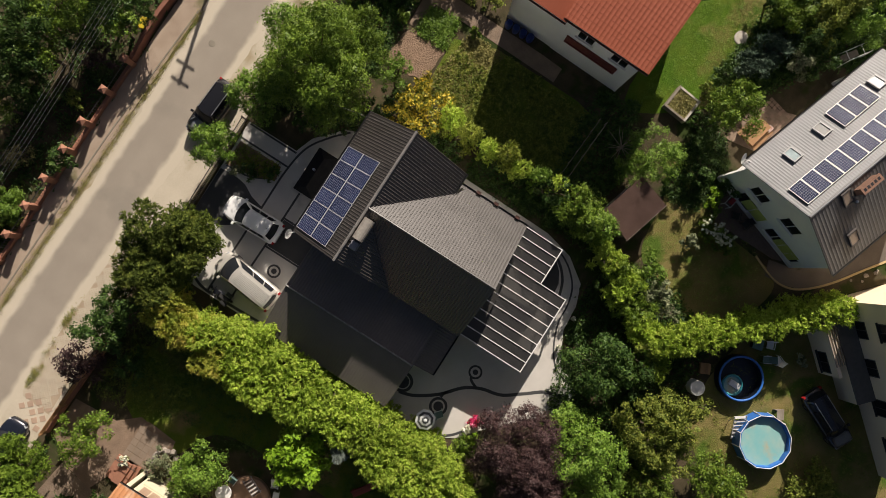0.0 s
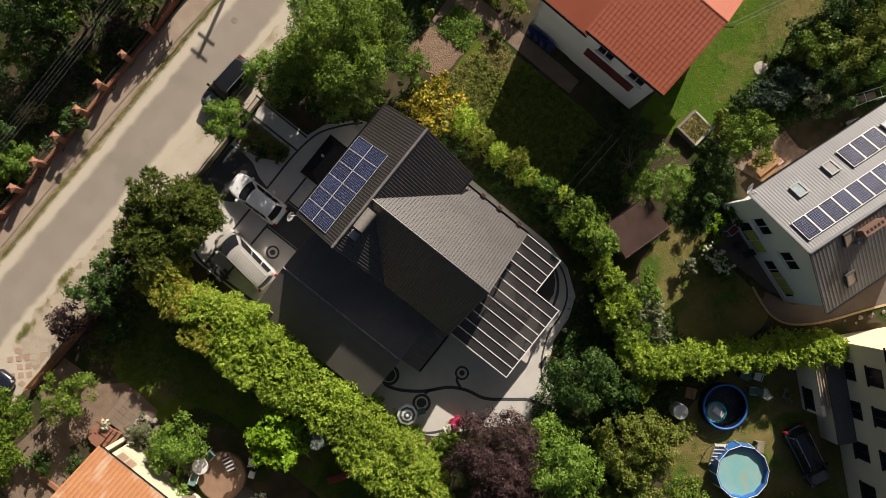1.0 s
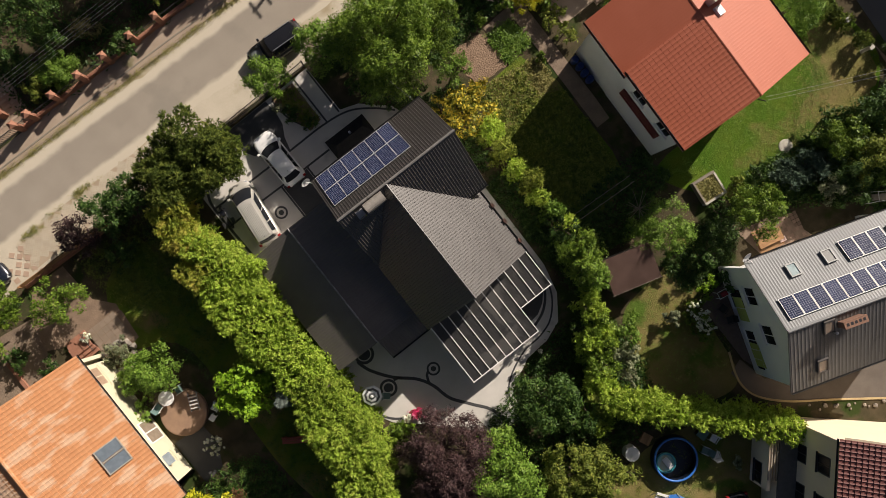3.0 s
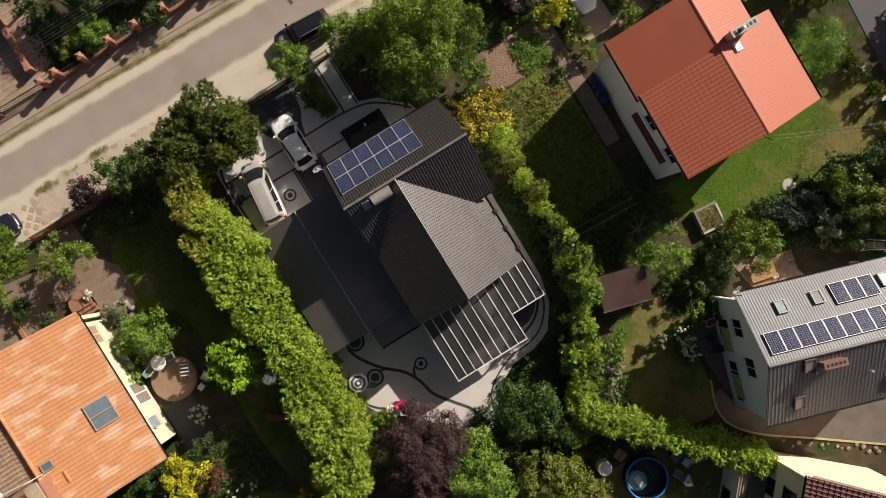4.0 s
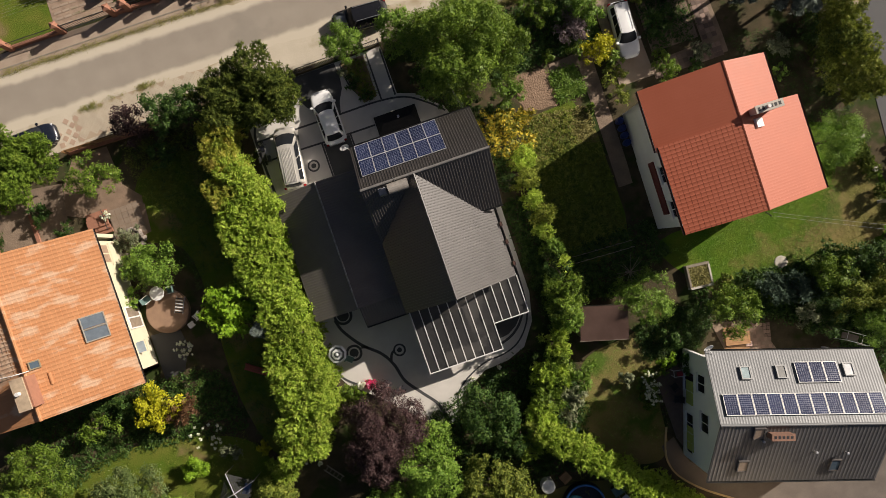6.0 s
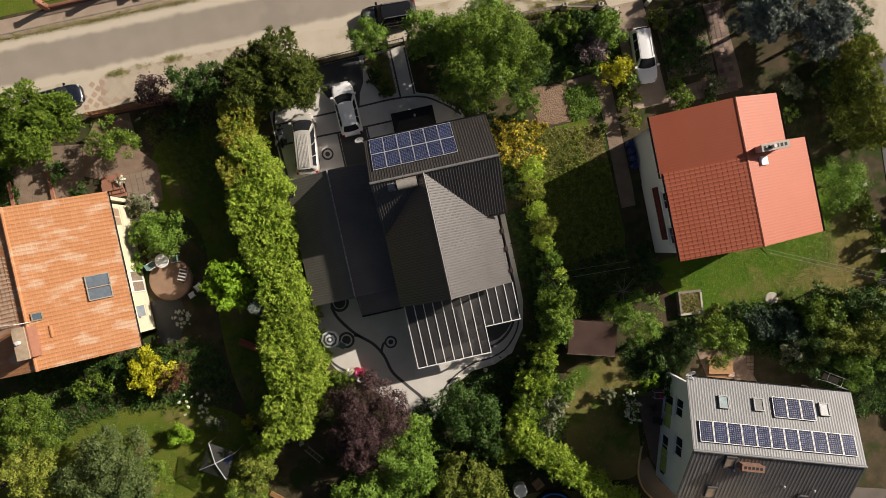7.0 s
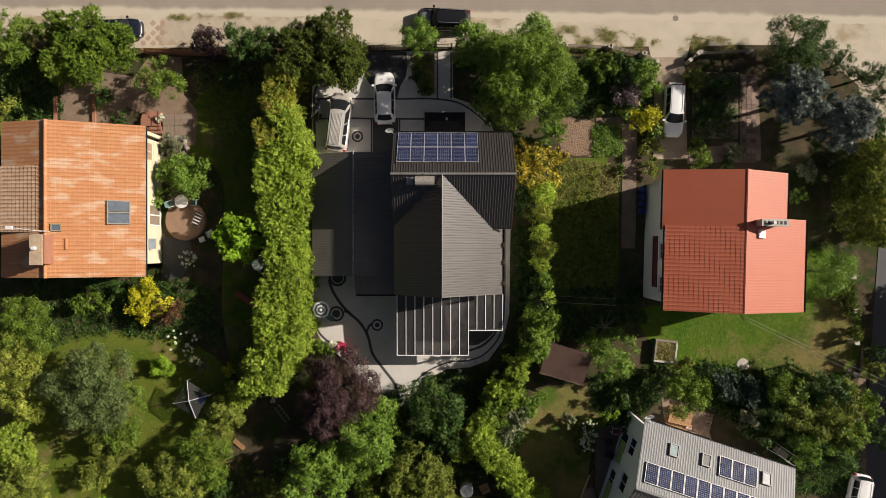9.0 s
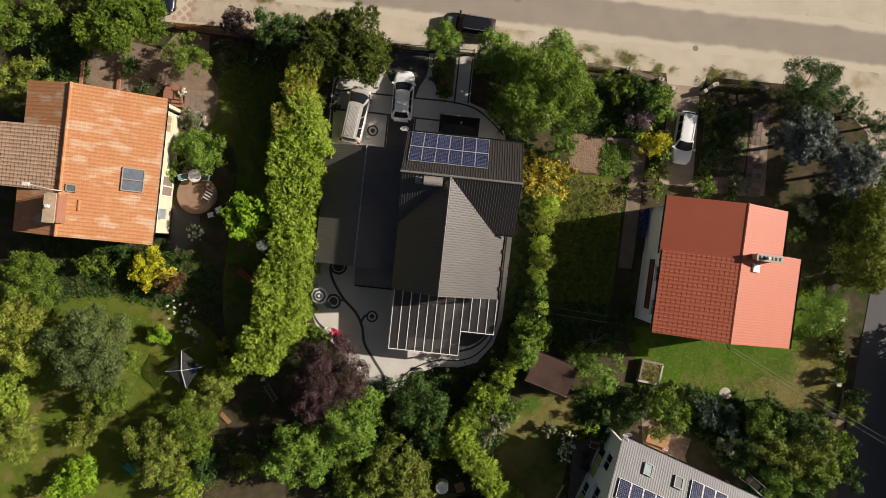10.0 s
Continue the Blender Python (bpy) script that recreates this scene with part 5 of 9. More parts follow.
def tree(x, y, r, h, leaf, label, name="deciduous_tree", category="tree", ry=0.0, size=0.115, slim=0.55, dens=1.0, low=0.25, turn=0.0, group="", loose=0.0, dome=1.0):
    """A broadleaf tree or shrub: lumpy crown of leaves over limbs. r, ry: half widths; h: height; low: where the crown begins, of h."""
    seed_box[0] += 1
    rng = np.random.default_rng(seed_box[0])
    t = thing(name, label, category, group, m=pose(x, y, 0, 0, 0, turn))
    dens *= 1.45 if name in ("shrub", "plum_tree", "yew_tree", "spruce_tree") else 1.1
    ry = ry or r
    rm = math.sqrt(r * ry)
    zc, zr = h * (low + (1 - low) * 0.42), h * (1 - low) * 0.55
    k = int(np.clip(20 * (rm / 1.2) ** 1.35, 8, 110))
    d = unit(rng.normal(size=(k, 3)))
    d[:, 2] = np.abs(d[:, 2]) * dome * 0.9 - 0.12
    d = unit(d)
    f = rng.uniform(0.5, 0.98, (k, 1)) ** 0.8
    ang = np.arctan2(d[:, 1], d[:, 0])
    wob = 1 + 0.13 * np.sin(ang * 3 + rng.uniform(0, 6)) + 0.09 * np.sin(ang * 5 + rng.uniform(0, 6))
    C = d * f * np.array((r, ry, zr)) * wob[:, None]
    C[:, 2] += zc
    C = np.concatenate([C, [[0, 0, zc]]])
    R = rng.uniform(0.15, 0.32, len(C)) * rm * (1.0 if rm < 2 else 0.82)
    R[-1] = rm * 0.45
    if leaf in SPRAYED:
        P, T, N = spray_points(rng, C, R, 30 * dens, 10, 0.26, 0.55, 0.45, depth=0.85)
        ok = P[:, 2] > 0.03
        blade_object("crown", P[ok], T[ok], N[ok], 0.2, 0.04, LEAF[leaf], t, rng)
    else:
        size *= 0.74
        P, N = clump_points(rng, C, R, 42 * dens * (0.15 / size) ** 2 * 0.85)
        if loose:
            extra = rng.integers(0, len(P), int(len(P) * loose))
            P = np.concatenate([P, P[extra] + N[extra] * rng.uniform(0.05, 0.4, (len(extra), 1))])
            N = np.concatenate([N, N[extra]])
        ok = P[:, 2] > 0.03
        leaf_object("crown", P[ok], N[ok], size, slim, LEAF[leaf], t, rng)
    wood(t, h, rng, 0.03 + 0.022 * h, C)
    return t


def conifer(x, y, r, h, leaf, label, category="conifer", name="conifer_tree", tiers=9, group="", spread=1.0):
    """A spruce: whorls of drooping boughs on a straight stem, clad with needles."""
    seed_box[0] += 1
    rng = np.random.default_rng(seed_box[0])
    t = thing(name, label, category, group, m=pose(x, y, 0))
    bm = bmesh.new()
    tube(bm, (0, 0, -0.05), (0, 0, h), 0.03 + 0.02 * h, 0.02, 8)
    part("trunk", bm, M_BARK, t)
    Ps, Ns, Ts = [], [], []
    bm = bmesh.new()
    for k in range(tiers):
        f = k / (tiers - 1)
        z, L = h * (0.1 + 0.88 * f), r * (1.04 - f) ** 0.85
        m = int(7 + 7 * (1 - f))
        for j in range(m):
            a = math.tau * (j + rng.uniform(-0.3, 0.3)) / m + k * 1.3
            ll = L * rng.uniform(0.75, 1.1)
            n = int(110 + 420 * ll)
            s = rng.random((n, 1)) ** 0.8
            along = np.array((math.cos(a), math.sin(a), 0.0))
            side = np.array((-math.sin(a), math.cos(a), 0.0))
            w = (0.2 + 0.34 * ll) * (1 - 0.7 * s) * spread
            off = rng.uniform(-1, 1, (n, 1))
            p = along * s * ll + side * off * w + np.array((0, 0, 1.0)) * (z - 0.22 * ll * s - 0.12 * np.abs(off) * ll * 0.5 + 0.05 * rng.normal(size=(n, 1)))
            Ps.append(p)
            Ns.append(unit(np.array((0, 0, 1.0)) + 0.3 * along + 0.6 * rng.normal(size=p.shape)))
            Ts.append(unit(along + side * np.sign(off) * 0.9 + np.array((0, 0, 0.25)) + 0.35 * rng.normal(size=p.shape)))
            if ll > 0.5:
                tube(bm, (0, 0, z), along * ll * 0.85 + np.array((0, 0, z - 0.2 * ll)), 0.03, 0.01, 5)
    tagged(part("bough_work", bm, M_BARK, t), "", "", "", "stuff")
    P, N, T = np.concatenate(Ps), np.concatenate(Ns), np.concatenate(Ts)
    ok = P[:, 2] > 0.03
    blade_object("needles", P[ok], T[ok], N[ok], 0.2, 0.028, LEAF[leaf], t, rng, 0.1)
    return t


def cypress(x, y, r, h, leaf, label, group="", ry=0.0, name="cypress", category="conifer", size=0.1, taper=0.62):
    """One plant of a clipped or free cypress hedge: upright sprays round a stem, lumpy outline."""
    seed_box[0] += 1
    rng = np.random.default_rng(seed_box[0])
    t = thing(name, label, category, group, m=pose(x, y, 0, 0, 0, rng.uniform(-10, 10)))
    ry = ry or r
    bm = bmesh.new()
    tube(bm, (0, 0, -0.05), (0, 0, h * 0.8), 0.09, 0.03, 7)
    part("trunk", bm, M_BARK, t)
    k = int(18 + 8.5 * r * ry)
    u = rng.random(k)
    a = rng.uniform(0, math.tau, k)
    z = h * (0.12 + 0.8 * u)
    prof = np.clip(1.12 - taper * u ** (2.2 if taper < 0.8 else 1.2), 0.3, 1)
    C = np.stack([np.cos(a) * r * 0.72 * prof * rng.uniform(0.55, 1.1, k), np.sin(a) * ry * 0.72 * prof * rng.uniform(0.55, 1.1, k), z], 1)
    m = 5 + int(5 * r) if taper < 0.8 else 2
    C = np.concatenate([C, np.stack([rng.uniform(-0.5, 0.5, m) * r, rng.uniform(-0.5, 0.5, m) * ry, h * rng.uniform(0.86, 0.97, m)], 1)])
    R = rng.uniform(0.24, 0.46, len(C)) * min(r, ry, 1.35)
    P, T, N = spray_points(rng, C, R, 30, 10, 0.26, 0.6, 0.5, depth=0.85)
    ok = P[:, 2] > 0.03
    blade_object("foliage", P[ok], T[ok], N[ok], size * 1.8, size * 0.42, LEAF[leaf], t, rng)
    return t


def patch(name, outline, count, hmin, hmax, leaf, label, size=0.12, category="plants", slim=0.5, patchy=-1.0):
    """Low plants over a plot: many small tufts, one object."""
    seed_box[0] += 1
    rng = np.random.default_rng(seed_box[0])
    xs, ys = [p[0] for p in outline], [p[1] for p in outline]
    P = np.stack([rng.uniform(min(xs), max(xs), count * 3), rng.uniform(min(ys), max(ys), count * 3)], 1)
    inside = np.zeros(len(P), bool)
    for (ax, ay), (bx, by) in zip(outline, outline[1:] + outline[:1]):
        cross = ((ay > P[:, 1]) != (by > P[:, 1])) & (P[:, 0] < (bx - ax) * (P[:, 1] - ay) / (by - ay + 1e-9) + ax)
        inside ^= cross
    P = P[inside][:count]
    P = P[np.sin(P[:, 0] * 1.9 + 1.2 * np.sin(P[:, 1] * 1.6)) * np.sin(P[:, 1] * 2.3 + P[:, 0] * 0.6) + 0.4 * rng.normal(size=len(P)) > patchy]
    hh = rng.uniform(hmin, hmax, len(P)) * (0.6 + 0.4 * np.sin(P[:, 0] * 2.1) * np.sin(P[:, 1] * 1.7))
    m = 14
    Q = np.repeat(np.concatenate([P, hh[:, None]], 1), m, 0)
    Q += rng.normal(size=Q.shape) * np.array((size * 1.5, size * 1.5, 0.04))
    Q[:, 2] = np.abs(Q[:, 2]) * rng.random(len(Q)) + 0.03
    T = unit(np.array((0, 0, 0.45)) + rng.normal(size=Q.shape) * np.array((1, 1, 0.4)))
    N = unit(np.array((0, 0, 1.0)) + 0.5 * rng.normal(size=Q.shape))
    ob = blade_object(name, Q, T, N, size * 1.7, size * slim * 0.8, LEAF[leaf], None, rng)
    return tagged(ob, label, category, "", "stuff")


# ---- planting ----
# street side of the main plot
tree(6.66, 14.25, 3.75, 8.4, "mid", "large leafy green garden tree beside the house", size=0.12, slim=0.42, loose=0.2, dens=1.7, low=0.1)
tree(9.90, 13.28, 2.34, 5.8, "mid", "leafy green garden tree grown into its neighbour", size=0.12, slim=0.42, dens=1.5, low=0.1)
tree(8.08, 17.39, 1.98, 4.8, "grass", "light green tree beside the street", size=0.12)
tree(9.02, 9.83, 1.32, 5.0, "grass", "slender light green garden tree", size=0.115)
tree(-9.25, 16.5, 2.95, 6.3, "yew", "dense dark yew with pale shoot tips", name="yew_tree", category="conifer", low=0.05, dens=0.9)
tree(-11.54, 16.07, 2.50, 5.6, "yew", "dense dark yew grown against its neighbour", name="yew_tree", category="conifer", low=0.05, dens=0.9)
tree(-7.87, 15.66, 1.75, 4.6, "yew", "dense dark yew by the courtyard", name="yew_tree", category="conifer", low=0.05, dens=0.9)
tree(2.81, 17.37, 1.75, 4.8, "grass", "light green tree beside the street", size=0.11, dens=1.5, low=0.1)
tree(-1.79, 17.72, 1.52, 4.2, "grass", "small round street-side tree by the gate", size=0.1, dens=1.6, low=0.3)
tree(-10.56, -8.30, 1.16, 2.2, "mid", "rounded green bush at the terrace edge", name='shrub', category='shrub', low=0.02)
tree(-9.54, -9.21, 0.68, 1.2, "bright", "yellow-green bush beside the flowers", name='shrub', category='shrub', low=0.02)
tree(-8.20, -11.32, 3.18, 5.5, "purple", "purple-leaved plum tree by the terrace", name='plum_tree', size=0.095, slim=0.45, low=0.1)
tree(-9.61, -13.80, 1.99, 4.5, "purple", "purple-leaved plum branch-heavy tree", name='plum_tree', size=0.095, slim=0.45, low=0.1)
tree(-5.56, -15.37, 2.17, 5.0, "grass", "bright green garden tree behind the terrace", size=0.115, low=0.1, ry=3.39)
tree(-7.26, -17.63, 1.71, 4.2, "grass", "bright green garden tree behind the terrace", size=0.115, low=0.1)
tree(-0.15, -13.14, 2.45, 4.8, "dark", "dark glossy green tree beside the garden walk", size=0.115, low=0.05)
tree(0.57, -16.07, 1.34, 3.5, "dark", "dark green shrub under the trees", name='shrub', category='shrub', low=0.02)
tree(-10.21, -18.68, 2.71, 5.5, "grass", "bright green broad-crowned garden tree", size=0.13, low=0.1)
tree(-2.04, -18.85, 2.65, 4.5, "olive", "olive green feathery garden tree", size=0.13, low=0.05)
tree(-5.67, -20.09, 1.25, 3.0, "olive", "olive-green shrub under the trees", name='shrub', category='shrub', low=0.02)
tree(-1.89, 15.27, 0.73, 1.4, "dark", "small clipped shrub in the gate bed", name='shrub', category='shrub', low=0.02)
tree(-1.31, 13.9, 0.62, 1.0, "dark", "low dark shrub in the gate bed", name='shrub', category='shrub', low=0.02)
tree(-2.48, 16.06, 0.49, 1.0, "grey", "grey-green perennial clump in the gate bed", name='shrub', category='shrub', low=0.02)
tree(6.10, 10.70, 1.16, 2.4, "dark", "dark shrub in the shade of the tree", name='shrub', category='shrub', low=0.02)
tree(7.55, 9.59, 1.06, 2.4, "dark", "dark shrub in the shade of the tree", name='shrub', category='shrub', low=0.02)
tree(4.67, 11.56, 0.97, 2.0, "dark", "dark shrub in the shade of the tree", name='shrub', category='shrub', low=0.02)
tree(8.77, 8.78, 0.87, 2.2, "dark", "dark shrub in the shade of the tree", name='shrub', category='shrub', low=0.02)
tree(3.95, 12.33, 0.87, 1.6, "dark", "dark shrub in the shade of the tree", name='shrub', category='shrub', low=0.02)
tree(3.45, 15.68, 1.06, 2.0, "dark", "dark shrub in the shade of the tree", name='shrub', category='shrub', low=0.02)
tree(3.22, 13.79, 0.87, 1.6, "dark", "dark shrub in the shade of the tree", name='shrub', category='shrub', low=0.02)

# hedge along the west side
cypress(-12.93, 13.86, 1.70, 4.6, "amber", "free-growing yellow-green cypress of the long hedge", group='hedge along the west side')
cypress(-13.16, 12.21, 1.80, 4.6, "amber", "free-growing yellow-green cypress of the long hedge", group='hedge along the west side')
cypress(-12.69, 10.79, 1.60, 4.6, "lime", "free-growing yellow-green cypress of the long hedge", group='hedge along the west side')
cypress(-13.87, 9.61, 1.70, 4.6, "amber", "free-growing yellow-green cypress of the long hedge", group='hedge along the west side')
cypress(-12.22, 9.14, 1.50, 4.6, "lime", "free-growing yellow-green cypress of the long hedge", group='hedge along the west side')
cypress(-13.63, 7.72, 1.90, 4.6, "lime", "free-growing yellow-green cypress of the long hedge", group='hedge along the west side')
cypress(-11.98, 7.25, 1.70, 4.6, "lime", "free-growing yellow-green cypress of the long hedge", group='hedge along the west side')
cypress(-10.56, 7.49, 0.75, 4.6, "lime", "free-growing yellow-green cypress of the long hedge", group='hedge along the west side')
cypress(-13.87, 5.83, 1.80, 4.6, "lime", "free-growing yellow-green cypress of the long hedge", group='hedge along the west side')
cypress(-11.98, 5.36, 1.80, 4.6, "lime", "free-growing yellow-green cypress of the long hedge", group='hedge along the west side')
cypress(-13.63, 3.94, 1.80, 4.6, "lime", "free-growing yellow-green cypress of the long hedge", group='hedge along the west side')
cypress(-11.74, 3.37, 1.50, 4.6, "lime", "free-growing yellow-green cypress of the long hedge", group='hedge along the west side')
cypress(-13.53, 2.05, 1.80, 4.6, "lime", "free-growing yellow-green cypress of the long hedge", group='hedge along the west side')
cypress(-11.97, 1.34, 1.70, 4.6, "lime", "free-growing yellow-green cypress of the long hedge", group='hedge along the west side')
cypress(-13.01, 0.16, 1.60, 4.6, "lime", "free-growing yellow-green cypress of the long hedge", group='hedge along the west side')
cypress(-11.83, -0.55, 1.50, 4.6, "lime", "free-growing yellow-green cypress of the long hedge", group='hedge along the west side')
cypress(-13.15, -1.73, 1.50, 4.6, "lime", "free-growing yellow-green cypress of the long hedge", group='hedge along the west side')
cypress(-11.97, -2.44, 1.70, 4.6, "lime", "free-growing yellow-green cypress of the long hedge", group='hedge along the west side')
cypress(-13.91, -3.62, 1.70, 4.6, "lime", "free-growing yellow-green cypress of the long hedge", group='hedge along the west side')
cypress(-12.21, -4.33, 1.80, 4.6, "lime", "free-growing yellow-green cypress of the long hedge", group='hedge along the west side')
cypress(-13.80, -5.49, 1.90, 5.0, "lime", "free-growing yellow-green cypress of the long hedge", group='hedge along the west side')
cypress(-11.92, -6.20, 1.60, 5.0, "lime", "free-growing yellow-green cypress of the long hedge", group='hedge along the west side')
cypress(-13.57, -7.38, 1.90, 5.0, "lime", "free-growing yellow-green cypress of the long hedge", group='hedge along the west side')
cypress(-11.92, -7.94, 1.20, 5.0, "lime", "free-growing yellow-green cypress of the long hedge", group='hedge along the west side')
cypress(-14.74, -9.26, 1.70, 5.0, "lime", "free-growing yellow-green cypress of the long hedge", group='hedge along the west side')
cypress(-13.10, -9.49, 1.60, 5.0, "lime", "free-growing yellow-green cypress of the long hedge", group='hedge along the west side')
cypress(-14.98, -10.77, 1.30, 5.0, "lime", "free-growing yellow-green cypress of the long hedge", group='hedge along the west side')
cypress(-13.33, -11.05, 1.00, 5.0, "lime", "free-growing yellow-green cypress of the long hedge", group='hedge along the west side')

# hedge along the east side
tree(8.39, 6.83, 2.00, 4.0, "gold", "golden variegated shrub spilling over the hedge", size=0.16, name='shrub', category='shrub', low=0.02)
tree(7.03, 8.09, 1.06, 3.0, "gold", "golden variegated shrub beside the house", size=0.16, name='shrub', category='shrub', low=0.02)
tree(9.95, 7.64, 1.06, 2.6, "gold", "pale yellow-green shrub beside the bed in the back garden", size=0.13, name='shrub', category='shrub', low=0.02)
tree(8.35, 5.45, 1.0, 3.4, "citrus", "pale yellow-green shrub at the end of the narrow hedge", size=0.12, name='shrub', category='shrub', low=0.02)
tree(6.9, 3.9, 0.95, 2.0, "dark", "dark shrub in the strip beside the house", name='shrub', category='shrub', low=0.02)
tree(6.9, 5.3, 0.9, 2.2, "dark", "dark shrub in the strip beside the house", name='shrub', category='shrub', low=0.02)
cypress(8.65, 4.70, 1.09, 3.9, "lime", "yellow-green cone-shaped cypress in a narrow hedge", group='hedge along the east side', taper=0.9)
cypress(8.65, 3.13, 1.09, 3.9, "citrus", "yellow-green cone-shaped cypress in a narrow hedge", group='hedge along the east side', taper=0.9)
cypress(8.51, 1.60, 0.92, 3.9, "lime", "yellow-green cone-shaped cypress in a narrow hedge", group='hedge along the east side', taper=0.9)
cypress(8.85, 0.18, 1.00, 3.9, "citrus", "yellow-green cone-shaped cypress in a narrow hedge", group='hedge along the east side', taper=0.9)
cypress(8.51, -1.16, 0.84, 3.9, "lime", "yellow-green cone-shaped cypress in a narrow hedge", group='hedge along the east side', taper=0.9)
cypress(8.85, -2.59, 0.92, 3.9, "grass", "yellow-green cone-shaped cypress in a narrow hedge", group='hedge along the east side', taper=0.9)
cypress(8.99, -4.02, 0.84, 3.9, "lime", "yellow-green cone-shaped cypress in a narrow hedge", group='hedge along the east side', taper=0.9)
tree(8.95, 2.34, 0.67, 3.0, "dark", "dark ivy-grown shrub between the cypresses", name='shrub', category='shrub', low=0.02)
tree(8.14, 0.66, 0.58, 3.0, "dark", "dark ivy-grown shrub between the cypresses", name='shrub', category='shrub', low=0.02)
tree(9.10, -1.26, 0.67, 3.0, "dark", "dark ivy-grown shrub between the cypresses", name='shrub', category='shrub', low=0.02)
tree(8.24, -3.18, 0.58, 3.0, "dark", "dark ivy-grown shrub between the cypresses", name='shrub', category='shrub', low=0.02)
tree(9.30, -4.86, 0.67, 3.0, "dark", "dark ivy-grown shrub between the cypresses", name='shrub', category='shrub', low=0.02)
tree(6.06, -11.54, 1.24, 3.4, "mid", "bushy green shrub in the boundary row", name='shrub', category='shrub', low=0.02)
tree(4.87, -12.02, 1.15, 3.4, "lime", "bushy green shrub in the boundary row", name='shrub', category='shrub', low=0.02)
tree(4.77, -13.69, 1.24, 3.4, "mid", "bushy green shrub in the boundary row", name='shrub', category='shrub', low=0.02)
tree(3.44, -14.41, 1.05, 3.4, "lime", "bushy green shrub in the boundary row", name='shrub', category='shrub', low=0.02)
tree(3.68, -15.85, 1.15, 3.4, "lime", "bushy green shrub in the boundary row", name='shrub', category='shrub', low=0.02)
tree(2.72, -15.61, 0.96, 3.4, "olive", "bushy green shrub in the boundary row", name='shrub', category='shrub', low=0.02)
tree(6.30, -14.41, 0.76, 3.4, "grey", "bushy green shrub in the boundary row", name='shrub', category='shrub', low=0.02)
tree(5.83, -15.85, 0.67, 3.4, "grey", "bushy green shrub in the boundary row", name='shrub', category='shrub', low=0.02)
tree(8.17, -5.46, 1.41, 5.2, "mid", "tall bushy shrub in the boundary row", name='shrub', category='shrub', low=0.02)
tree(8.07, -6.88, 1.41, 5.2, "mid", "tall bushy shrub in the boundary row", name='shrub', category='shrub', low=0.02)
tree(7.84, -8.19, 1.22, 5.2, "grass", "tall bushy shrub in the boundary row", name='shrub', category='shrub', low=0.02)
tree(6.57, -9.70, 1.13, 5.2, "lime", "tall bushy shrub in the boundary row", name='shrub', category='shrub', low=0.02)
tree(8.45, -4.05, 1.03, 5.2, "dark", "tall bushy shrub in the boundary row", name='shrub', category='shrub', low=0.02)
cypress(3.46, -16.21, 1.21, 3.2, "lime", "clipped bright green beech of the boundary hedge", group='hedge between the back gardens')
cypress(4.58, -17.39, 1.21, 3.2, "lime", "clipped bright green beech of the boundary hedge", group='hedge between the back gardens')
cypress(5.70, -18.57, 1.21, 3.2, "lime", "clipped bright green beech of the boundary hedge", group='hedge between the back gardens')
cypress(6.83, -19.75, 1.21, 3.2, "lime", "clipped bright green beech of the boundary hedge", group='hedge between the back gardens')
cypress(7.96, -20.94, 1.21, 3.2, "lime", "clipped bright green beech of the boundary hedge", group='hedge between the back gardens')
cypress(9.09, -22.13, 1.21, 3.2, "lime", "clipped bright green beech of the boundary hedge", group='hedge between the back gardens')
cypress(10.22, -23.32, 1.21, 3.2, "lime", "clipped bright green beech of the boundary hedge", group='hedge between the back gardens')
cypress(11.36, -24.51, 1.21, 3.2, "lime", "clipped bright green beech of the boundary hedge", group='hedge between the back gardens')
cypress(12.50, -25.71, 1.21, 3.2, "lime", "clipped bright green beech of the boundary hedge", group='hedge between the back gardens')
tree(8.39, -6.81, 1.62, 3.0, "mid", "bushy green shrub in the boundary row", name='shrub', category='shrub', low=0.02)
tree(7.57, -8.55, 1.22, 3.0, "mid", "bushy green shrub in the boundary row", name='shrub', category='shrub', low=0.02)
tree(6.40, -10.50, 1.06, 3.0, "lime", "bushy green shrub in the boundary row", name='shrub', category='shrub', low=0.02)
tree(5.93, -12.02, 1.14, 3.0, "lime", "bushy green shrub in the boundary row", name='shrub', category='shrub', low=0.02)
tree(4.38, -13.00, 1.06, 3.0, "mid", "bushy green shrub in the boundary row", name='shrub', category='shrub', low=0.02)
tree(3.79, -14.35, 1.06, 3.0, "lime", "bushy green shrub in the boundary row", name='shrub', category='shrub', low=0.02)
tree(3.03, -15.80, 1.06, 3.0, "lime", "bushy green shrub in the boundary row", name='shrub', category='shrub', low=0.02)
tree(1.90, -15.54, 0.97, 3.0, "grass", "bushy green shrub in the boundary row", name='shrub', category='shrub', low=0.02)
tree(1.88, -17.01, 0.97, 3.0, "lime", "bushy green shrub in the boundary row", name='shrub', category='shrub', low=0.02)
tree(6.29, -14.47, 0.97, 3.0, "grey", "bushy green shrub in the boundary row", name='shrub', category='shrub', low=0.02)
tree(7.96, -12.93, 1.06, 3.0, "grass", "bushy green shrub in the boundary row", name='shrub', category='shrub', low=0.02)

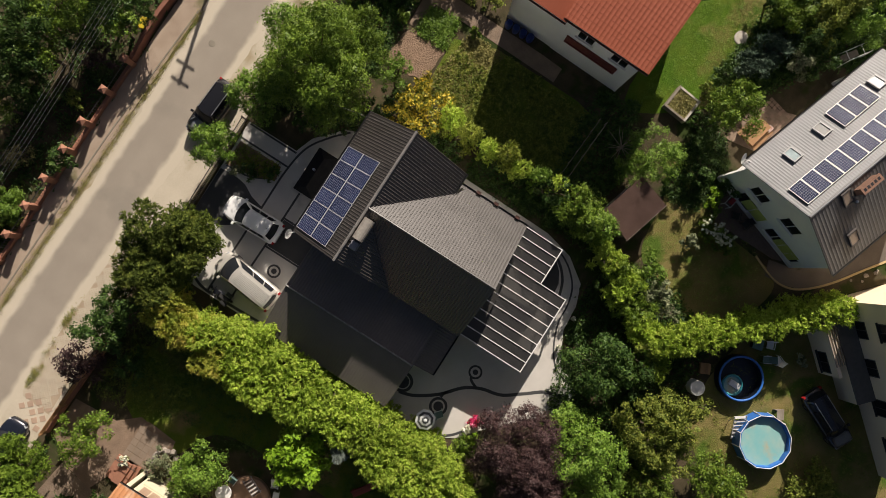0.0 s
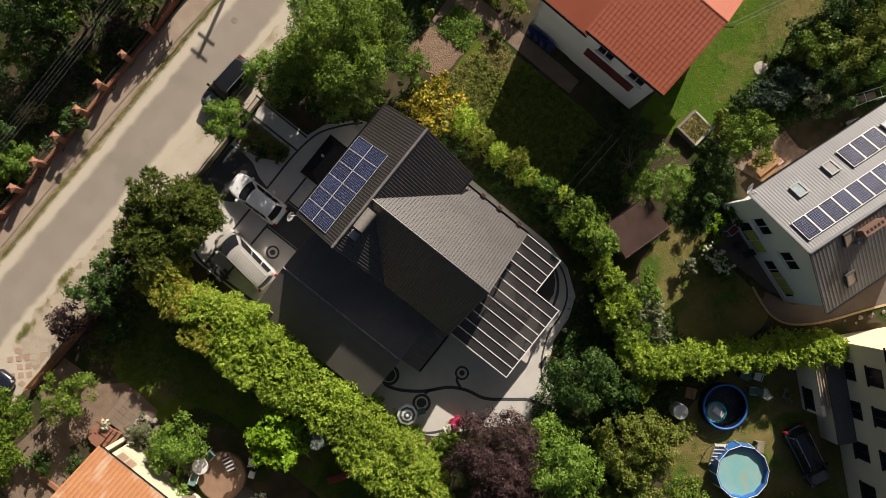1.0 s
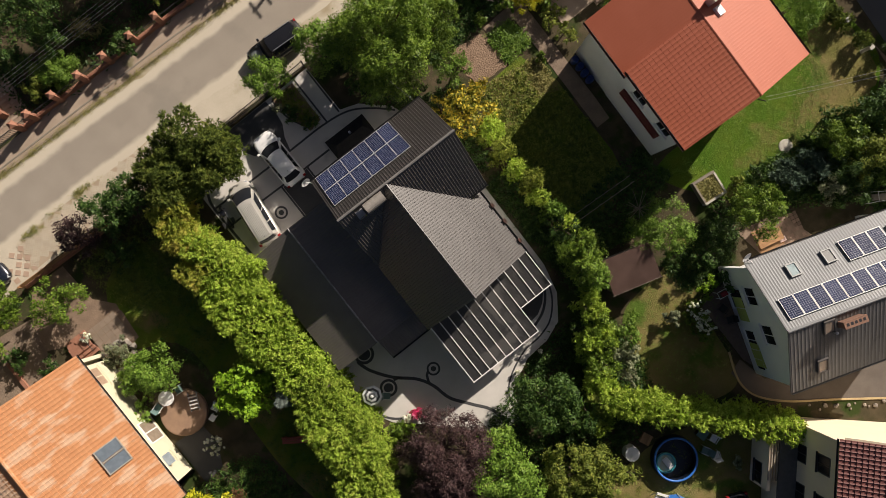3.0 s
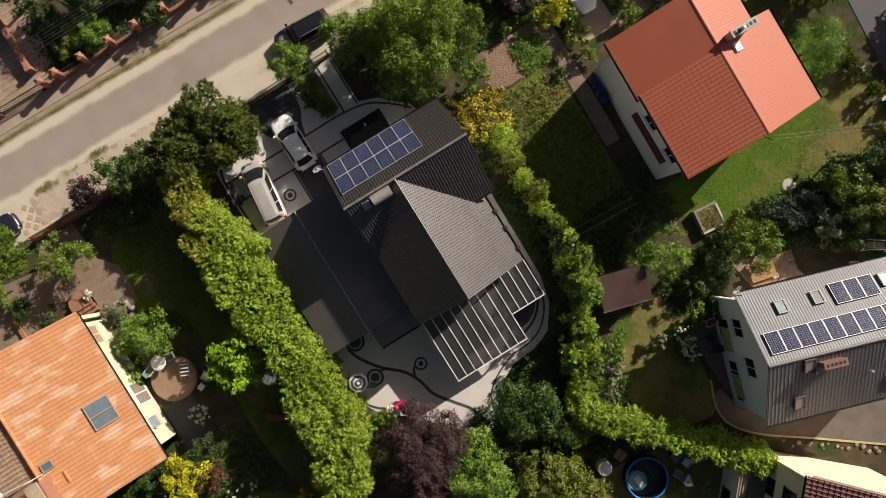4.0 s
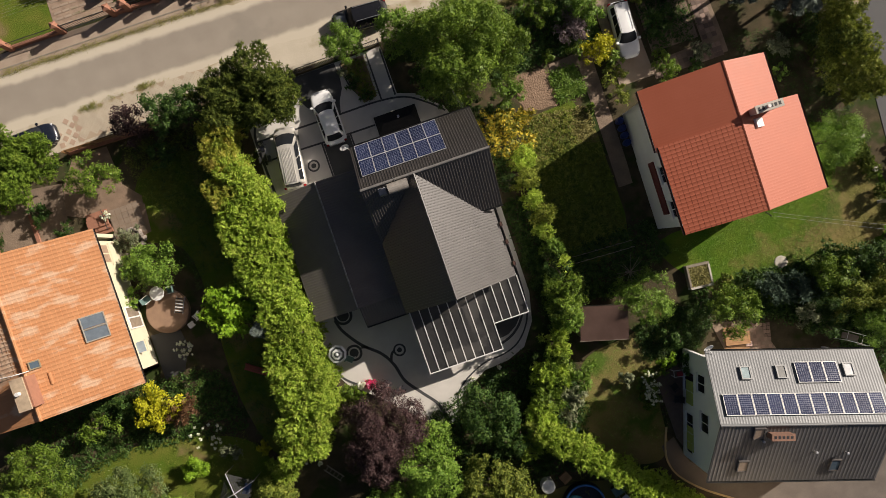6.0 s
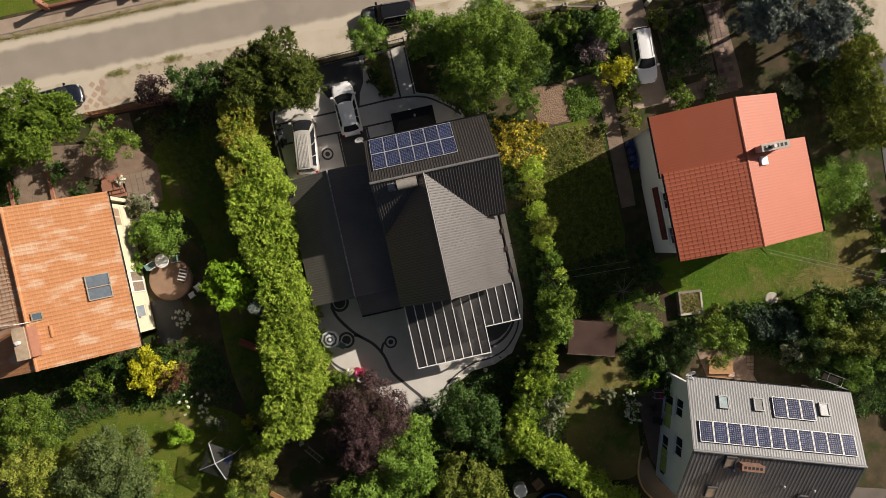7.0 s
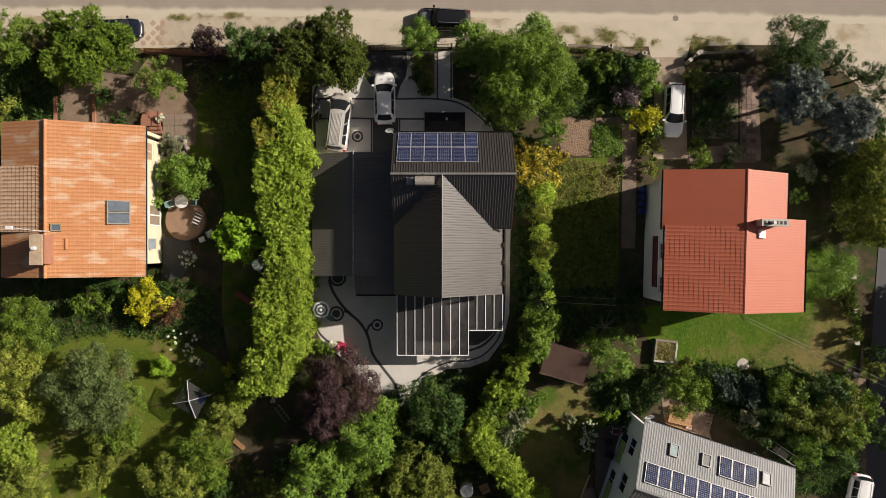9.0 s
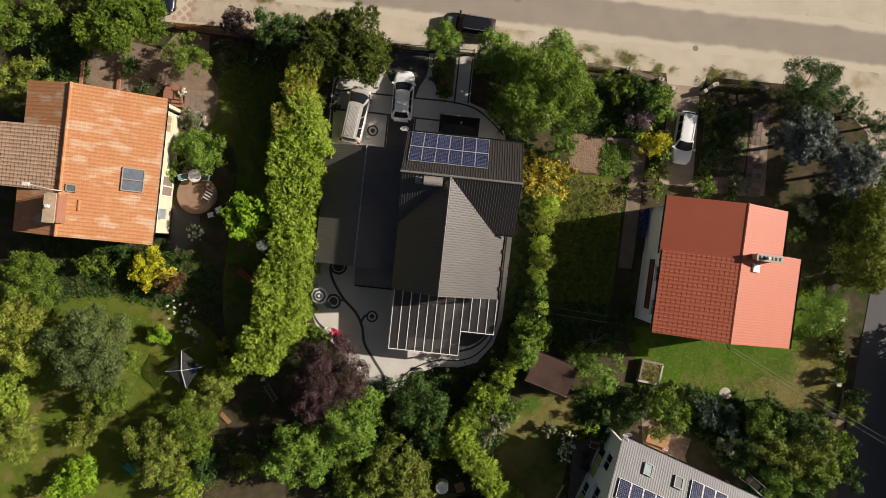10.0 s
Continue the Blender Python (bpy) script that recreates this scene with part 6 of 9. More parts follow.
# red house garden
tree(14.68, -8.91, 2.10, 3.3, "grass", "feathery light green acacia tree in sun", size=0.12, slim=0.3, loose=0.3, dens=1.4)
tree(13.07, -7.76, 1.25, 2.8, "grass", "feathery light green acacia shoot", size=0.12, slim=0.3, loose=0.3)
tree(20.53, -11.70, 2.09, 4.0, "mid", "fruit tree with pale green leaves", size=0.115)
tree(18.88, -10.80, 1.06, 2.6, "dark", "dark shrub beside the compost box", name='shrub', category='shrub', low=0.02)
tree(20.92, -9.75, 0.77, 2.0, "olive", "low shrub beside the compost box", name='shrub', category='shrub', low=0.02)
tree(24.55, -11.38, 1.25, 2.6, "juniper", "spreading blue-green juniper on the ground", name='juniper', category='shrub', low=0.02, size=0.12, slim=0.35)
tree(26.09, -11.94, 1.25, 2.6, "juniper", "spreading blue-green juniper on the ground", name='juniper', category='shrub', low=0.02, size=0.12, slim=0.35)
tree(27.53, -12.7, 1.06, 2.4, "juniper", "spreading blue-green juniper on the ground", name='juniper', category='shrub', low=0.02, size=0.12, slim=0.35)
tree(26.4, -14.19, 1.15, 3.0, "grey", "dense mixed garden shrub", name='shrub', category='shrub', low=0.02)
tree(29.09, -11.70, 1.61, 4.0, "mid", "dense mixed garden shrub", name='shrub', category='shrub', low=0.02)
tree(30.76, -11.70, 1.43, 4.0, "dark", "dense mixed garden shrub", name='shrub', category='shrub', low=0.02)
tree(29.81, -14.07, 1.71, 4.0, "olive", "dense mixed garden shrub", name='shrub', category='shrub', low=0.02)
tree(32.90, -11.69, 1.43, 4.0, "dark", "dense mixed garden shrub", name='shrub', category='shrub', low=0.02)
tree(32.27, -14.00, 1.89, 4.5, "olive", "dense mixed garden shrub", name='shrub', category='shrub', low=0.02)
tree(31.00, -16.45, 1.61, 4.0, "grass", "dense mixed garden shrub", name='shrub', category='shrub', low=0.02)
tree(34.33, -15.50, 1.61, 4.0, "mid", "dense mixed garden shrub", name='shrub', category='shrub', low=0.02)
tree(34.49, -13.18, 1.24, 3.5, "olive", "dense mixed garden shrub", name='shrub', category='shrub', low=0.02)
tree(33.38, -17.88, 1.43, 4.0, "dark", "dense mixed garden shrub", name='shrub', category='shrub', low=0.02)
tree(27.45, -15.65, 1.25, 3.0, "dark", "dense mixed garden shrub", name='shrub', category='shrub', low=0.02)
tree(22.77, -10.19, 0.87, 2.4, "dark", "dense mixed garden shrub", name='shrub', category='shrub', low=0.02)
tree(29.61, -10.13, 1.06, 3.0, "dark", "dense mixed garden shrub", name='shrub', category='shrub', low=0.02)
tree(31.89, -14.17, 0.67, 2.6, "yellow", "yellow-flowered shrub among green ones", name='shrub', category='shrub', low=0.02)
tree(35.85, -15.71, 0.67, 2.6, "yellow", "yellow-flowered shrub among green ones", name='shrub', category='shrub', low=0.02)
tree(32.50, -1.70, 1.99, 4.5, "grass", "soft light green tree beside the house", size=0.1, slim=0.35, loose=0.3)
tree(30.71, 4.82, 0.83, 1.6, "grass", "small bright green shrub by the wall", name='shrub', category='shrub', low=0.02)
tree(31.38, 6.99, 0.97, 1.8, "grey", "silvery shrub under the spruces", name='shrub', category='shrub', low=0.02)
tree(29.2, 12.6, 2.3, 7.5, "blue", "blue spruce with silvery drooping boughs", name="spruce_tree", category="conifer", low=0.05, dens=1.7)
tree(33.2, 10.4, 2.1, 6.5, "blue", "blue spruce with silvery drooping boughs", name="spruce_tree", category="conifer", low=0.05, dens=1.7)
tree(28.84, 16.67, 2.41, 6.5, "dark", "dark green yew at the street corner", name='yew_tree', category='conifer', size=0.11, slim=0.35, low=0.05)
tree(31.00, 17.30, 1.68, 5.5, "dark", "dark green yew at the street corner", name='yew_tree', category='conifer', size=0.11, slim=0.35, low=0.05)
tree(35.66, 14.67, 1.42, 4.2, "dark", "dark green yew at the street corner", name='yew_tree', category='conifer', size=0.11, slim=0.35, low=0.05)
tree(33.66, 15.81, 1.14, 4.5, "dark", "dark green yew at the street corner", name='yew_tree', category='conifer', size=0.11, slim=0.35, low=0.05)
tree(36.97, 12.94, 1.24, 4.0, "dark", "dark green yew at the street corner", name='yew_tree', category='conifer', size=0.11, slim=0.35, low=0.05)
tree(37.43, 10.95, 1.14, 3.5, "dark", "dark green yew at the street corner", name='yew_tree', category='conifer', size=0.11, slim=0.35, low=0.05)
tree(37.13, 9.22, 1.25, 3.0, "dark", "dark green yew at the street corner", name='yew_tree', category='conifer', size=0.11, slim=0.35, low=0.05)
tree(28.59, 14.93, 1.24, 4.0, "dark", "dark green yew at the street corner", name='yew_tree', category='conifer', size=0.11, slim=0.35, low=0.05)
tree(34.15, 7.88, 1.25, 3.0, "dark", "dark green yew at the street corner", name='yew_tree', category='conifer', size=0.11, slim=0.35, low=0.05)
cypress(35.63, 7.97, 1.60, 5.0, "citrus", "olive-yellow arborvitae beside the side road", group='arborvitae row by the side road')
cypress(35.40, 6.08, 1.70, 5.0, "citrus", "olive-yellow arborvitae beside the side road", group='arborvitae row by the side road')
cypress(35.63, 4.20, 1.79, 5.0, "citrus", "olive-yellow arborvitae beside the side road", group='arborvitae row by the side road')
cypress(35.40, 2.32, 1.70, 5.0, "citrus", "olive-yellow arborvitae beside the side road", group='arborvitae row by the side road')
cypress(34.69, 5.38, 1.13, 5.0, "yew", "olive-yellow arborvitae beside the side road", group='arborvitae row by the side road')
cypress(36.11, 1.14, 0.94, 5.0, "citrus", "olive-yellow arborvitae beside the side road", group='arborvitae row by the side road')
tree(14.13, 15.60, 1.06, 2.6, "mid", "round green front-garden shrub", name='shrub', category='shrub', low=0.02)
tree(15.72, 16.08, 1.16, 2.6, "dark", "dark round front-garden shrub", name='shrub', category='shrub', low=0.02)
tree(17.58, 14.82, 1.44, 3.0, "grass", "bright green front-garden shrub", name='shrub', category='shrub', low=0.02)
tree(13.12, 16.38, 0.87, 2.2, "mid", "round green front-garden shrub", name='shrub', category='shrub', low=0.02)
tree(13.72, 12.23, 0.58, 1.3, "mid", "small green bush in the front garden", name='shrub', category='shrub', low=0.02)
tree(16.05, 11.88, 0.68, 1.4, "mid", "small green bush in the front garden", name='shrub', category='shrub', low=0.02)
tree(15.96, 13.51, 1.36, 2.0, "plume", "purplish-grey smoke bush in the bed", name='shrub', category='shrub', low=0.02)
tree(15.14, 14.77, 0.78, 1.6, "dark", "dark low shrub in the front garden", name='shrub', category='shrub', low=0.02)
tree(18.16, 8.84, 0.95, 1.6, "olive", "row of vine-like bushes", name='shrub', category='shrub', low=0.02)
tree(18.0, 7.4, 0.9, 1.5, "olive", "row of vine-like bushes", name='shrub', category='shrub', low=0.02)
tree(18.4, 10.1, 0.85, 1.5, "mid", "row of vine-like bushes", name='shrub', category='shrub', low=0.02)
tree(22.30, 8.83, 0.87, 1.8, "mid", "leafy green bush by the car strip", name='shrub', category='shrub', low=0.02)
tree(22.68, 7.73, 0.87, 1.6, "mid", "leafy green bush by the car strip", name='shrub', category='shrub', low=0.02)
tree(25.41, 8.57, 0.88, 1.4, "grey", "pale bush before the house", name='shrub', category='shrub', low=0.02)
tree(24.72, 7.76, 0.68, 1.2, "dark", "dark bush before the house", name='shrub', category='shrub', low=0.02)
tree(22.92, 11.86, 1.26, 1.6, "dark", "dark rose bush in shade", name='shrub', category='shrub', low=0.02)
tree(24.18, 14.32, 1.07, 1.4, "dark", "dark shrub in shade", name='shrub', category='shrub', low=0.02)
tree(22.03, 14.83, 0.98, 1.2, "olive", "shaded shrub in the front bed", name='shrub', category='shrub', low=0.02)
tree(15.73, 7.04, 0.49, 0.9, "mid", "small round garden bush", name='shrub', category='shrub', low=0.02)
tree(17.44, 11.5, 1.35, 1.8, "yellow", "bright yellow flowering bush by the path", name='shrub', category='shrub', low=0.02)

# orange house garden
tree(-21.77, 6.47, 2.30, 3.2, "grass", "leafy climbing shrub over the terrace", size=0.115, name='shrub', category='shrub', low=0.02, ry=1.72)
tree(-24.06, 4.73, 0.96, 2.4, "grass", "leafy climbing shrub on the cream wall", name='shrub', category='shrub', low=0.02)
tree(-23.07, 9.02, 1.07, 1.4, "grey", "variegated silver shrub among stones", name='shrub', category='shrub', low=0.02)
tree(-16.61, 1.09, 2.16, 5.4, "bright", "bright big-leaved walnut sapling", name='walnut_tree', size=0.2, slim=0.6, low=0.05, dens=2.0)
conifer(-14.75, -1.12, 1.05, 5.3, "blue", "small silvery blue spruce on the lawn", tiers=6)
tree(-25.06, -4.28, 1.64, 2.6, "yellow", "golden yellow shrub on the lawn", size=0.13, name='shrub', category='shrub', low=0.02)
tree(-23.27, -5.26, 1.30, 2.2, "rust", "russet-leaved barberry shrub on the lawn", name='shrub', category='shrub', low=0.02)
tree(-30.20, -4.46, 1.74, 2.0, "mid", "clipped green hedge shrub by the house", name='shrub', category='shrub', low=0.02, ry=0.87)
tree(-27.88, -3.74, 0.87, 1.6, "dark", "dark shrub by the house", name='shrub', category='shrub', low=0.02)
tree(-23.84, -9.87, 1.21, 1.6, "bright", "round bright green clipped bush", dens=2.6, size=0.09, turn=20, name='shrub', category='shrub', low=0.02, ry=0.87)
tree(-20.69, -9.55, 0.92, 1.8, "grey", "grey-green rounded shrub in the garden", name='shrub', category='shrub', low=0.02)
tree(-18.29, -10.42, 0.68, 1.4, "yellow", "small golden bush in the shade", name='shrub', category='shrub', low=0.02)
tree(-17.02, -12.37, 1.25, 2.6, "lime", "yellow-green shrub in the back garden", name='shrub', category='shrub', low=0.02)
tree(-18.39, -14.00, 1.73, 3.0, "olive", "olive-green shrub in the back garden", name='shrub', category='shrub', low=0.02)
tree(-19.99, -16.82, 1.91, 3.4, "mid", "green plum tree in the orchard", size=0.11)
tree(-34.68, -6.24, 2.46, 4.5, "mid", "spreading old fruit tree", size=0.11)
tree(-35.39, -9.32, 2.3, 4.5, "citrus", "garden shrub in the orchard", size=0.11)
tree(-34.6, -11.9, 2.3, 4.5, "citrus", "spreading old fruit tree", size=0.11)
tree(-28.68, -11.49, 3.5, 5.5, "sage", "spreading old fruit tree", size=0.11)
tree(-27.02, -15.45, 1.73, 3.0, "mid", "garden shrub in the orchard", size=0.11)
tree(-29.3, -19.2, 1.3, 2.6, "olive", "garden shrub in the orchard", size=0.11)
tree(-35.35, -16.12, 2.0, 5.0, "lime", "spreading old fruit tree", size=0.11)
tree(-34.21, -19.42, 2.5, 5.0, "olive", "spreading old fruit tree", size=0.11)
tree(-22.9, -19.3, 2.3, 3.6, "olive", "spreading old fruit tree", size=0.11)
tree(-26.18, -12.27, 1.43, 3.5, "mid", "garden shrub in the orchard", size=0.11)
tree(-21.30, -20.76, 1.90, 4.0, "olive", "garden shrub in the orchard", size=0.11)
tree(-29.06, 16.23, 2.89, 6.0, "larch", "broad green larch by the street", name='larch_tree', category='conifer', size=0.115, slim=0.35, low=0.1, loose=0.3)
tree(-27.10, 17.01, 1.87, 5.5, "larch", "broad green larch by the street", name='larch_tree', category='conifer', size=0.115, slim=0.35, low=0.1, loose=0.3)
tree(-31.47, 18.03, 1.60, 5.0, "larch", "green larch by the street", name='larch_tree', category='conifer', size=0.115, slim=0.35, low=0.1, loose=0.3)
tree(-23.5, 14.5, 1.75, 3.6, "mid", "green shrub by the front path", size=0.11)
tree(-19.55, 17.46, 1.44, 3.6, "purple", "dark purple smoke bush by the fence", size=0.12, name='shrub', category='shrub', low=0.02)
tree(-16.43, 16.98, 1.63, 5.0, "dark", "dark green shrub by the street", size=0.13, name='shrub', category='shrub', low=0.02)
tree(-14.49, 17.09, 1.5, 5.6, "dark", "dark green shrub by the street", size=0.13, name='shrub', category='shrub', low=0.02)
tree(-18.07, 14.32, 1.16, 2.2, "dark", "low dark shrub on the lawn", name='shrub', category='shrub', low=0.02)
tree(-35.23, 17.55, 2.17, 5.0, "mid", "leafy tree by the street")
# Low, with dark leaf: shade beside the larches put into the colour.
tree(-36.2, 12.2, 1.3, 2.4, "dark", "leafy garden tree by the street")
tree(-29.11, 13.27, 0.97, 1.6, "dark", "low shrub by the front path", name='shrub', category='shrub', low=0.02)
tree(-27.45, 11.11, 0.88, 1.4, "dark", "low shrub by the house front", name='shrub', category='shrub', low=0.02)
tree(-36.97, 10.35, 2.41, 4.5, "olive", "leafy garden tree by the street")
# Dark leaf again stands in for the shade in this corner.
tree(-35.9, 14.6, 1.6, 3.0, "dark", "leafy green street tree")
tree(-38.18, 15.30, 2.10, 6.0, "mid", "leafy green street tree")
tree(-29.83, -23.41, 2.26, 2.6, "bright", "long bright green hedge shrub", turn=35, name='shrub', category='shrub', low=0.02, ry=1.48)
tree(-19.85, -22.73, 1.47, 3.0, "lime", "yellow-green shrub in the back garden")
cypress(34.95, -3.25, 0.7, 1.5, "yew", "narrow dark conifer by the side road fence")
cypress(35.5, -5.14, 0.62, 1.5, "yew", "narrow dark conifer by the side road fence")
cypress(35.75, -7.20, 0.62, 1.5, "yew", "narrow dark conifer by the side road fence")
cypress(35.3, -4.21, 0.5, 1.3, "yew", "narrow dark conifer by the side road fence")
tree(36.74, -10.42, 1.08, 2.4, "olive", "dense mixed garden shrub", name='shrub', category='shrub', low=0.02)
tree(36.45, -13.18, 1.38, 2.4, "mid", "dense mixed garden shrub", name='shrub', category='shrub', low=0.02)
tree(37.28, -8.63, 0.79, 2.4, "dark", "dense mixed garden shrub", name='shrub', category='shrub', low=0.02)
tree(34.53, -11.90, 1.18, 2.4, "olive", "dense mixed garden shrub", name='shrub', category='shrub', low=0.02)
tree(33.19, -14.03, 1.28, 2.4, "grass", "dense mixed garden shrub", name='shrub', category='shrub', low=0.02)
tree(37.31, -15.56, 1.28, 2.4, "dark", "dense mixed garden shrub", name='shrub', category='shrub', low=0.02)
tree(-15.16, -20.36, 1.38, 2.6, "olive", "leafy shrub among orchard trees", name='shrub', category='shrub', low=0.02)
tree(-18.46, -21.10, 1.28, 2.4, "dark", "leafy shrub among orchard trees", name='shrub', category='shrub', low=0.02)
tree(-13.48, -18.73, 1.09, 2.0, "dark", "leafy shrub among orchard trees", name='shrub', category='shrub', low=0.02)
tree(-19.48, -19.22, 1.28, 3.0, "mid", "leafy shrub among orchard trees", name='shrub', category='shrub', low=0.02)
tree(-27.94, -16.68, 1.67, 3.0, "olive", "leafy shrub among orchard trees", name='shrub', category='shrub', low=0.02)
# Out-of-view row, added to shade the side road and the lawn's edge.
tree(47.5, -24.0, 3.1, 6.6, "dark", "unseen roadside tree added to cast shade", size=0.26, dens=1.5)
tree(47.9, -20.7, 3.1, 6.6, "dark", "unseen roadside tree added to cast shade", size=0.26, dens=1.5)
tree(47.5, -17.4, 3.1, 6.6, "dark", "unseen roadside tree added to cast shade", size=0.26, dens=1.5)
tree(47.9, -14.1, 3.1, 6.6, "dark", "unseen roadside tree added to cast shade", size=0.26, dens=1.5)
tree(47.5, -10.8, 3.1, 6.6, "dark", "unseen roadside tree added to cast shade", size=0.26, dens=1.5)
tree(47.9, -7.5, 3.1, 6.6, "dark", "unseen roadside tree added to cast shade", size=0.26, dens=1.5)
tree(47.5, -4.2, 3.1, 6.6, "dark", "unseen roadside tree added to cast shade", size=0.26, dens=1.5)

# across the road
tree(-1.79, 32.64, 2.33, 7.0, "dark", "dark leafy tree behind the brick fence")
tree(0.31, 31.23, 1.96, 6.0, "mid", "dark leafy tree behind the brick fence")
tree(-4.81, 31.93, 1.96, 6.0, "dark", "dark leafy tree behind the brick fence")
tree(-2.77, 30.91, 1.59, 5.0, "mid", "dark leafy tree behind the brick fence")
tree(-0.14, 29.75, 1.45, 4.0, "dark", "dark leafy tree behind the brick fence")
tree(1.59, 27.85, 1.37, 4.0, "mid", "dark leafy tree behind the brick fence")
tree(3.52, 27.47, 1.37, 4.0, "dark", "dark leafy tree behind the brick fence")
tree(-1.10, 28.37, 1.06, 2.6, "purple", "dark leafy tree behind the brick fence")
tree(2.79, 29.27, 1.75, 5.0, "dark", "dark leafy tree behind the brick fence")
tree(-5.37, 30.48, 1.37, 4.0, "dark", "dark leafy tree behind the brick fence")
tree(-7.42, 31.44, 1.20, 4.0, "mid", "dark leafy tree behind the brick fence")
tree(-13.5, 28.3, 1.3, 2.3, "grass", "round clipped shrub behind the brick fence", dens=3.0, size=0.08, name='shrub', category='shrub', low=0.02)
tree(-10.05, 29.43, 1.09, 1.6, "dry", "pale tuft of tall ornamental grass", size=0.12, slim=0.15, name='shrub', category='shrub', low=0.02)
tree(-15.57, 28.18, 1.01, 1.6, "olive", "low shrub behind the brick fence", name='shrub', category='shrub', low=0.02)
tree(-11.78, 31.49, 1.86, 5.0, "dark", "dark leafy tree behind the brick fence")
tree(-15.7, 33.2, 2.2, 6.0, "dark", "dark leafy tree behind the brick fence")
tree(-12.46, 29.85, 1.08, 3.0, "dark", "dark leafy tree behind the brick fence")
tree(-4.47, 28.61, 0.74, 1.6, "olive", "low shrub behind the brick fence", name='shrub', category='shrub', low=0.02)
tree(-15.4, 30.6, 1.1, 2.8, "dark", "dark shrub behind the brick fence", name='shrub', category='shrub', low=0.02)
tree(-8.48, 26.46, 1.05, 2.4, "dark", "dark shrub behind the brick fence", name='shrub', category='shrub', low=0.02)

# pool garden
tree(-0.61, -20.04, 1.85, 4.0, "olive", "olive garden tree beside the pools")
tree(-2.69, -20.97, 1.61, 3.6, "olive", "olive garden tree beside the pools")
tree(1.02, -20.96, 0.97, 3.0, "olive", "olive garden tree beside the pools")
tree(-2.81, -24.35, 1.79, 3.0, "mid", "olive garden tree beside the pools")
tree(-2.46, -26.19, 1.47, 2.6, "mid", "olive garden tree beside the pools")
tree(-5.48, -21.07, 1.62, 3.5, "mid", "olive garden tree beside the pools")
tree(8.20, -26.50, 0.58, 1.0, "grey", "weedy clump in the trodden grass", name='shrub', category='shrub', low=0.02)
tree(0.89, -31.99, 1.66, 1.2, "olive", "low weedy shrub on the grass", name='shrub', category='shrub', low=0.02)

# grey house garden
tree(12.85, -15.16, 0.74, 1.5, "mid", "hydrangea bush with white flower heads", name='shrub', category='shrub', low=0.02)
tree(12.71, -16.09, 0.74, 1.5, "mid", "hydrangea bush with white flower heads", name='shrub', category='shrub', low=0.02)
tree(12.30, -17.00, 0.82, 1.5, "mid", "hydrangea bush with white flower heads", name='shrub', category='shrub', low=0.02)
tree(13.72, -14.96, 0.58, 1.5, "mid", "hydrangea bush with white flower heads", name='shrub', category='shrub', low=0.02)
tree(14.59, -14.42, 0.82, 2.0, "bright", "bright green shrub by the terrace", name='shrub', category='shrub', low=0.02)
tree(16.19, -15.04, 0.90, 2.4, "dark", "dark climber on the gable", name='shrub', category='shrub', low=0.02)
tree(10.98, -14.56, 0.74, 1.6, "grey", "pale shrub on the lawn edge", name='shrub', category='shrub', low=0.02)
tree(14.04, -10.95, 0.82, 2.4, "dark", "dark shrub on the lawn edge", name='shrub', category='shrub', low=0.02)
tree(15.95, -12.41, 1.06, 2.6, "dark", "dark shrub under the fruit tree", name='shrub', category='shrub', low=0.02)
tree(27.92, -14.06, 1.61, 4.0, "dark", "dense mixed garden shrub", name='shrub', category='shrub', low=0.02)
tree(24.52, -18.05, 1.22, 3.0, "dark", "dense mixed garden shrub", name='shrub', category='shrub', low=0.02)


# ---- vehicles ----
def paint(name, c, rough=0.3, metal=0.0):
    m = mat(name, c, tuple(v * 0.92 for v in c), rough, metal, scale=1.5, fine=30, bump=0.0)
    m.node_tree.nodes["Principled BSDF"].inputs["Coat Weight"].default_value = 0.6
    return m


M_LAMP = mat("lamp_glass", (0.55, 0.56, 0.58), rough=0.15)
M_TAIL = mat("tail_lamp_red", (0.35, 0.02, 0.02), rough=0.2)


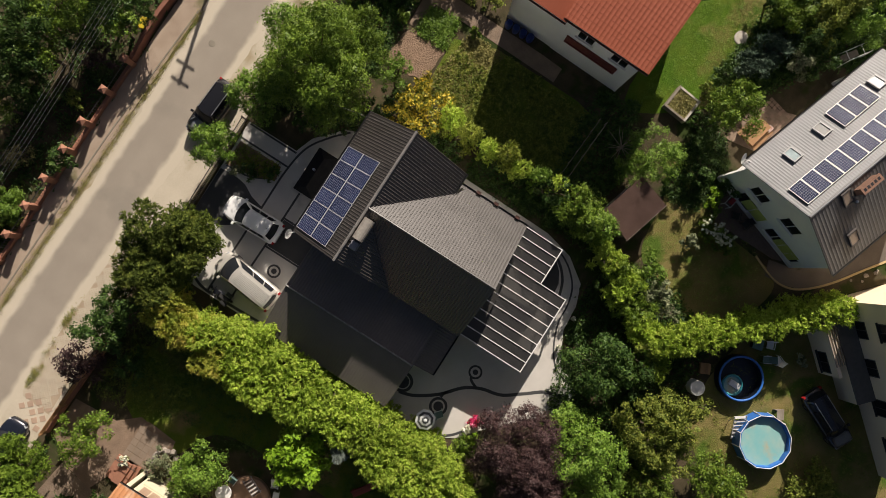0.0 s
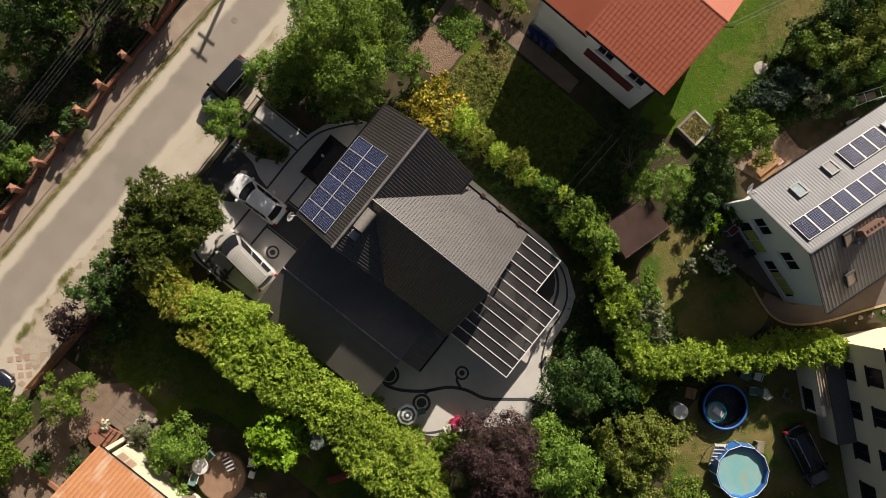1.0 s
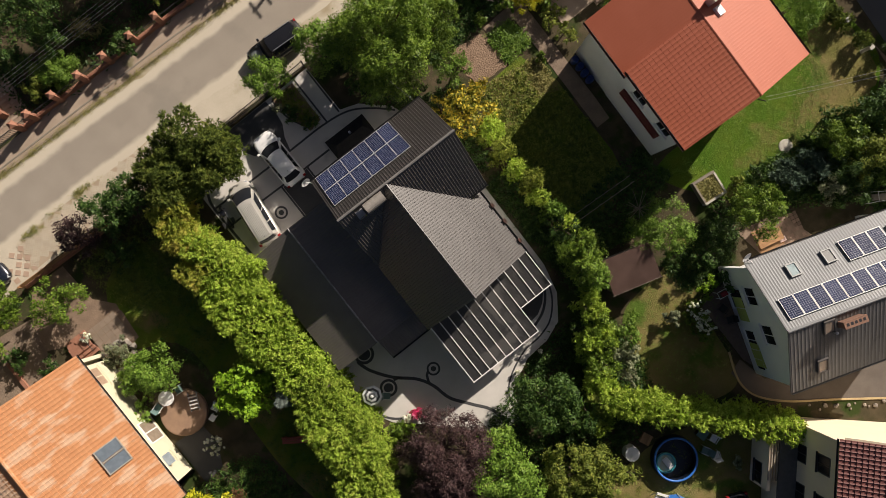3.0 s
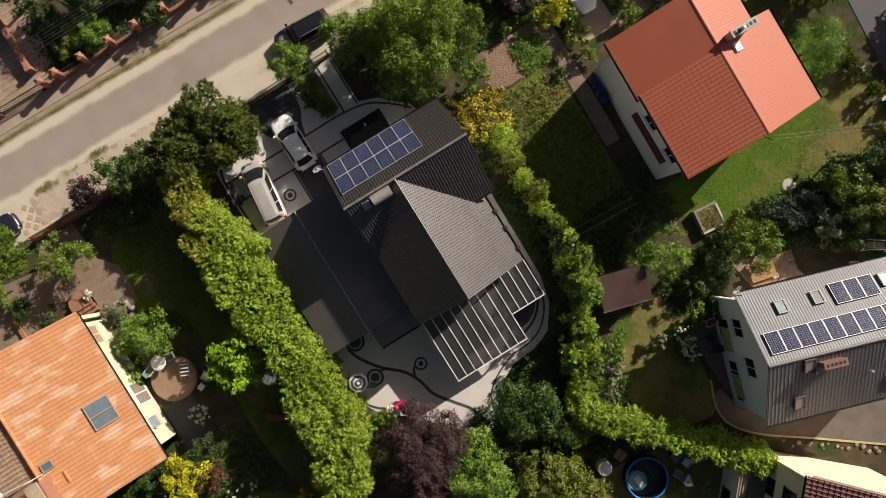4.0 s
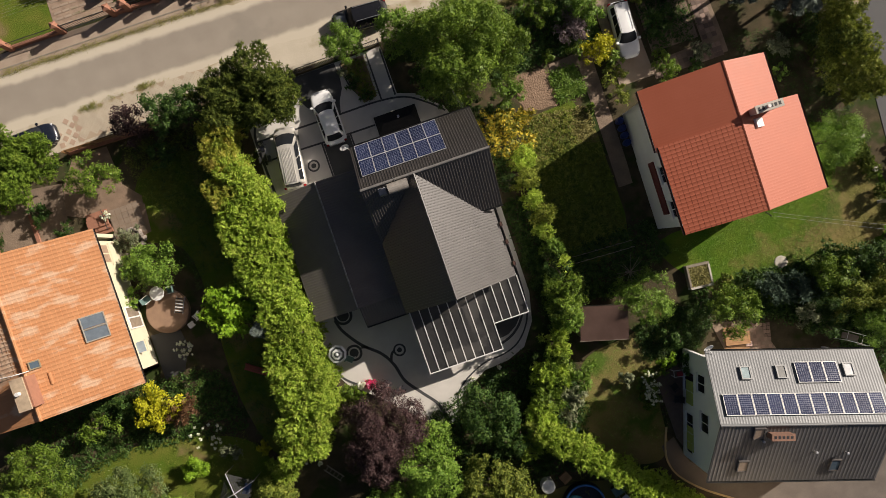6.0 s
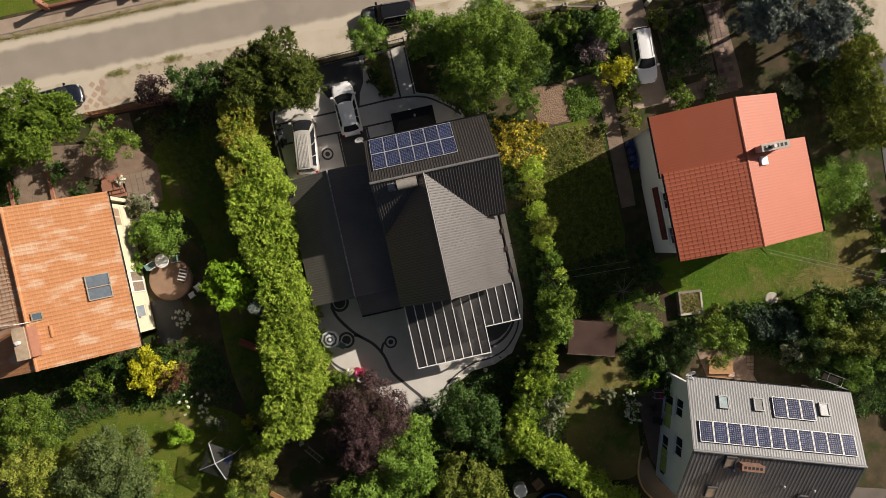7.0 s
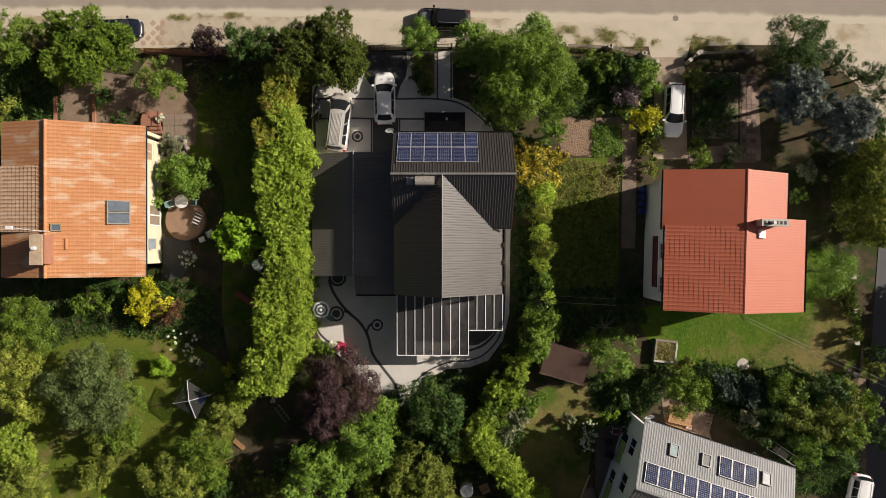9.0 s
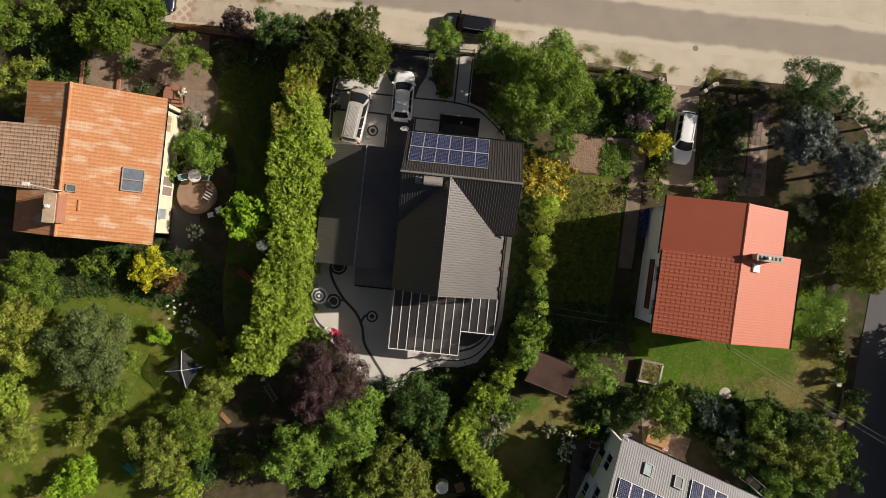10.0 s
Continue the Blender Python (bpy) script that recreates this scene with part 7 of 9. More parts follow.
def car(name, label, x, y, turn, L, W, H, body_m, hood=0.24, wind=0.4, tail=0.84, back=0.95, roof_m=None, hood_m=None, rails=False, ribs=0, belt=0.9, sun_roof=False):
    """A parked car, nose along +x. hood, wind, tail, back: where bonnet, windscreen, roof and rear window end, from the nose, of the length."""
    t = thing(name, label, "car", m=pose(x, y, 0, 0, 0, turn))
    roof_m = roof_m or body_m

    def X(f):
        return L / 2 - f * L
    # lower body
    bm = bmesh.new()
    rows = []
    for f in (0.0, 0.012, 0.04, 0.09, 0.16, hood, 0.4, 0.55, 0.7, 0.85, 0.92, 0.965, 0.99, 1.0):
        e = min(f, 1 - f)
        blunt, reach = (0.5, 0.2) if f < 0.5 else (0.66, 0.12)
        q = min(1, e / reach)
        w = W / 2 * (blunt + (1 - blunt) * math.sqrt(1 - (1 - q) ** 2))
        zt = belt * (0.66 if f < 0.01 else 0.74 if f < 0.03 else 0.84 if f < 0.08 else 0.91 if f < 0.12 else 0.95 if f < 0.2 else 1.0 if f < 0.94 else 0.97 if f < 0.98 else 0.88)
        zl = 0.24 if 0.02 < f < 0.98 else 0.34
        rows.append([bm.verts.new((X(f), s, z)) for s, z in ((-w * 0.94, zl), (-w, zl + 0.2), (-w, zt * 0.72), (-w * 0.95, zt * 0.95), (-w * 0.78, zt * 1.0), (-w * 0.45, zt + 0.025), (0, zt + 0.035), (w * 0.45, zt + 0.025), (w * 0.78, zt * 1.0), (w * 0.95, zt * 0.95), (w, zt * 0.72), (w, zl + 0.2), (w * 0.94, zl))])
    for p, q in zip(rows, rows[1:]):
        for k in range(len(p)):
            bm.faces.new((p[k], p[(k + 1) % len(p)], q[(k + 1) % len(p)], q[k]))
    bm.faces.new(rows[0])
    bm.faces.new(rows[-1][::-1])
    part("body", bm, body_m, t, smooth=True)
    for f, z in ((0.004, 0.5), (0.996, 0.5)):
        part("bumper_strip", boxes((X(f) - 0.03, -W * 0.28, z - 0.05, X(f) + 0.03, W * 0.28, z + 0.05), bevel=0.02), M_BLACK, t)
    # Separate bonnet skin in hood_m's colour, laid over the body.
    if hood_m:
        bm = bmesh.new()
        vs = [[bm.verts.new((X(f) - 0.1 * abs(s) * (f > 0.1), s * W / 2, belt * k + 0.05)) for s in (-0.8, -0.45, 0, 0.45, 0.8)] for f, k in ((0.05, 0.86), (0.1, 0.93), (0.16, 0.96), (hood - 0.01, 1.0))]
        for p, q in zip(vs, vs[1:]):
            for k in range(4):
                bm.faces.new((p[k], p[k + 1], q[k + 1], q[k]))
        bmesh.ops.solidify(bm, geom=bm.faces[:], thickness=0.02)
        part("bonnet", bm, hood_m, t, "grey bonnet, paler than the body", smooth=True)
    # cabin: base ring at the belt, upper ring at the roof, both bowed at the ends
    wb, wr = W / 2 * 0.91, W / 2 * 0.66
    zb, zr = belt * 0.96, H
    S = [-1, -0.85, -0.6, -0.3, 0, 0.3, 0.6, 0.85, 1]

    def low_front(s):
        return Vector((X(hood) - 0.2 * s * s - 0.12 * s ** 8, wb * s, zb))

    def top_front(s):
        return Vector((X(wind) - 0.1 * s * s, wr * s, zr - 0.05 * s * s))

    def low_back(s):
        return Vector((X(back) + 0.12 * s * s + 0.1 * s ** 8, wb * 0.95 * s, zb))

    def top_back(s):
        return Vector((X(tail) + 0.06 * s * s, wr * 0.96 * s, zr - 0.04 - 0.05 * s * s))

    def skin(name, fn_a, fn_b, us, g0, g1, out, material, label=""):
        """A bowed sheet between two rails, from g0 to g1 of the way, moved outward."""
        q = bmesh.new()
        grid = []
        for g in [g0 + (g1 - g0) * k / 3 for k in range(4)]:
            row = []
            for u in us:
                A, B = fn_a(u), fn_b(u)
                row.append(q.verts.new(A.lerp(B, g) + out * 0.014 + Vector((out.x, out.y, 0)) * 0.05 * math.sin(math.pi * g) + Vector((0, 0, 0.02 * math.sin(math.pi * g)))))
            grid.append(row)
        for r0, r1 in zip(grid, grid[1:]):
            for k in range(len(us) - 1):
                q.faces.new((r0[k], r0[k + 1], r1[k + 1], r1[k]))
        part(name, q, material, t, label, smooth=True)
    fwd, up = Vector((1, 0, 0.6)).normalized(), Vector((0, 0, 1))
    skin("cabin_front", low_front, top_front, S, 0, 1, Vector((0, 0, 0)), body_m)
    skin("cabin_back", low_back, top_back, S, 0, 1, Vector((0, 0, 0)), body_m)
    skin("windscreen", low_front, top_front, [u * 0.94 for u in S], 0.03, 0.97, fwd, M_DARKGLASS)
    skin("rear_window", low_back, top_back, [u * 0.86 for u in S], 0.2, 0.95, Vector((-1, 0, 0.6)).normalized(), M_DARKGLASS)
    for s in (-1, 1):
        def low_side(u):
            return low_front(s).lerp(low_back(s), u)

        def top_side(u):
            return top_front(s).lerp(top_back(s), u)
        out = Vector((0, s, 0.5)).normalized()
        skin("cabin_side", low_side, top_side, [0, 0.25, 0.5, 0.75, 1], 0, 1, Vector((0, 0, 0)), body_m)
        for f0, f1 in ((0.06, 0.38), (0.405, 0.68), (0.705, 0.93)):
            skin("side_window", low_side, top_side, [f0, (f0 + f1) / 2, f1], 0.1, 0.93, out, M_DARKGLASS)
    # roof
    bm = bmesh.new()
    grid = []
    for i in range(8):
        f = i / 7
        grid.append([bm.verts.new(top_front(u).lerp(top_back(u), f) + Vector((0, 0, 0.03 * math.sin(math.pi * f) + 0.012))) for u in S])
    for p, q in zip(grid, grid[1:]):
        for k in range(len(S) - 1):
            bm.faces.new((p[k], p[k + 1], q[k + 1], q[k]))
    part("roof", bm, roof_m, t, smooth=True)
    part("aerial", tube(bmesh.new(), (X(tail) + 0.25, 0, zr), (X(tail) + 0.1, 0, zr + 0.16), 0.012, n=5), M_BLACK, t)
    for k in range(ribs):
        s = -0.62 + 1.24 * k / (ribs - 1)
        part("roof_rib", boxes((X(tail - 0.03), s * wr - 0.035, zr - 0.09, X(wind + 0.06), s * wr + 0.035, zr - 0.05 * s * s + 0.05), bevel=0.01), roof_m, t)
    if sun_roof:
        part("sunroof", boxes((X(wind + 0.2), -wr * 0.6, zr + 0.005, X(wind + 0.05), wr * 0.6, zr + 0.037)), M_DARKGLASS, t)
    if rails:
        for s in (-1, 1):
            bm = bmesh.new()
            tube(bm, (X(wind + 0.04), s * wr * 0.9, zr + 0.06), (X(tail - 0.02), s * wr * 0.9, zr + 0.06), 0.025, n=6)
            part("roof_rail", bm, M_ALU, t)
    for s in (-1, 1):
        part("mirror", boxes((X(hood + 0.05) - 0.09, s * (wb + 0.14) - 0.1, belt - 0.02, X(hood + 0.05) + 0.09, s * (wb + 0.14) + 0.1, belt + 0.14), bevel=0.03), body_m, t)
        part("headlight", boxes((X(0.1), s * W * 0.335 - 0.13, belt * 0.62, X(0.035), s * W * 0.335 + 0.12, belt * 0.845), bevel=0.02), M_LAMP, t)
        part("tail_light", boxes((X(0.998), s * W * 0.4 - 0.1, belt * 0.6, X(0.965), s * W * 0.4 + 0.1, belt * 0.95), bevel=0.02), M_TAIL, t)
        for f in (0.185, 0.8):
            bm = bmesh.new()
            lathe(bm, ((0.2, -0.1), (0.29, -0.11), (0.325, -0.07), (0.325, 0.07), (0.29, 0.11), (0.2, 0.1)), 20)
            bmesh.ops.transform(bm, matrix=pose(X(f), s * (W / 2 - 0.13), 0.325, 90), verts=bm.verts)
            w = part("wheel", bm, M_RUBBER, t)
            bm = bmesh.new()
            lathe(bm, ((0, 0.06), (0.06, 0.07), (0.2, 0.05), (0.2, -0.05), (0.06, -0.07), (0, -0.06)), 14)
            bmesh.ops.transform(bm, matrix=pose(X(f), s * (W / 2 - 0.1), 0.325, 90), verts=bm.verts)
            part("rim", bm, M_ALU, w)
    return t


P_WHITE = paint("white_car_paint", (0.8, 0.8, 0.79))
P_SILVER = paint("champagne_silver_paint", (0.66, 0.63, 0.57), 0.35, 0.4)
P_BLACK = paint("black_car_paint", (0.012, 0.012, 0.014), 0.2)
P_GREY = paint("graphite_car_paint", (0.33, 0.34, 0.37), 0.4)
P_NAVY = paint("navy_car_paint", (0.012, 0.015, 0.025), 0.25)
car("hatchback", "white hatchback parked on the black driveway", -4.8, 13.17, 91, 4.5, 1.84, 1.45, P_WHITE, 0.22, 0.41, 0.84, 0.955)
car("minivan", "champagne minivan with a ribbed roof in the courtyard", -8.75, 11.1, 83, 5.05, 1.95, 1.92, P_SILVER, 0.12, 0.33, 0.95, 0.985, ribs=8, belt=1.05)
car("suv", "black off-road car with graphite bonnet on the sand", 0.28, 19.93, 177.5, 4.6, 1.9, 1.72, P_BLACK, 0.26, 0.38, 0.9, 0.97, hood_m=P_GREY, rails=True, belt=1.0)
car("estate_car", "white estate car on the paved strip", 20.2, 12.15, -93.5, 4.65, 1.75, 1.48, P_WHITE, 0.24, 0.4, 0.93, 0.985, rails=True)
car("hatchback", "dark blue hatchback under the street trees", -27.85, 19.1, 2, 4.3, 1.75, 1.45, P_NAVY, 0.22, 0.38, 0.84, 0.95)
car("estate_car", "navy estate car beside the pools", 5.65, -30.3, -115, 4.75, 1.78, 1.5, P_NAVY, 0.23, 0.37, 0.92, 0.98, rails=True, hood_m=P_GREY)
car("estate_car", "white estate car parked on the side road", 36.15, -21.6, -101, 4.6, 1.78, 1.5, P_WHITE, 0.24, 0.4, 0.93, 0.985, rails=True)


def motorcycle():
    t = thing("motorcycle", "black motorcycle standing by the hedge", "motorcycle", m=pose(-10.62, 12.2, 0, 0, 0, 84))
    for x in (-0.7, 0.72):
        bm = bmesh.new()
        lathe(bm, ((0.2, -0.05), (0.31, -0.06), (0.33, 0), (0.31, 0.06), (0.2, 0.05)), 20)
        bmesh.ops.transform(bm, matrix=pose(x, 0, 0.33, 90), verts=bm.verts)
        part("wheel", bm, M_RUBBER, t)
    part("engine", boxes((-0.25, -0.2, 0.25, 0.3, 0.2, 0.6), bevel=0.05), M_ALU, t)
    part("tank", boxes((0.0, -0.19, 0.68, 0.5, 0.19, 0.98), bevel=0.09), P_BLACK, t)
    part("seat", boxes((-0.75, -0.16, 0.72, 0.0, 0.16, 0.86), bevel=0.05), M_RUBBER, t)
    bm = bmesh.new()
    tube(bm, (0.45, -0.42, 1.08), (0.55, 0, 1.05), 0.02, n=6)
    tube(bm, (0.55, 0, 1.05), (0.45, 0.42, 1.08), 0.02, n=6)
    tube(bm, (0.55, 0, 1.05), (0.74, 0, 0.33), 0.04, n=6)
    part("handlebar", bm, M_BLACK, t)
    for s in (-1, 1):
        part("pannier", boxes((-0.85, s * 0.36 - 0.12, 0.45, -0.35, s * 0.36 + 0.12, 0.8), bevel=0.04), M_BLACK, t)
    part("exhaust", tube(bmesh.new(), (0.1, -0.24, 0.32), (-0.8, -0.27, 0.4), 0.05, n=8), M_ALU, t)


motorcycle()


# ---- main plot: fence, shelter, terrace things ----
def bar_fence(name, label, a, b, step=0.13, h=1.35, material=None):
    material = material or M_BLACK
    a, b = Vector(a), Vector(b)
    d = b - a
    f = thing(name, label, "fence", m=Matrix.Translation(a) @ Matrix.Rotation(math.atan2(d.y, d.x), 4, "Z"))
    L = d.length
    for z in (0.2, h - 0.12):
        part("rail", boxes((0, -0.025, z, L, 0.025, z + 0.05)), material, f)
    bar = None
    for k in range(int(L / step) + 1):
        x = min(k * step, L)
        if bar is None:
            bar = part("bar", boxes((-0.015, -0.03, 0.06, 0.015, -0.005, h)), material, f)
            bar.location.x = x
        else:
            o = new("bar", bar.data)
            o.parent = f
            o.location.x = x
    for x in (0, L):
        part("post", boxes((x - 0.05, -0.05, 0, x + 0.05, 0.05, h + 0.1)), material, f)


bar_fence("metal_gate", "black steel sliding gate to the drive", (-6.85, 17.5, 0), (-2.6, 17.62, 0))
bar_fence("metal_fence", "black steel bar fence by the bed", (-2.45, 17.62, 0), (-0.45, 17.64, 0))
bar_fence("metal_gate", "black steel garden gate", (-0.3, 17.64, 0), (1.0, 17.68, 0))


def bin_shelter():
    t = thing("bin_shelter", "black hip-roofed shelter in front of the house", "shelter", m=pose(0.4, 10.95, 0, 0, 0, 0))
    bm = bmesh.new()
    c = [bm.verts.new(p) for p in ((-1.72, -0.85, 1.95), (1.72, -0.85, 1.95), (1.72, 0.75, 1.95), (-1.72, 0.75, 1.95))]
    r = [bm.verts.new(p) for p in ((-1.15, -0.05, 2.4), (1.15, -0.05, 2.4))]
    for q in ((c[0], c[1], r[1], r[0]), (c[1], c[2], r[1]), (c[2], c[3], r[0], r[1]), (c[3], c[0], r[0]), (c[3], c[2], c[1], c[0])):
        bm.faces.new(q)
    part("roof", bm, mat("matt_black_felt", (0.018, 0.018, 0.019), (0.026, 0.025, 0.025), 0.95, spec=0.1), t)
    for x in (-1.6, 1.5):
        for y in (-0.72, 0.6):
            part("post", boxes((x, y, 0, x + 0.1, y + 0.1, 1.95)), M_BLACK, t)
    part("back_panel", boxes((-1.5, -0.7, 0.1, 1.5, -0.66, 1.9)), M_BLACK, t)
    bm = bmesh.new()
    tube(bm, (0.15, 0.1, 2.3), (0.15, 0.1, 2.75), 0.09, n=10)
    part("vent", bm, M_ALU, t)


bin_shelter()


def dish(x, y, z, turn, support, side=0.1):
    t = thing("satellite_dish", "white satellite dish on a wall arm", "dish", m=pose(x, y, z, 0, 0, turn))
    bm = bmesh.new()
    lathe(bm, ((0, -0.08), (0.18, -0.055), (0.34, 0.0), (0.35, 0.015), (0.18, -0.04), (0, -0.065)), 24)
    bmesh.ops.transform(bm, matrix=pose(0, 0, 0, 68, 0, 0), verts=bm.verts)
    part("reflector", bm, M_WHITE, t)
    part("arm", tube(bmesh.new(), (0, 0.05, 0), (support, side, -0.15), 0.03, n=6), M_WHITE, t)


dish(-4.0, 9.6, 5.3, 10, 0.75, -1.05)


M_CLOTH = mat("white_parasol_cloth", (0.62, 0.63, 0.63), (0.55, 0.56, 0.56), 0.8)


def parasol():
    t = thing("parasol", "black and white ringed garden parasol", "parasol", m=pose(-9.95, -4.95, 0))
    rings_ = (0.0, 0.12, 0.26, 0.42, 0.58, 0.74)
    for k in range(5):
        bm = bmesh.new()
        lathe(bm, ((rings_[k], 2.75 - rings_[k] * 0.42), (rings_[k + 1], 2.75 - rings_[k + 1] * 0.42), (rings_[k + 1], 2.74 - rings_[k + 1] * 0.42), (max(rings_[k], 0.001), 2.74 - rings_[k] * 0.42)), 8)
        part("canopy_ring", bm, M_CLOTH if k % 2 == 0 else mat("charcoal_cloth", (0.09, 0.095, 0.1), rough=0.9), t)
    part("pole", tube(bmesh.new(), (0, 0, 0.05), (0, 0, 2.72), 0.025, n=8), M_ALU, t)
    bm = bmesh.new()
    lathe(bm, ((0, 0.14), (0.22, 0.12), (0.25, 0.04), (0.25, 0.04)), 20)
    part("base", bm, M_CONCRETE, t)


parasol()
M_TEAL = mat("teal_grey_cloth", (0.12, 0.2, 0.18), (0.09, 0.15, 0.14), 0.9)


def garden_chair(x, y, z, turn, frame_m, cloth_m, label, group="", reclined=0.15):
    t = thing("garden_chair", label, "chair", group, m=pose(x, y, z, 0, 0, turn))
    part("seat", boxes((-0.24, -0.26, 0.4, 0.26, 0.26, 0.44), bevel=0.015), cloth_m, t)
    bm = boxes((-0.02, -0.26, 0, 0.02, 0.26, 0.62))
    bmesh.ops.transform(bm, matrix=pose(-0.25, 0, 0.42, 0, -math.degrees(reclined), 0), verts=bm.verts)
    part("backrest", bm, cloth_m, t)
    for sx in (-0.24, 0.24):
        for sy in (-0.27, 0.27):
            part("leg", tube(bmesh.new(), (sx * 1.15, sy, 0), (sx, sy, 0.62 if sx > 0 else 0.5), 0.016, n=6), frame_m, t)
    for sy in (-0.27, 0.27):
        part("armrest", boxes((-0.3, sy - 0.025, 0.61, 0.28, sy + 0.025, 0.64)), frame_m, t)
    return t


garden_chair(-9.45, -5.85, 0.05, -40, M_ALU, M_TEAL, "teal-cushioned garden chair under the parasol")
garden_chair(-10.7, -5.5, 0.05, 130, M_ALU, M_TEAL, "teal-cushioned garden chair by the hedge")


def flower_pot(x, y, leaf, r, label, z=0.04):
    t = thing("flower_pot", label, "flower pot", m=pose(x, y, z))
    bm = bmesh.new()
    lathe(bm, ((0, 0.02), (r * 0.55, 0.0), (r * 0.75, 0.35), (r * 0.8, 0.36), (r * 0.7, 0.33), (0, 0.32)), 20)
    part("pot", bm, M_BRICK, t)
    seed_box[0] += 1
    rng = np.random.default_rng(seed_box[0])
    P, N = clump_points(rng, np.array([[0, 0, 0.5], [r * 0.45, 0, 0.45], [-r * 0.4, r * 0.35, 0.45], [0, -r * 0.5, 0.45]]), [r * 0.6] * 4, 130)
    leaf_object("blossom", P, N, 0.07, 0.8, LEAF[leaf], t, rng)


flower_pot(-8.75, -8.2, "pink", 0.42, "pot of crimson flowers at the terrace edge")
flower_pot(-8.35, -8.35, "pink", 0.38, "pot of crimson flowers at the terrace edge")
flower_pot(-9.3, -8.15, "white", 0.3, "pot of pale pink and white flowers")
flower_pot(-0.6, -10.6, "white", 0.14, "small white flowering pot")
flower_pot(1.7, -10.4, "white", 0.14, "small white flowering pot")


# ---- across the road ----
def brick_pillar(x, y, h=1.75):
    t = thing("gate_pillar", "orange-red brick fence pillar with a cap", "pillar", "brick fence pillars", m=pose(x, y, 0))
    part("shaft", boxes((-0.2, -0.2, 0, 0.2, 0.2, h)), M_BRICK, t)
    bm = bmesh.new()
    v = [bm.verts.new(p) for p in ((-0.27, -0.27, h), (0.27, -0.27, h), (0.27, 0.27, h), (-0.27, 0.27, h), (0, 0, h + 0.2))]
    for q in ((0, 1, 4), (1, 2, 4), (2, 3, 4), (3, 0, 4), (3, 2, 1, 0)):
        bm.faces.new([v[k] for k in q])
    part("cap", bm, M_BRICK, t)


pillars = [-27.2, -22.8, -18.45, -17.15, -14.9, -12.5, -10.2, -7.75, -5.4, -2.7, -0.05]
for x in pillars:
    brick_pillar(x, 26.78)
for i, (x0, x1) in enumerate(zip(pillars, pillars[1:])):
    if x0 in (-22.8,):
        bar_fence("metal_gate", "dark steel driveway gate between brick pillars", (x0 + 0.25, 26.8, 0), (x1 - 0.25, 26.8, 0), 0.2, 1.3, M_BLACK)
    else:
        f = thing("brick_fence", "low brick wall with dark steel railing", "fence", "brick fence along the pavement", m=pose((x0 + x1) / 2, 26.8, 0))
        hw = (x1 - x0) / 2 - 0.2
        part("base_wall", boxes((-hw, -0.12, 0, hw, 0.12, 0.5)), M_BRICK, f)
        part("rail", boxes((-hw, -0.02, 1.25, hw, 0.02, 1.3)), M_BLACK, f)
        n = int(hw * 2 / 0.2)
        for k in range(n):
            xx = -hw + (k + 0.5) * 2 * hw / n
            part("bar", boxes((xx - 0.012, -0.012, 0.5, xx + 0.012, 0.012, 1.26)), M_BLACK, f)
ribbon("garden_wall", ((0.2, 26.8), (2.4, 27.0), (4.2, 27.05), (6.2, 26.9), (9, 26.9)), 0.3, 0.0, 0.9, mat("old_red_brick", (0.25, 0.1, 0.065), (0.18, 0.075, 0.05), 0.9, scale=2, fine=20, bump=0.4), label="curving low old brick wall", kind="structure", category="wall")
b = thing("grit_bin", "small yellow grit bin by the wall", "bin", m=pose(2.9, 27.5, 0, 0, 0, 20))
M_YELLOW = mat("yellow_plastic", (0.65, 0.5, 0.03), rough=0.5)
part("body", boxes((-0.4, -0.3, 0, 0.4, 0.3, 0.65), bevel=0.05), M_YELLOW, b)
part("lid", boxes((-0.43, -0.33, 0.64, 0.43, 0.33, 0.76), bevel=0.04), M_YELLOW, b)


def utility_pole(x, y, h=7.7):
    t = thing("utility_pole", "concrete power pole with cross-arms", "pole", m=pose(x, y, 0))
    part("shaft", tube(bmesh.new(), (0, 0, 0), (0, 0, h), 0.19, 0.12, 10), M_CONCRETE, t)
    for z in (h - 0.15, h - 0.9):
        part("cross_arm", boxes((-0.05, -0.75, z, 0.05, 0.75, z + 0.1)), M_GREYWOOD, t)


utility_pole(13.4, 26.75)
utility_pole(-46, 26.4)
for k, y in enumerate((26.0, 26.25, 26.45, 26.7, 26.95)):
    w = thing("power_line", "thin power cable strung between poles", "cable", "power cables along the road", m=pose(0, 0, 0))
    bm = bmesh.new()
    pts = [Vector((-46 + 59.4 * i / 12, y + (0.35 - 0.35 * i / 12) * -1 + 0.2, 7.6 - 0.9 * (1 - (2 * i / 12 - 1) ** 2))) for i in range(13)]
    sweep(bm, pts, 0.005)
    part("wire", bm, M_ALU, w)
for k, dy in enumerate((0, 0.25)):
    w = thing("service_cable", "slack service cable leaving the gable", "cable", "service cables of the red house", m=pose(0, 0, 0))
    bm = bmesh.new()
    pts = [Vector((23.05, -5.2, 8.45)).lerp(Vector((42, -13.8 + dy, 6.8)), i / 10) - Vector((0, 0, 1.2 * (1 - (2 * i / 10 - 1) ** 2))) + Vector((0, dy, 0)) for i in range(11)]
    sweep(bm, pts, 0.009)
    part("wire", bm, M_ALU, w)
w = thing("service_cable", "thin service cable to the main house", "cable", m=pose(0, 0, 0))
part("wire", tube(bmesh.new(), (5.5, 7.2, 7.0), (4.4, 12.5, 6.6), 0.008, n=5), M_BLACK, w)

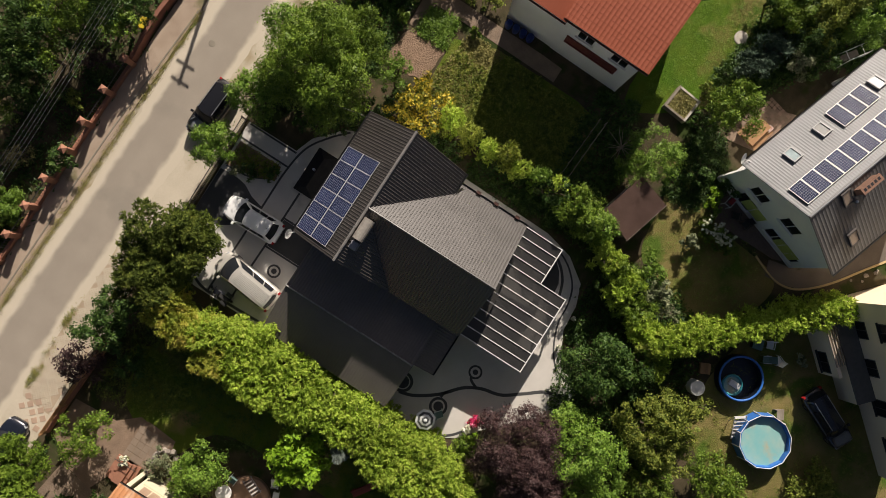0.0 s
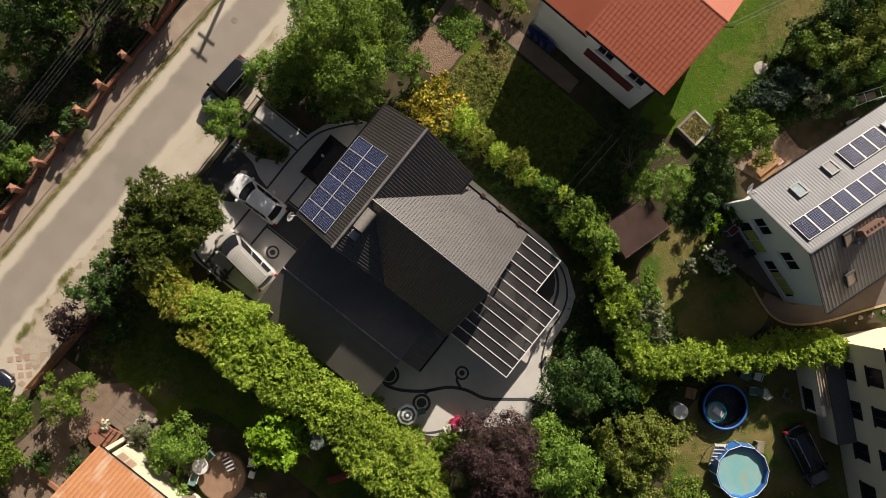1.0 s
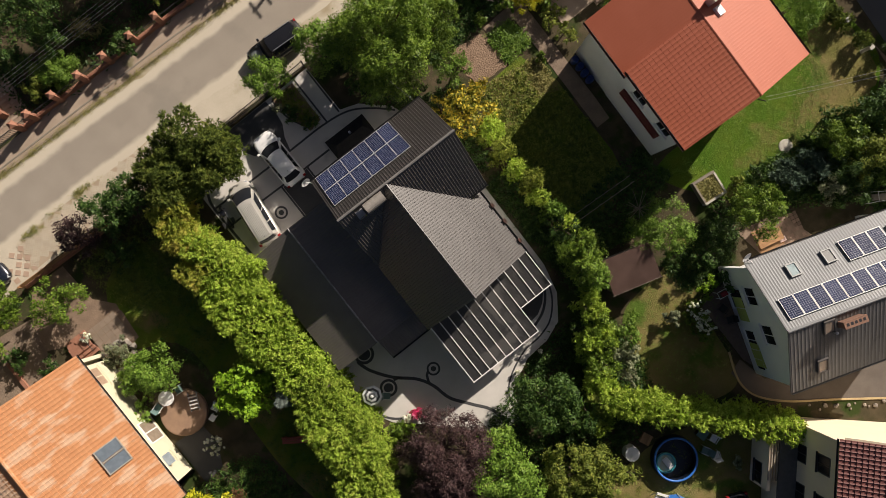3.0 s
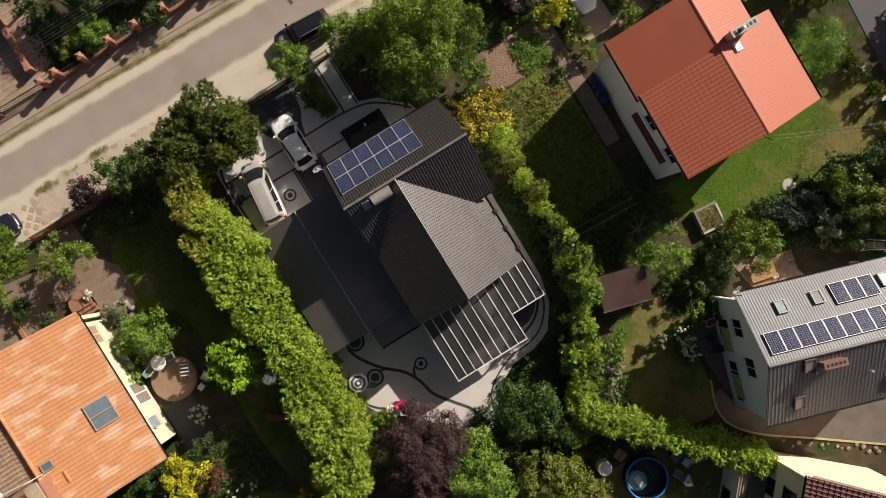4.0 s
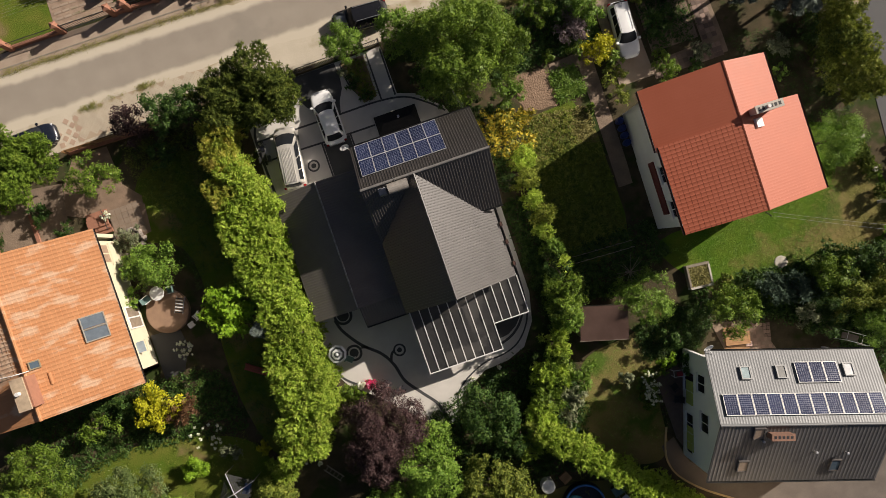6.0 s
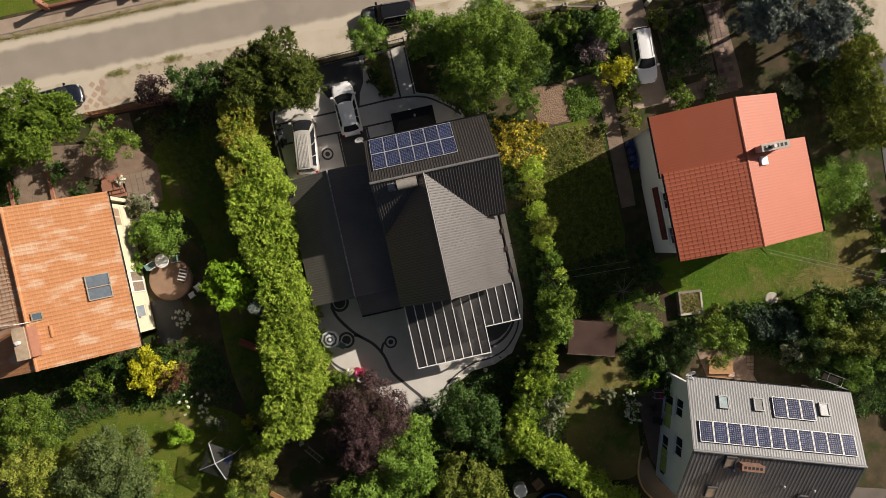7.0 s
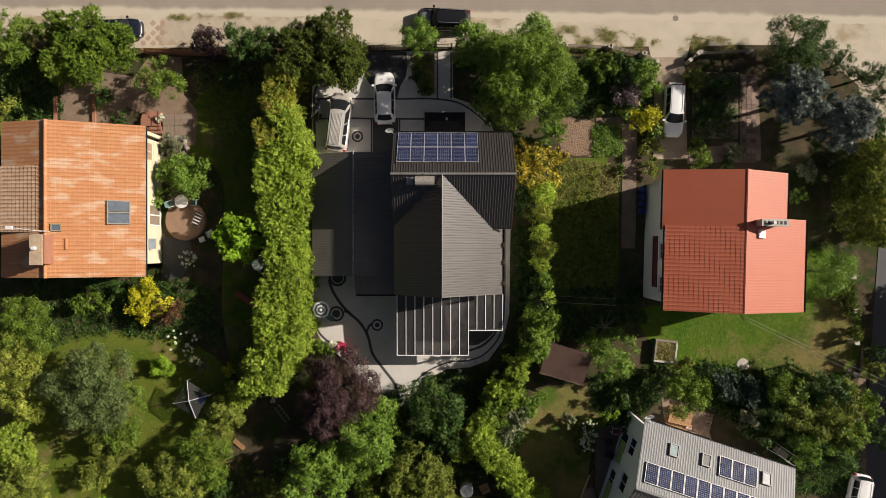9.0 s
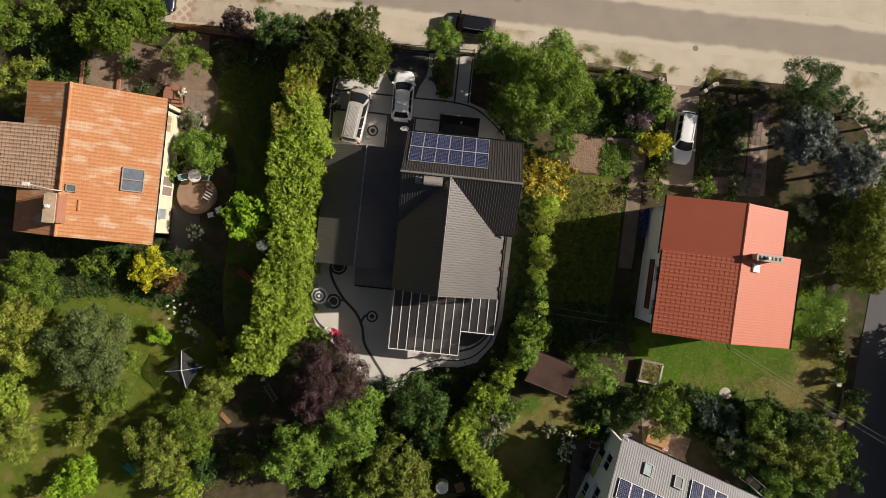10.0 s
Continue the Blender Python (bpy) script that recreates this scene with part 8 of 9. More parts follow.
# ---- street-side fences of the neighbours ----
f = thing("board_fence", "brown slatted fence on a brick base", "fence", m=pose(-25.6, 17.25, 0, 0, 0, -1.5))
part("base_wall", boxes((0, -0.12, 0, 9.5, 0.12, 0.35)), M_BRICK, f)
for k in range(5):
    part("post", boxes((k * 2.35, -0.07, 0, k * 2.35 + 0.12, 0.07, 1.3)), M_WOOD, f)
for z in (0.45, 0.72, 0.99):
    part("board", boxes((0, 0.08, z, 9.5, 0.11, z + 0.2)), M_WOOD, f)
for a, b in (((10.8, 17.75), (14.6, 17.6)), ((14.7, 17.6), (17.5, 17.0)), ((17.6, 17.0), (18.7, 16.3)), ((21.5, 16.4), (22.2, 17.0)), ((22.4, 17.1), (26.8, 17.3)), ((31.3, 17.8), (34.2, 15.6))):
    f = thing("rail_fence", "low weathered timber fence with concrete posts", "fence", "front fence of the red house", m=pose(a[0], a[1], 0, 0, 0, math.degrees(math.atan2(b[1] - a[1], b[0] - a[0]))))
    L = math.hypot(b[0] - a[0], b[1] - a[1])
    for x in (0, L):
        part("post", boxes((x - 0.16, -0.16, 0, x + 0.16, 0.16, 1.05), bevel=0.02), M_CONCRETE, f)
    for z in (0.3, 0.6, 0.85):
        part("rail", boxes((0.16, -0.03, z, L - 0.16, 0.03, z + 0.12)), M_GREYWOOD, f)
for x, y in ((35.6, -5.1), (35.7, -7.85), (35.6, -10.6), (35.4, -2.2)):
    p = thing("fence_post", "pale square fence post with flat cap", "post", "posts by the side road", m=pose(x, y, 0))
    part("shaft", boxes((-0.12, -0.12, 0, 0.12, 0.12, 1.25)), M_CONCRETE, p)
    part("cap", boxes((-0.2, -0.2, 1.25, 0.2, 0.2, 1.33), bevel=0.02), M_CONCRETE, p)


# ---- red house garden things ----
def garden_shed():
    t = thing("garden_shed", "timber garden shed with brown felt roof", "shed", m=pose(10.6, -9.46, 0, 0, 0, -16))
    bm = bmesh.new()
    vs = [bm.verts.new(p) for p in ((-1.9, -1.4, 2.2), (1.9, -1.4, 2.2), (1.9, 1.35, 2.5), (-1.9, 1.35, 2.5))]
    bm.faces.new(vs)
    bmesh.ops.solidify(bm, geom=bm.faces[:], thickness=0.07)
    part("verge_board", boxes((-1.94, -1.42, 2.08, 1.94, -1.39, 2.2)), M_GREYWOOD, t)
    part("roof", bm, M_SHED, t)
    for x0, y0, x1, y1 in ((-1.7, -1.2, 1.7, -1.14), (-1.7, 1.14, 1.7, 1.2), (-1.7, -1.14, -1.64, 1.14), (1.64, -1.14, 1.7, 1.14)):
        part("wall", boxes((x0, y0, 0, x1, y1, 2.15)), M_GREYWOOD, t)
    part("door", boxes((-0.4, -1.23, 0.05, 0.4, -1.2, 1.9)), M_WOOD, t)


garden_shed()


def compost_box():
    t = thing("compost_box", "pale block compost bay full of dry litter", "compost box", m=pose(19.55, -8.72, 0, 0, 0, -6) @ Matrix.Scale(0.9, 4))
    for x0, y0, x1, y1 in ((-1.08, -1.1, 1.08, -0.9), (-1.08, 0.9, 1.08, 1.1), (-1.08, -0.9, -0.9, 0.9), (0.9, -0.9, 1.08, 0.9)):
        part("side_wall", boxes((x0, y0, 0, x1, y1, 0.7), bevel=0.03), M_CONCRETE if x0 > 0 or y0 < -1 else M_GREYWOOD, t)
    seed_box[0] += 1
    rng = np.random.default_rng(seed_box[0])
    P = np.stack([rng.uniform(-0.88, 0.88, 1800), rng.uniform(-0.88, 0.88, 1800), rng.uniform(0.5, 0.72, 1800)], 1)
    leaf_object("litter", P, unit(np.array((0, 0, 1.0)) + 0.5 * rng.normal(size=P.shape)), 0.11, 0.25, LEAF["dry"], t, rng)
    part("heap", boxes((-0.9, -0.9, 0, 0.9, 0.9, 0.55)), M_HAY, t)


compost_box()
bm = bmesh.new()
lathe(bm, ((0, 0.09), (0.5, 0.08), (0.56, 0.05), (0.56, 0)), 28, (26.45, -9.95, 0))
tagged(part("septic_cover", bm, M_CONCRETE), "round pale concrete cover on the lawn", "cover")
for k in range(4):
    t = thing("barrel", "blue plastic rain barrel against the wall", "barrel", "barrels by the wall", m=pose(17.48, 5.3 - k * 0.62, 0))
    bm = bmesh.new()
    lathe(bm, ((0.24, 0), (0.29, 0.3), (0.29, 0.6), (0.25, 0.88), (0.2, 0.88), (0.2, 0.75), (0, 0.75)), 18)
    part("drum", bm, mat("dark_blue_plastic", (0.02, 0.05, 0.22), rough=0.5), t)
for k in range(2):
    t = thing("bean_trellis", "thin dark trellis frame in shade", "trellis", "trellis frames", m=pose(10.3, -3.9 - 0.55 * k, 0, 0, 0, -3))
    part("top_rail", boxes((0, -0.02, 0.95, 4.9, 0.02, 1.0)), M_GREYWOOD, t)
    for i in range(6):
        part("post", boxes((i * 0.97, -0.02, 0, i * 0.97 + 0.04, 0.02, 0.96)), M_GREYWOOD, t)
t = thing("dead_tree", "bare grey dead shrub with radiating twigs", "tree", m=pose(14.1, -6.5, 0))
rb = random.Random(3)
part("trunk", tube(bmesh.new(), (0, 0, 0), (0, 0, 1.3), 0.08, 0.05, 7), M_GREYWOOD, t)
for k in range(13):
    a = k * math.tau / 13 + rb.uniform(-0.2, 0.2)
    l = rb.uniform(0.8, 1.5)
    part("branch", tube(bmesh.new(), (0, 0, 1.25), (l * math.cos(a), l * math.sin(a), 1.3 + rb.uniform(0.2, 0.9)), 0.03, 0.01, 5), M_GREYWOOD, t)
t = thing("garden_swing", "white tubular garden swing frame", "swing", m=pose(29.6, -17.45, 0, 0, 0, -34))
for y in (-0.45, 0.45):
    for x in (-0.95, 0.95):
        part("leg", tube(bmesh.new(), (x, y, 0), (x * 0.95, y * 0.8, 1.7), 0.025, n=6), M_WHITE, t)
    part("top_bar", tube(bmesh.new(), (-0.95, y * 0.8, 1.7), (0.95, y * 0.8, 1.7), 0.025, n=6), M_WHITE, t)
for x in (-0.95, 0.3, 0.95):
    part("cross_bar", tube(bmesh.new(), (x, -0.36, 1.7), (x, 0.36, 1.7), 0.02, n=6), M_WHITE, t)
part("seat", boxes((-0.7, -0.25, 0.45, 0.7, 0.25, 0.52)), M_GREYWOOD, t)

# ---- grey house things ----
t = thing("picnic_table", "honey-coloured plank picnic table with benches", "table", m=pose(20.75, -14.5, 0.05, 0, 0, -13))
for k in range(6):
    part("plank", boxes((-1.0, -0.5 + k * 0.168, 0.72, 1.0, -0.34 + k * 0.168, 0.76)), M_WOOD, t)
for s in (-1, 1):
    part("bench_plank", boxes((-1.0, s * 0.78 - 0.15, 0.42, 1.0, s * 0.78 + 0.15, 0.46)), M_WOOD, t)
    part("trestle", boxes((s * 0.75 - 0.05, -0.85, 0.0, s * 0.75 + 0.05, 0.85, 0.42), (s * 0.75 - 0.05, -0.3, 0.42, s * 0.75 + 0.05, 0.3, 0.72)), M_WOOD, t)
t = thing("cushion", "pink and white patterned bench cushion", "cushion", m=pose(21.55, -15.25, 0.52, 0, 0, -13))
part("pad", boxes((-0.25, -0.2, 0, 0.25, 0.2, 0.12), bevel=0.05), mat("pink_cloth", (0.5, 0.28, 0.24), (0.6, 0.5, 0.45), 0.9, scale=9), t)
t = thing("drying_rack", "small white clothes rack with red cloth", "rack", m=pose(15.35, -15.6, 0.05, 0, 0, -10))
part("frame", boxes((-0.5, -0.28, 0.8, 0.5, -0.24, 0.84), (-0.5, 0.24, 0.8, 0.5, 0.28, 0.84), (-0.5, -0.24, 0.8, -0.46, 0.24, 0.84), (0.46, -0.24, 0.8, 0.5, 0.24, 0.84)), M_WHITE, t)
for sx in (-0.45, 0.45):
    for sy in (-0.24, 0.24):
        part("leg", boxes((sx - 0.02, sy - 0.02, 0, sx + 0.02, sy + 0.02, 0.8)), M_WHITE, t)
part("cloth", boxes((-0.2, -0.24, 0.6, 0.25, 0.1, 0.85), bevel=0.03), mat("red_cloth", (0.4, 0.04, 0.05), rough=0.9), t)
for x, y, a in ((14.7, -16.6, 20), (14.6, -17.6, 160)):
    garden_chair(x, y, 0.05, a, M_BLACK, M_BLACK, "black garden chair on the brown terrace", "terrace chairs")
t = thing("garden_wall", "low red brick wall with a coping beside the paved forecourt", "wall")
part("wall_body", boxes((-19.1, 28.6, 0, -18.8, 33.2, 0.75)), M_BRICK, t)
part("coping", boxes((-19.16, 28.5, 0.75, -18.74, 33.2, 0.82), bevel=0.015), M_BRICK, t)
part("end_pillar", boxes((-19.2, 28.25, 0, -18.7, 28.6, 0.95), bevel=0.02), M_BRICK, t)
t = thing("traffic_cone", "small red plastic marker cone on the yard", "cone", m=pose(20.6, -26.3, 0.03, 0, 0, 15))
part("cone", lathe(bmesh.new(), ((0.28, 0), (0.3, 0.04), (0.1, 0.2), (0.02, 0.7), (0, 0.72)), 14), mat("red_plastic", (0.5, 0.03, 0.03), rough=0.5), t)
rb = random.Random(8)
for k in range(26):
    f = k / 25
    x, y = 15.6 + 10 * f + rb.uniform(-0.25, 0.25), -26.95 - 7.5 * f + rb.uniform(-0.25, 0.25)
    s = rb.uniform(0.1, 0.22)
    bm = bmesh.new()
    bmesh.ops.create_icosphere(bm, subdivisions=1, radius=s)
    for v in bm.verts:
        v.co *= rb.uniform(0.75, 1.15)
        v.co.z *= 0.6
    bmesh.ops.transform(bm, matrix=Matrix.Translation((x, y, s * 0.4)), verts=bm.verts)
    tagged(part("rock", bm, M_STONE), "rough brown rockery stone by the kerb", "stone", "rockery stones")

# ---- pool garden ----
t = thing("swimming_pool", "blue above-ground pool with murky turquoise water", "pool", m=pose(1.66, -26.98, 0, 0, 0, 12))
bm = bmesh.new()
lathe(bm, ((2.02, 0), (1.98, 1.12), (1.84, 1.1), (1.8, 0.1), (0, 0.08)), 12)
part("liner_wall", bm, M_POOL_BLUE, t)
bm = bmesh.new()
lathe(bm, ((0, 0.75), (1.82, 0.75), (1.82, 0.5)), 12)
part("water", bm, M_POOL_WATER, t)
for k in range(12):
    a, b2 = k * math.tau / 12, (k + 1) * math.tau / 12
    part("top_rail", tube(bmesh.new(), (1.95 * math.cos(a), 1.95 * math.sin(a), 1.15), (1.95 * math.cos(b2), 1.95 * math.sin(b2), 1.15), 0.03, n=8), M_WHITE, t)
    part("strut", tube(bmesh.new(), (2.07 * math.cos(a), 2.07 * math.sin(a), 0), (1.99 * math.cos(a), 1.97 * math.sin(a), 1.12), 0.035, n=6), M_WHITE, t)
t = thing("paddling_pool", "emptied blue inflatable pool with a ring rim", "pool", m=pose(4.67, -23.2, 0))
bm = bmesh.new()
lathe(bm, [(1.62 + 0.085 * math.cos(k * math.tau / 10), 0.74 + 0.085 * math.sin(k * math.tau / 10)) for k in range(11)], 32)
part("rim", bm, M_POOL_BLUE, t, smooth=True)
bm = bmesh.new()
lathe(bm, ((1.74, 0.0), (1.7, 0.7), (1.56, 0.7), (1.52, 0.05), (0, 0.04)), 32)
part("liner_wall", bm, mat("navy_liner", (0.006, 0.011, 0.024), rough=0.5), t)
t = thing("toddler_pool", "small turquoise pool set inside the larger one", "pool", m=pose(3.95, -23.1, 0.06))
bm = bmesh.new()
lathe(bm, [(0.72 + 0.09 * math.cos(k * math.tau / 8), 0.26 + 0.09 * math.sin(k * math.tau / 8)) for k in range(9)], 26)
part("rim", bm, mat("turquoise_vinyl", (0.05, 0.33, 0.38), rough=0.4), t, smooth=True)
bm = bmesh.new()
lathe(bm, ((0.75, 0), (0.72, 0.2), (0, 0.19)), 26)
part("water", bm, M_POOL_WATER, t)
part("slide", boxes((-0.1, -0.55, 0.2, 0.35, 0.35, 0.34), bevel=0.05), M_WHITE, t)
t = thing("water_tank", "round white plastic water tank", "tank", m=pose(2.31, -20.71, 0))
bm = bmesh.new()
lathe(bm, ((0.55, 0), (0.56, 0.98), (0.53, 1.02), (0, 1.03)), 32)
part("drum", bm, M_WHITE, t)
part("lid", lathe(bmesh.new(), ((0.2, 1.03), (0.2, 1.07), (0, 1.08)), 20), M_WHITE, t)
t = thing("pool_ladder", "folded white pool ladder leaning on the rim", "ladder", m=pose(1.55, -24.95, 0, 0, 0, 35))
for s in (-0.45, 0.45):
    part("side_rail", tube(bmesh.new(), (-0.9, s, 0.3), (0.9, s, 1.15), 0.035, n=8), M_WHITE, t)
for k in range(6):
    part("rung", boxes((-0.78 + k * 0.3, -0.45, 0.34 + k * 0.142, -0.6 + k * 0.3, 0.45, 0.38 + k * 0.142)), M_WHITE, t)
for s in (-0.45, 0.45):
    part("stay", tube(bmesh.new(), (0.9, s, 1.15), (0.3, s, 0), 0.03, n=6), M_WHITE, t)
t = thing("pool_steps", "small grey wooden step stool by the pool", "step", m=pose(4.0, -27.3, 0, 0, 0, 30))
for k in range(3):
    part("tread", boxes((-0.4, -0.35 + k * 0.25, 0.2 + k * 0.18, 0.4, -0.13 + k * 0.25, 0.24 + k * 0.18)), M_GREYWOOD, t)
for s in (-0.38, 0.34):
    part("stringer", boxes((s, -0.36, 0, s + 0.04, 0.4, 0.2), (s, 0.15, 0.2, s + 0.04, 0.38, 0.58)), M_GREYWOOD, t)
garden_chair(7.3, -25.0, 0.02, 70, M_WHITE, M_WHITE, "white plastic chair by the pools", "plastic chairs")
garden_chair(7.95, -23.9, 0.02, 200, M_WHITE, M_WHITE, "white plastic chair by the pools", "plastic chairs")
garden_chair(6.9, -24.2, 0.02, 120, M_ALU, M_TEAL, "grey folding chair by the pools", reclined=0.6)
t = thing("toy_box", "dark blue plastic storage box", "box", m=pose(7.7, -23.0, 0, 0, 0, 15))
part("body", boxes((-0.55, -0.35, 0, 0.55, 0.35, 0.5), bevel=0.03), P_NAVY, t)
part("lid", boxes((-0.58, -0.38, 0.5, 0.58, 0.38, 0.58), bevel=0.03), M_TEAL, t)
t = thing("crate", "weathered brown wooden crate", "crate", m=pose(3.9, -20.75, 0, 0, 0, 25))
for k in range(4):
    part("slat", boxes((-0.4, -0.38 + k * 0.2, 0.3, 0.4, -0.22 + k * 0.2, 0.33)), M_WOOD, t)
part("base", boxes((-0.38, -0.36, 0, 0.38, 0.4, 0.3)), M_WOOD, t)
rb = random.Random(4)
t = thing("steps", "grey timber garden steps under the hedge end", "steps", m=pose(10.6, -25.2, 0, 0, 0, -40))
for k in range(5):
    part("tread", boxes((-0.6, k * 0.3, k * 0.16, 0.6, k * 0.3 + 0.24, k * 0.16 + 0.06)), M_GREYWOOD, t)
part("support", boxes((-0.5, 0.1, 0, 0.5, 1.4, 0.1)), M_GREYWOOD, t)

# ---- orange house garden things ----
t = thing("round_table", "round white garden table on the terrace", "table", m=pose(-22.2, 4.2, 0.4))
part("tabletop", lathe(bmesh.new(), ((0, 0.74), (0.56, 0.74), (0.58, 0.71), (0.5, 0.7), (0, 0.7)), 28), M_WHITE, t)
for k in range(4):
    a = k * math.tau / 4 + 0.4
    part("leg", tube(bmesh.new(), (0.42 * math.cos(a), 0.42 * math.sin(a), 0), (0.2 * math.cos(a), 0.2 * math.sin(a), 0.7), 0.02, n=6), M_WHITE, t)
garden_chair(-23.2, 4.0, 0.4, 20, M_WHITE, M_TEAL, "white tubular garden chair at the table", "chairs on the round terrace")
garden_chair(-21.2, 4.15, 0.4, 175, M_WHITE, M_TEAL, "white tubular garden chair at the table", "chairs on the round terrace")
t = thing("deck_chair", "striped black and white reclining deck chair", "deck chair", m=pose(-20.95, 2.75, 0.4, 0, 0, 65))
for k in range(9):
    part("slat", boxes((-0.62 + k * 0.14, -0.3, 0.3 + 0.02 * k, -0.55 + k * 0.14, 0.3, 0.33 + 0.02 * k)), M_WHITE if k % 2 else M_BLACK, t)
for s in (-0.32, 0.32):
    part("frame_rail", boxes((-0.68, s - 0.02, 0.26, 0.72, s + 0.02, 0.3)), M_ALU, t)
    for x in (-0.6, 0.6):
        part("leg", boxes((x - 0.02, s - 0.02, 0, x + 0.02, s + 0.02, 0.26)), M_ALU, t)
garden_chair(-19.95, 1.5, 0.02, 120, M_WHITE, M_WHITE, "white plastic chair on the shaded lawn", "plastic chairs")
t = thing("stool", "low pale grey garden stool", "stool", m=pose(-20.7, 0.95, 0, 0, 0, 20))
part("seat", boxes((-0.25, -0.22, 0.36, 0.25, 0.22, 0.42), bevel=0.02), M_WHITE, t)
for sx in (-0.2, 0.2):
    for sy in (-0.17, 0.17):
        part("leg", boxes((sx - 0.02, sy - 0.02, 0, sx + 0.02, sy + 0.02, 0.36)), M_WHITE, t)
t = thing("garden_bench", "red-painted plank bench by the hedge", "bench", m=pose(-16.9, -4.2, 0, 0, 0, -35))
M_REDWOOD = mat("red_painted_wood", (0.36, 0.08, 0.05), (0.28, 0.06, 0.04), 0.7)
for k in range(3):
    part("seat_plank", boxes((-0.95, -0.24 + k * 0.17, 0.42, 0.95, -0.1 + k * 0.17, 0.46)), M_REDWOOD, t)
for s in (-0.75, 0.75):
    part("leg", boxes((s - 0.04, -0.22, 0, s + 0.04, 0.24, 0.42)), M_REDWOOD, t)
part("back_plank", boxes((-0.95, 0.27, 0.55, 0.95, 0.31, 0.8), (-0.8, 0.28, 0.3, -0.74, 0.31, 0.56), (0.74, 0.28, 0.3, 0.8, 0.31, 0.56)), M_REDWOOD, t)


def gazebo():
    t = thing("gazebo", "square gazebo frame with a sheer dark canopy", "gazebo", m=pose(-20.95, -12.55, 0, 0, 0, 58))
    h = 1.15
    for sx, sy in ((1, 1), (1, -1), (-1, 1), (-1, -1)):
        part("leg", tube(bmesh.new(), (sx * h, sy * h, 0), (sx * h, sy * h, 2.1), 0.02, n=6), M_KERB, t)
        part("rib", tube(bmesh.new(), (sx * h, sy * h, 2.16), (0, 0, 2.74), 0.024, n=6), M_WHITE, t)
    sheer = glass_mat("sheer_cloth", (0.8, 0.8, 0.8), 0.8, 0.95)
    for k in range(4):
        a, b2 = ((1, 1), (-1, 1), (-1, -1), (1, -1))[k], ((-1, 1), (-1, -1), (1, -1), (1, 1))[k]
        bm = bmesh.new()
        bm.faces.new([bm.verts.new(p) for p in ((a[0] * h, a[1] * h, 2.1), (b2[0] * h, b2[1] * h, 2.1), (0, 0, 2.68))])
        bmesh.ops.solidify(bm, geom=bm.faces[:], thickness=0.004)
        part("canopy_panel", bm, sheer, t)


gazebo()
garden_chair(-20.6, -12.9, 0.02, 60, M_BLACK, M_POOL_BLUE, "blue garden chair under the gazebo")
t = thing("ladder", "short wooden ladder lying on the soil", "ladder", m=pose(-13.8, -14.25, 0.0, 0, 0, -52))
for s in (-0.22, 0.22):
    part("side_rail", boxes((-0.85, s - 0.03, 0, 0.85, s + 0.03, 0.08)), M_GREYWOOD, t)
for k in range(5):
    part("rung", boxes((-0.7 + k * 0.35, -0.19, 0.02, -0.65 + k * 0.35, 0.19, 0.06)), M_GREYWOOD, t)
t = thing("wheelbarrow", "green wheelbarrow tipped on the grass", "wheelbarrow", m=pose(-25.4, -22.2, 0, 0, 0, -30))
part("tray", boxes((-0.55, -0.32, 0.3, 0.5, 0.32, 0.55), bevel=0.08), mat("green_enamel", (0.05, 0.3, 0.16), rough=0.4), t)
for s in (-0.25, 0.25):
    part("handle", tube(bmesh.new(), (-1.1, s, 0.5), (0.6, s * 0.4, 0.25), 0.02, n=6), M_GREYWOOD, t)
    part("leg", boxes((-0.35, s - 0.02, 0, -0.3, s + 0.02, 0.32)), M_BLACK, t)
bm = bmesh.new()
lathe(bm, ((0, -0.04), (0.18, -0.04), (0.2, 0), (0.18, 0.04), (0, 0.04)), 16)
bmesh.ops.transform(bm, matrix=pose(0.68, 0, 0.2, 90), verts=bm.verts)
part("wheel", bm, M_RUBBER, t)
t = thing("timber_edging", "weathered timber bed edging", "edging", m=pose(-17.6, -17.0, 0, 0, 0, -40))
for k in range(3):
    part("board", boxes((-0.6, -0.12 + k * 0.14, 0, 0.6, -0.04 + k * 0.14, 0.14)), M_WOOD, t)
t = thing("entrance_steps", "red brick entrance steps beside the house", "steps", m=pose(-25.1, 10.9, 0, 0, 0, 0))
for k in range(3):
    part("step", boxes((-0.85, -0.7 + 0.3 * k, 0.0 + 0.0, 0.85, 1.2 - 0.3 * k, 0.17 * (k + 1))), M_BRICK, t)
part("handrail", tube(bmesh.new(), (0.8, -0.6, 0.95), (0.8, 1.1, 0.95), 0.025, n=6), M_BLACK, t)
for y in (-0.4, 0.9):
    part("baluster", tube(bmesh.new(), (0.8, y, 0.1), (0.8, y, 0.95), 0.02, n=6), M_BLACK, t)
rb = random.Random(11)
for k in range(22):
    a = k * math.tau / 22
    x, y = -23.35 + 1.25 * math.cos(a) + rb.uniform(-0.15, 0.15), 8.85 + 1.1 * math.sin(a) + rb.uniform(-0.15, 0.15)
    s = rb.uniform(0.16, 0.34)
    bm = bmesh.new()
    bmesh.ops.create_icosphere(bm, subdivisions=1, radius=s)
    for v in bm.verts:
        v.co *= rb.uniform(0.72, 1.15)
        v.co.z *= 0.7
    bmesh.ops.transform(bm, matrix=Matrix.Translation((x, y, s * 0.45)), verts=bm.verts)
    tagged(part("rock", bm, M_STONE), "weathered grey-brown rock round the silver shrub", "stone", "rocks round the shrub")


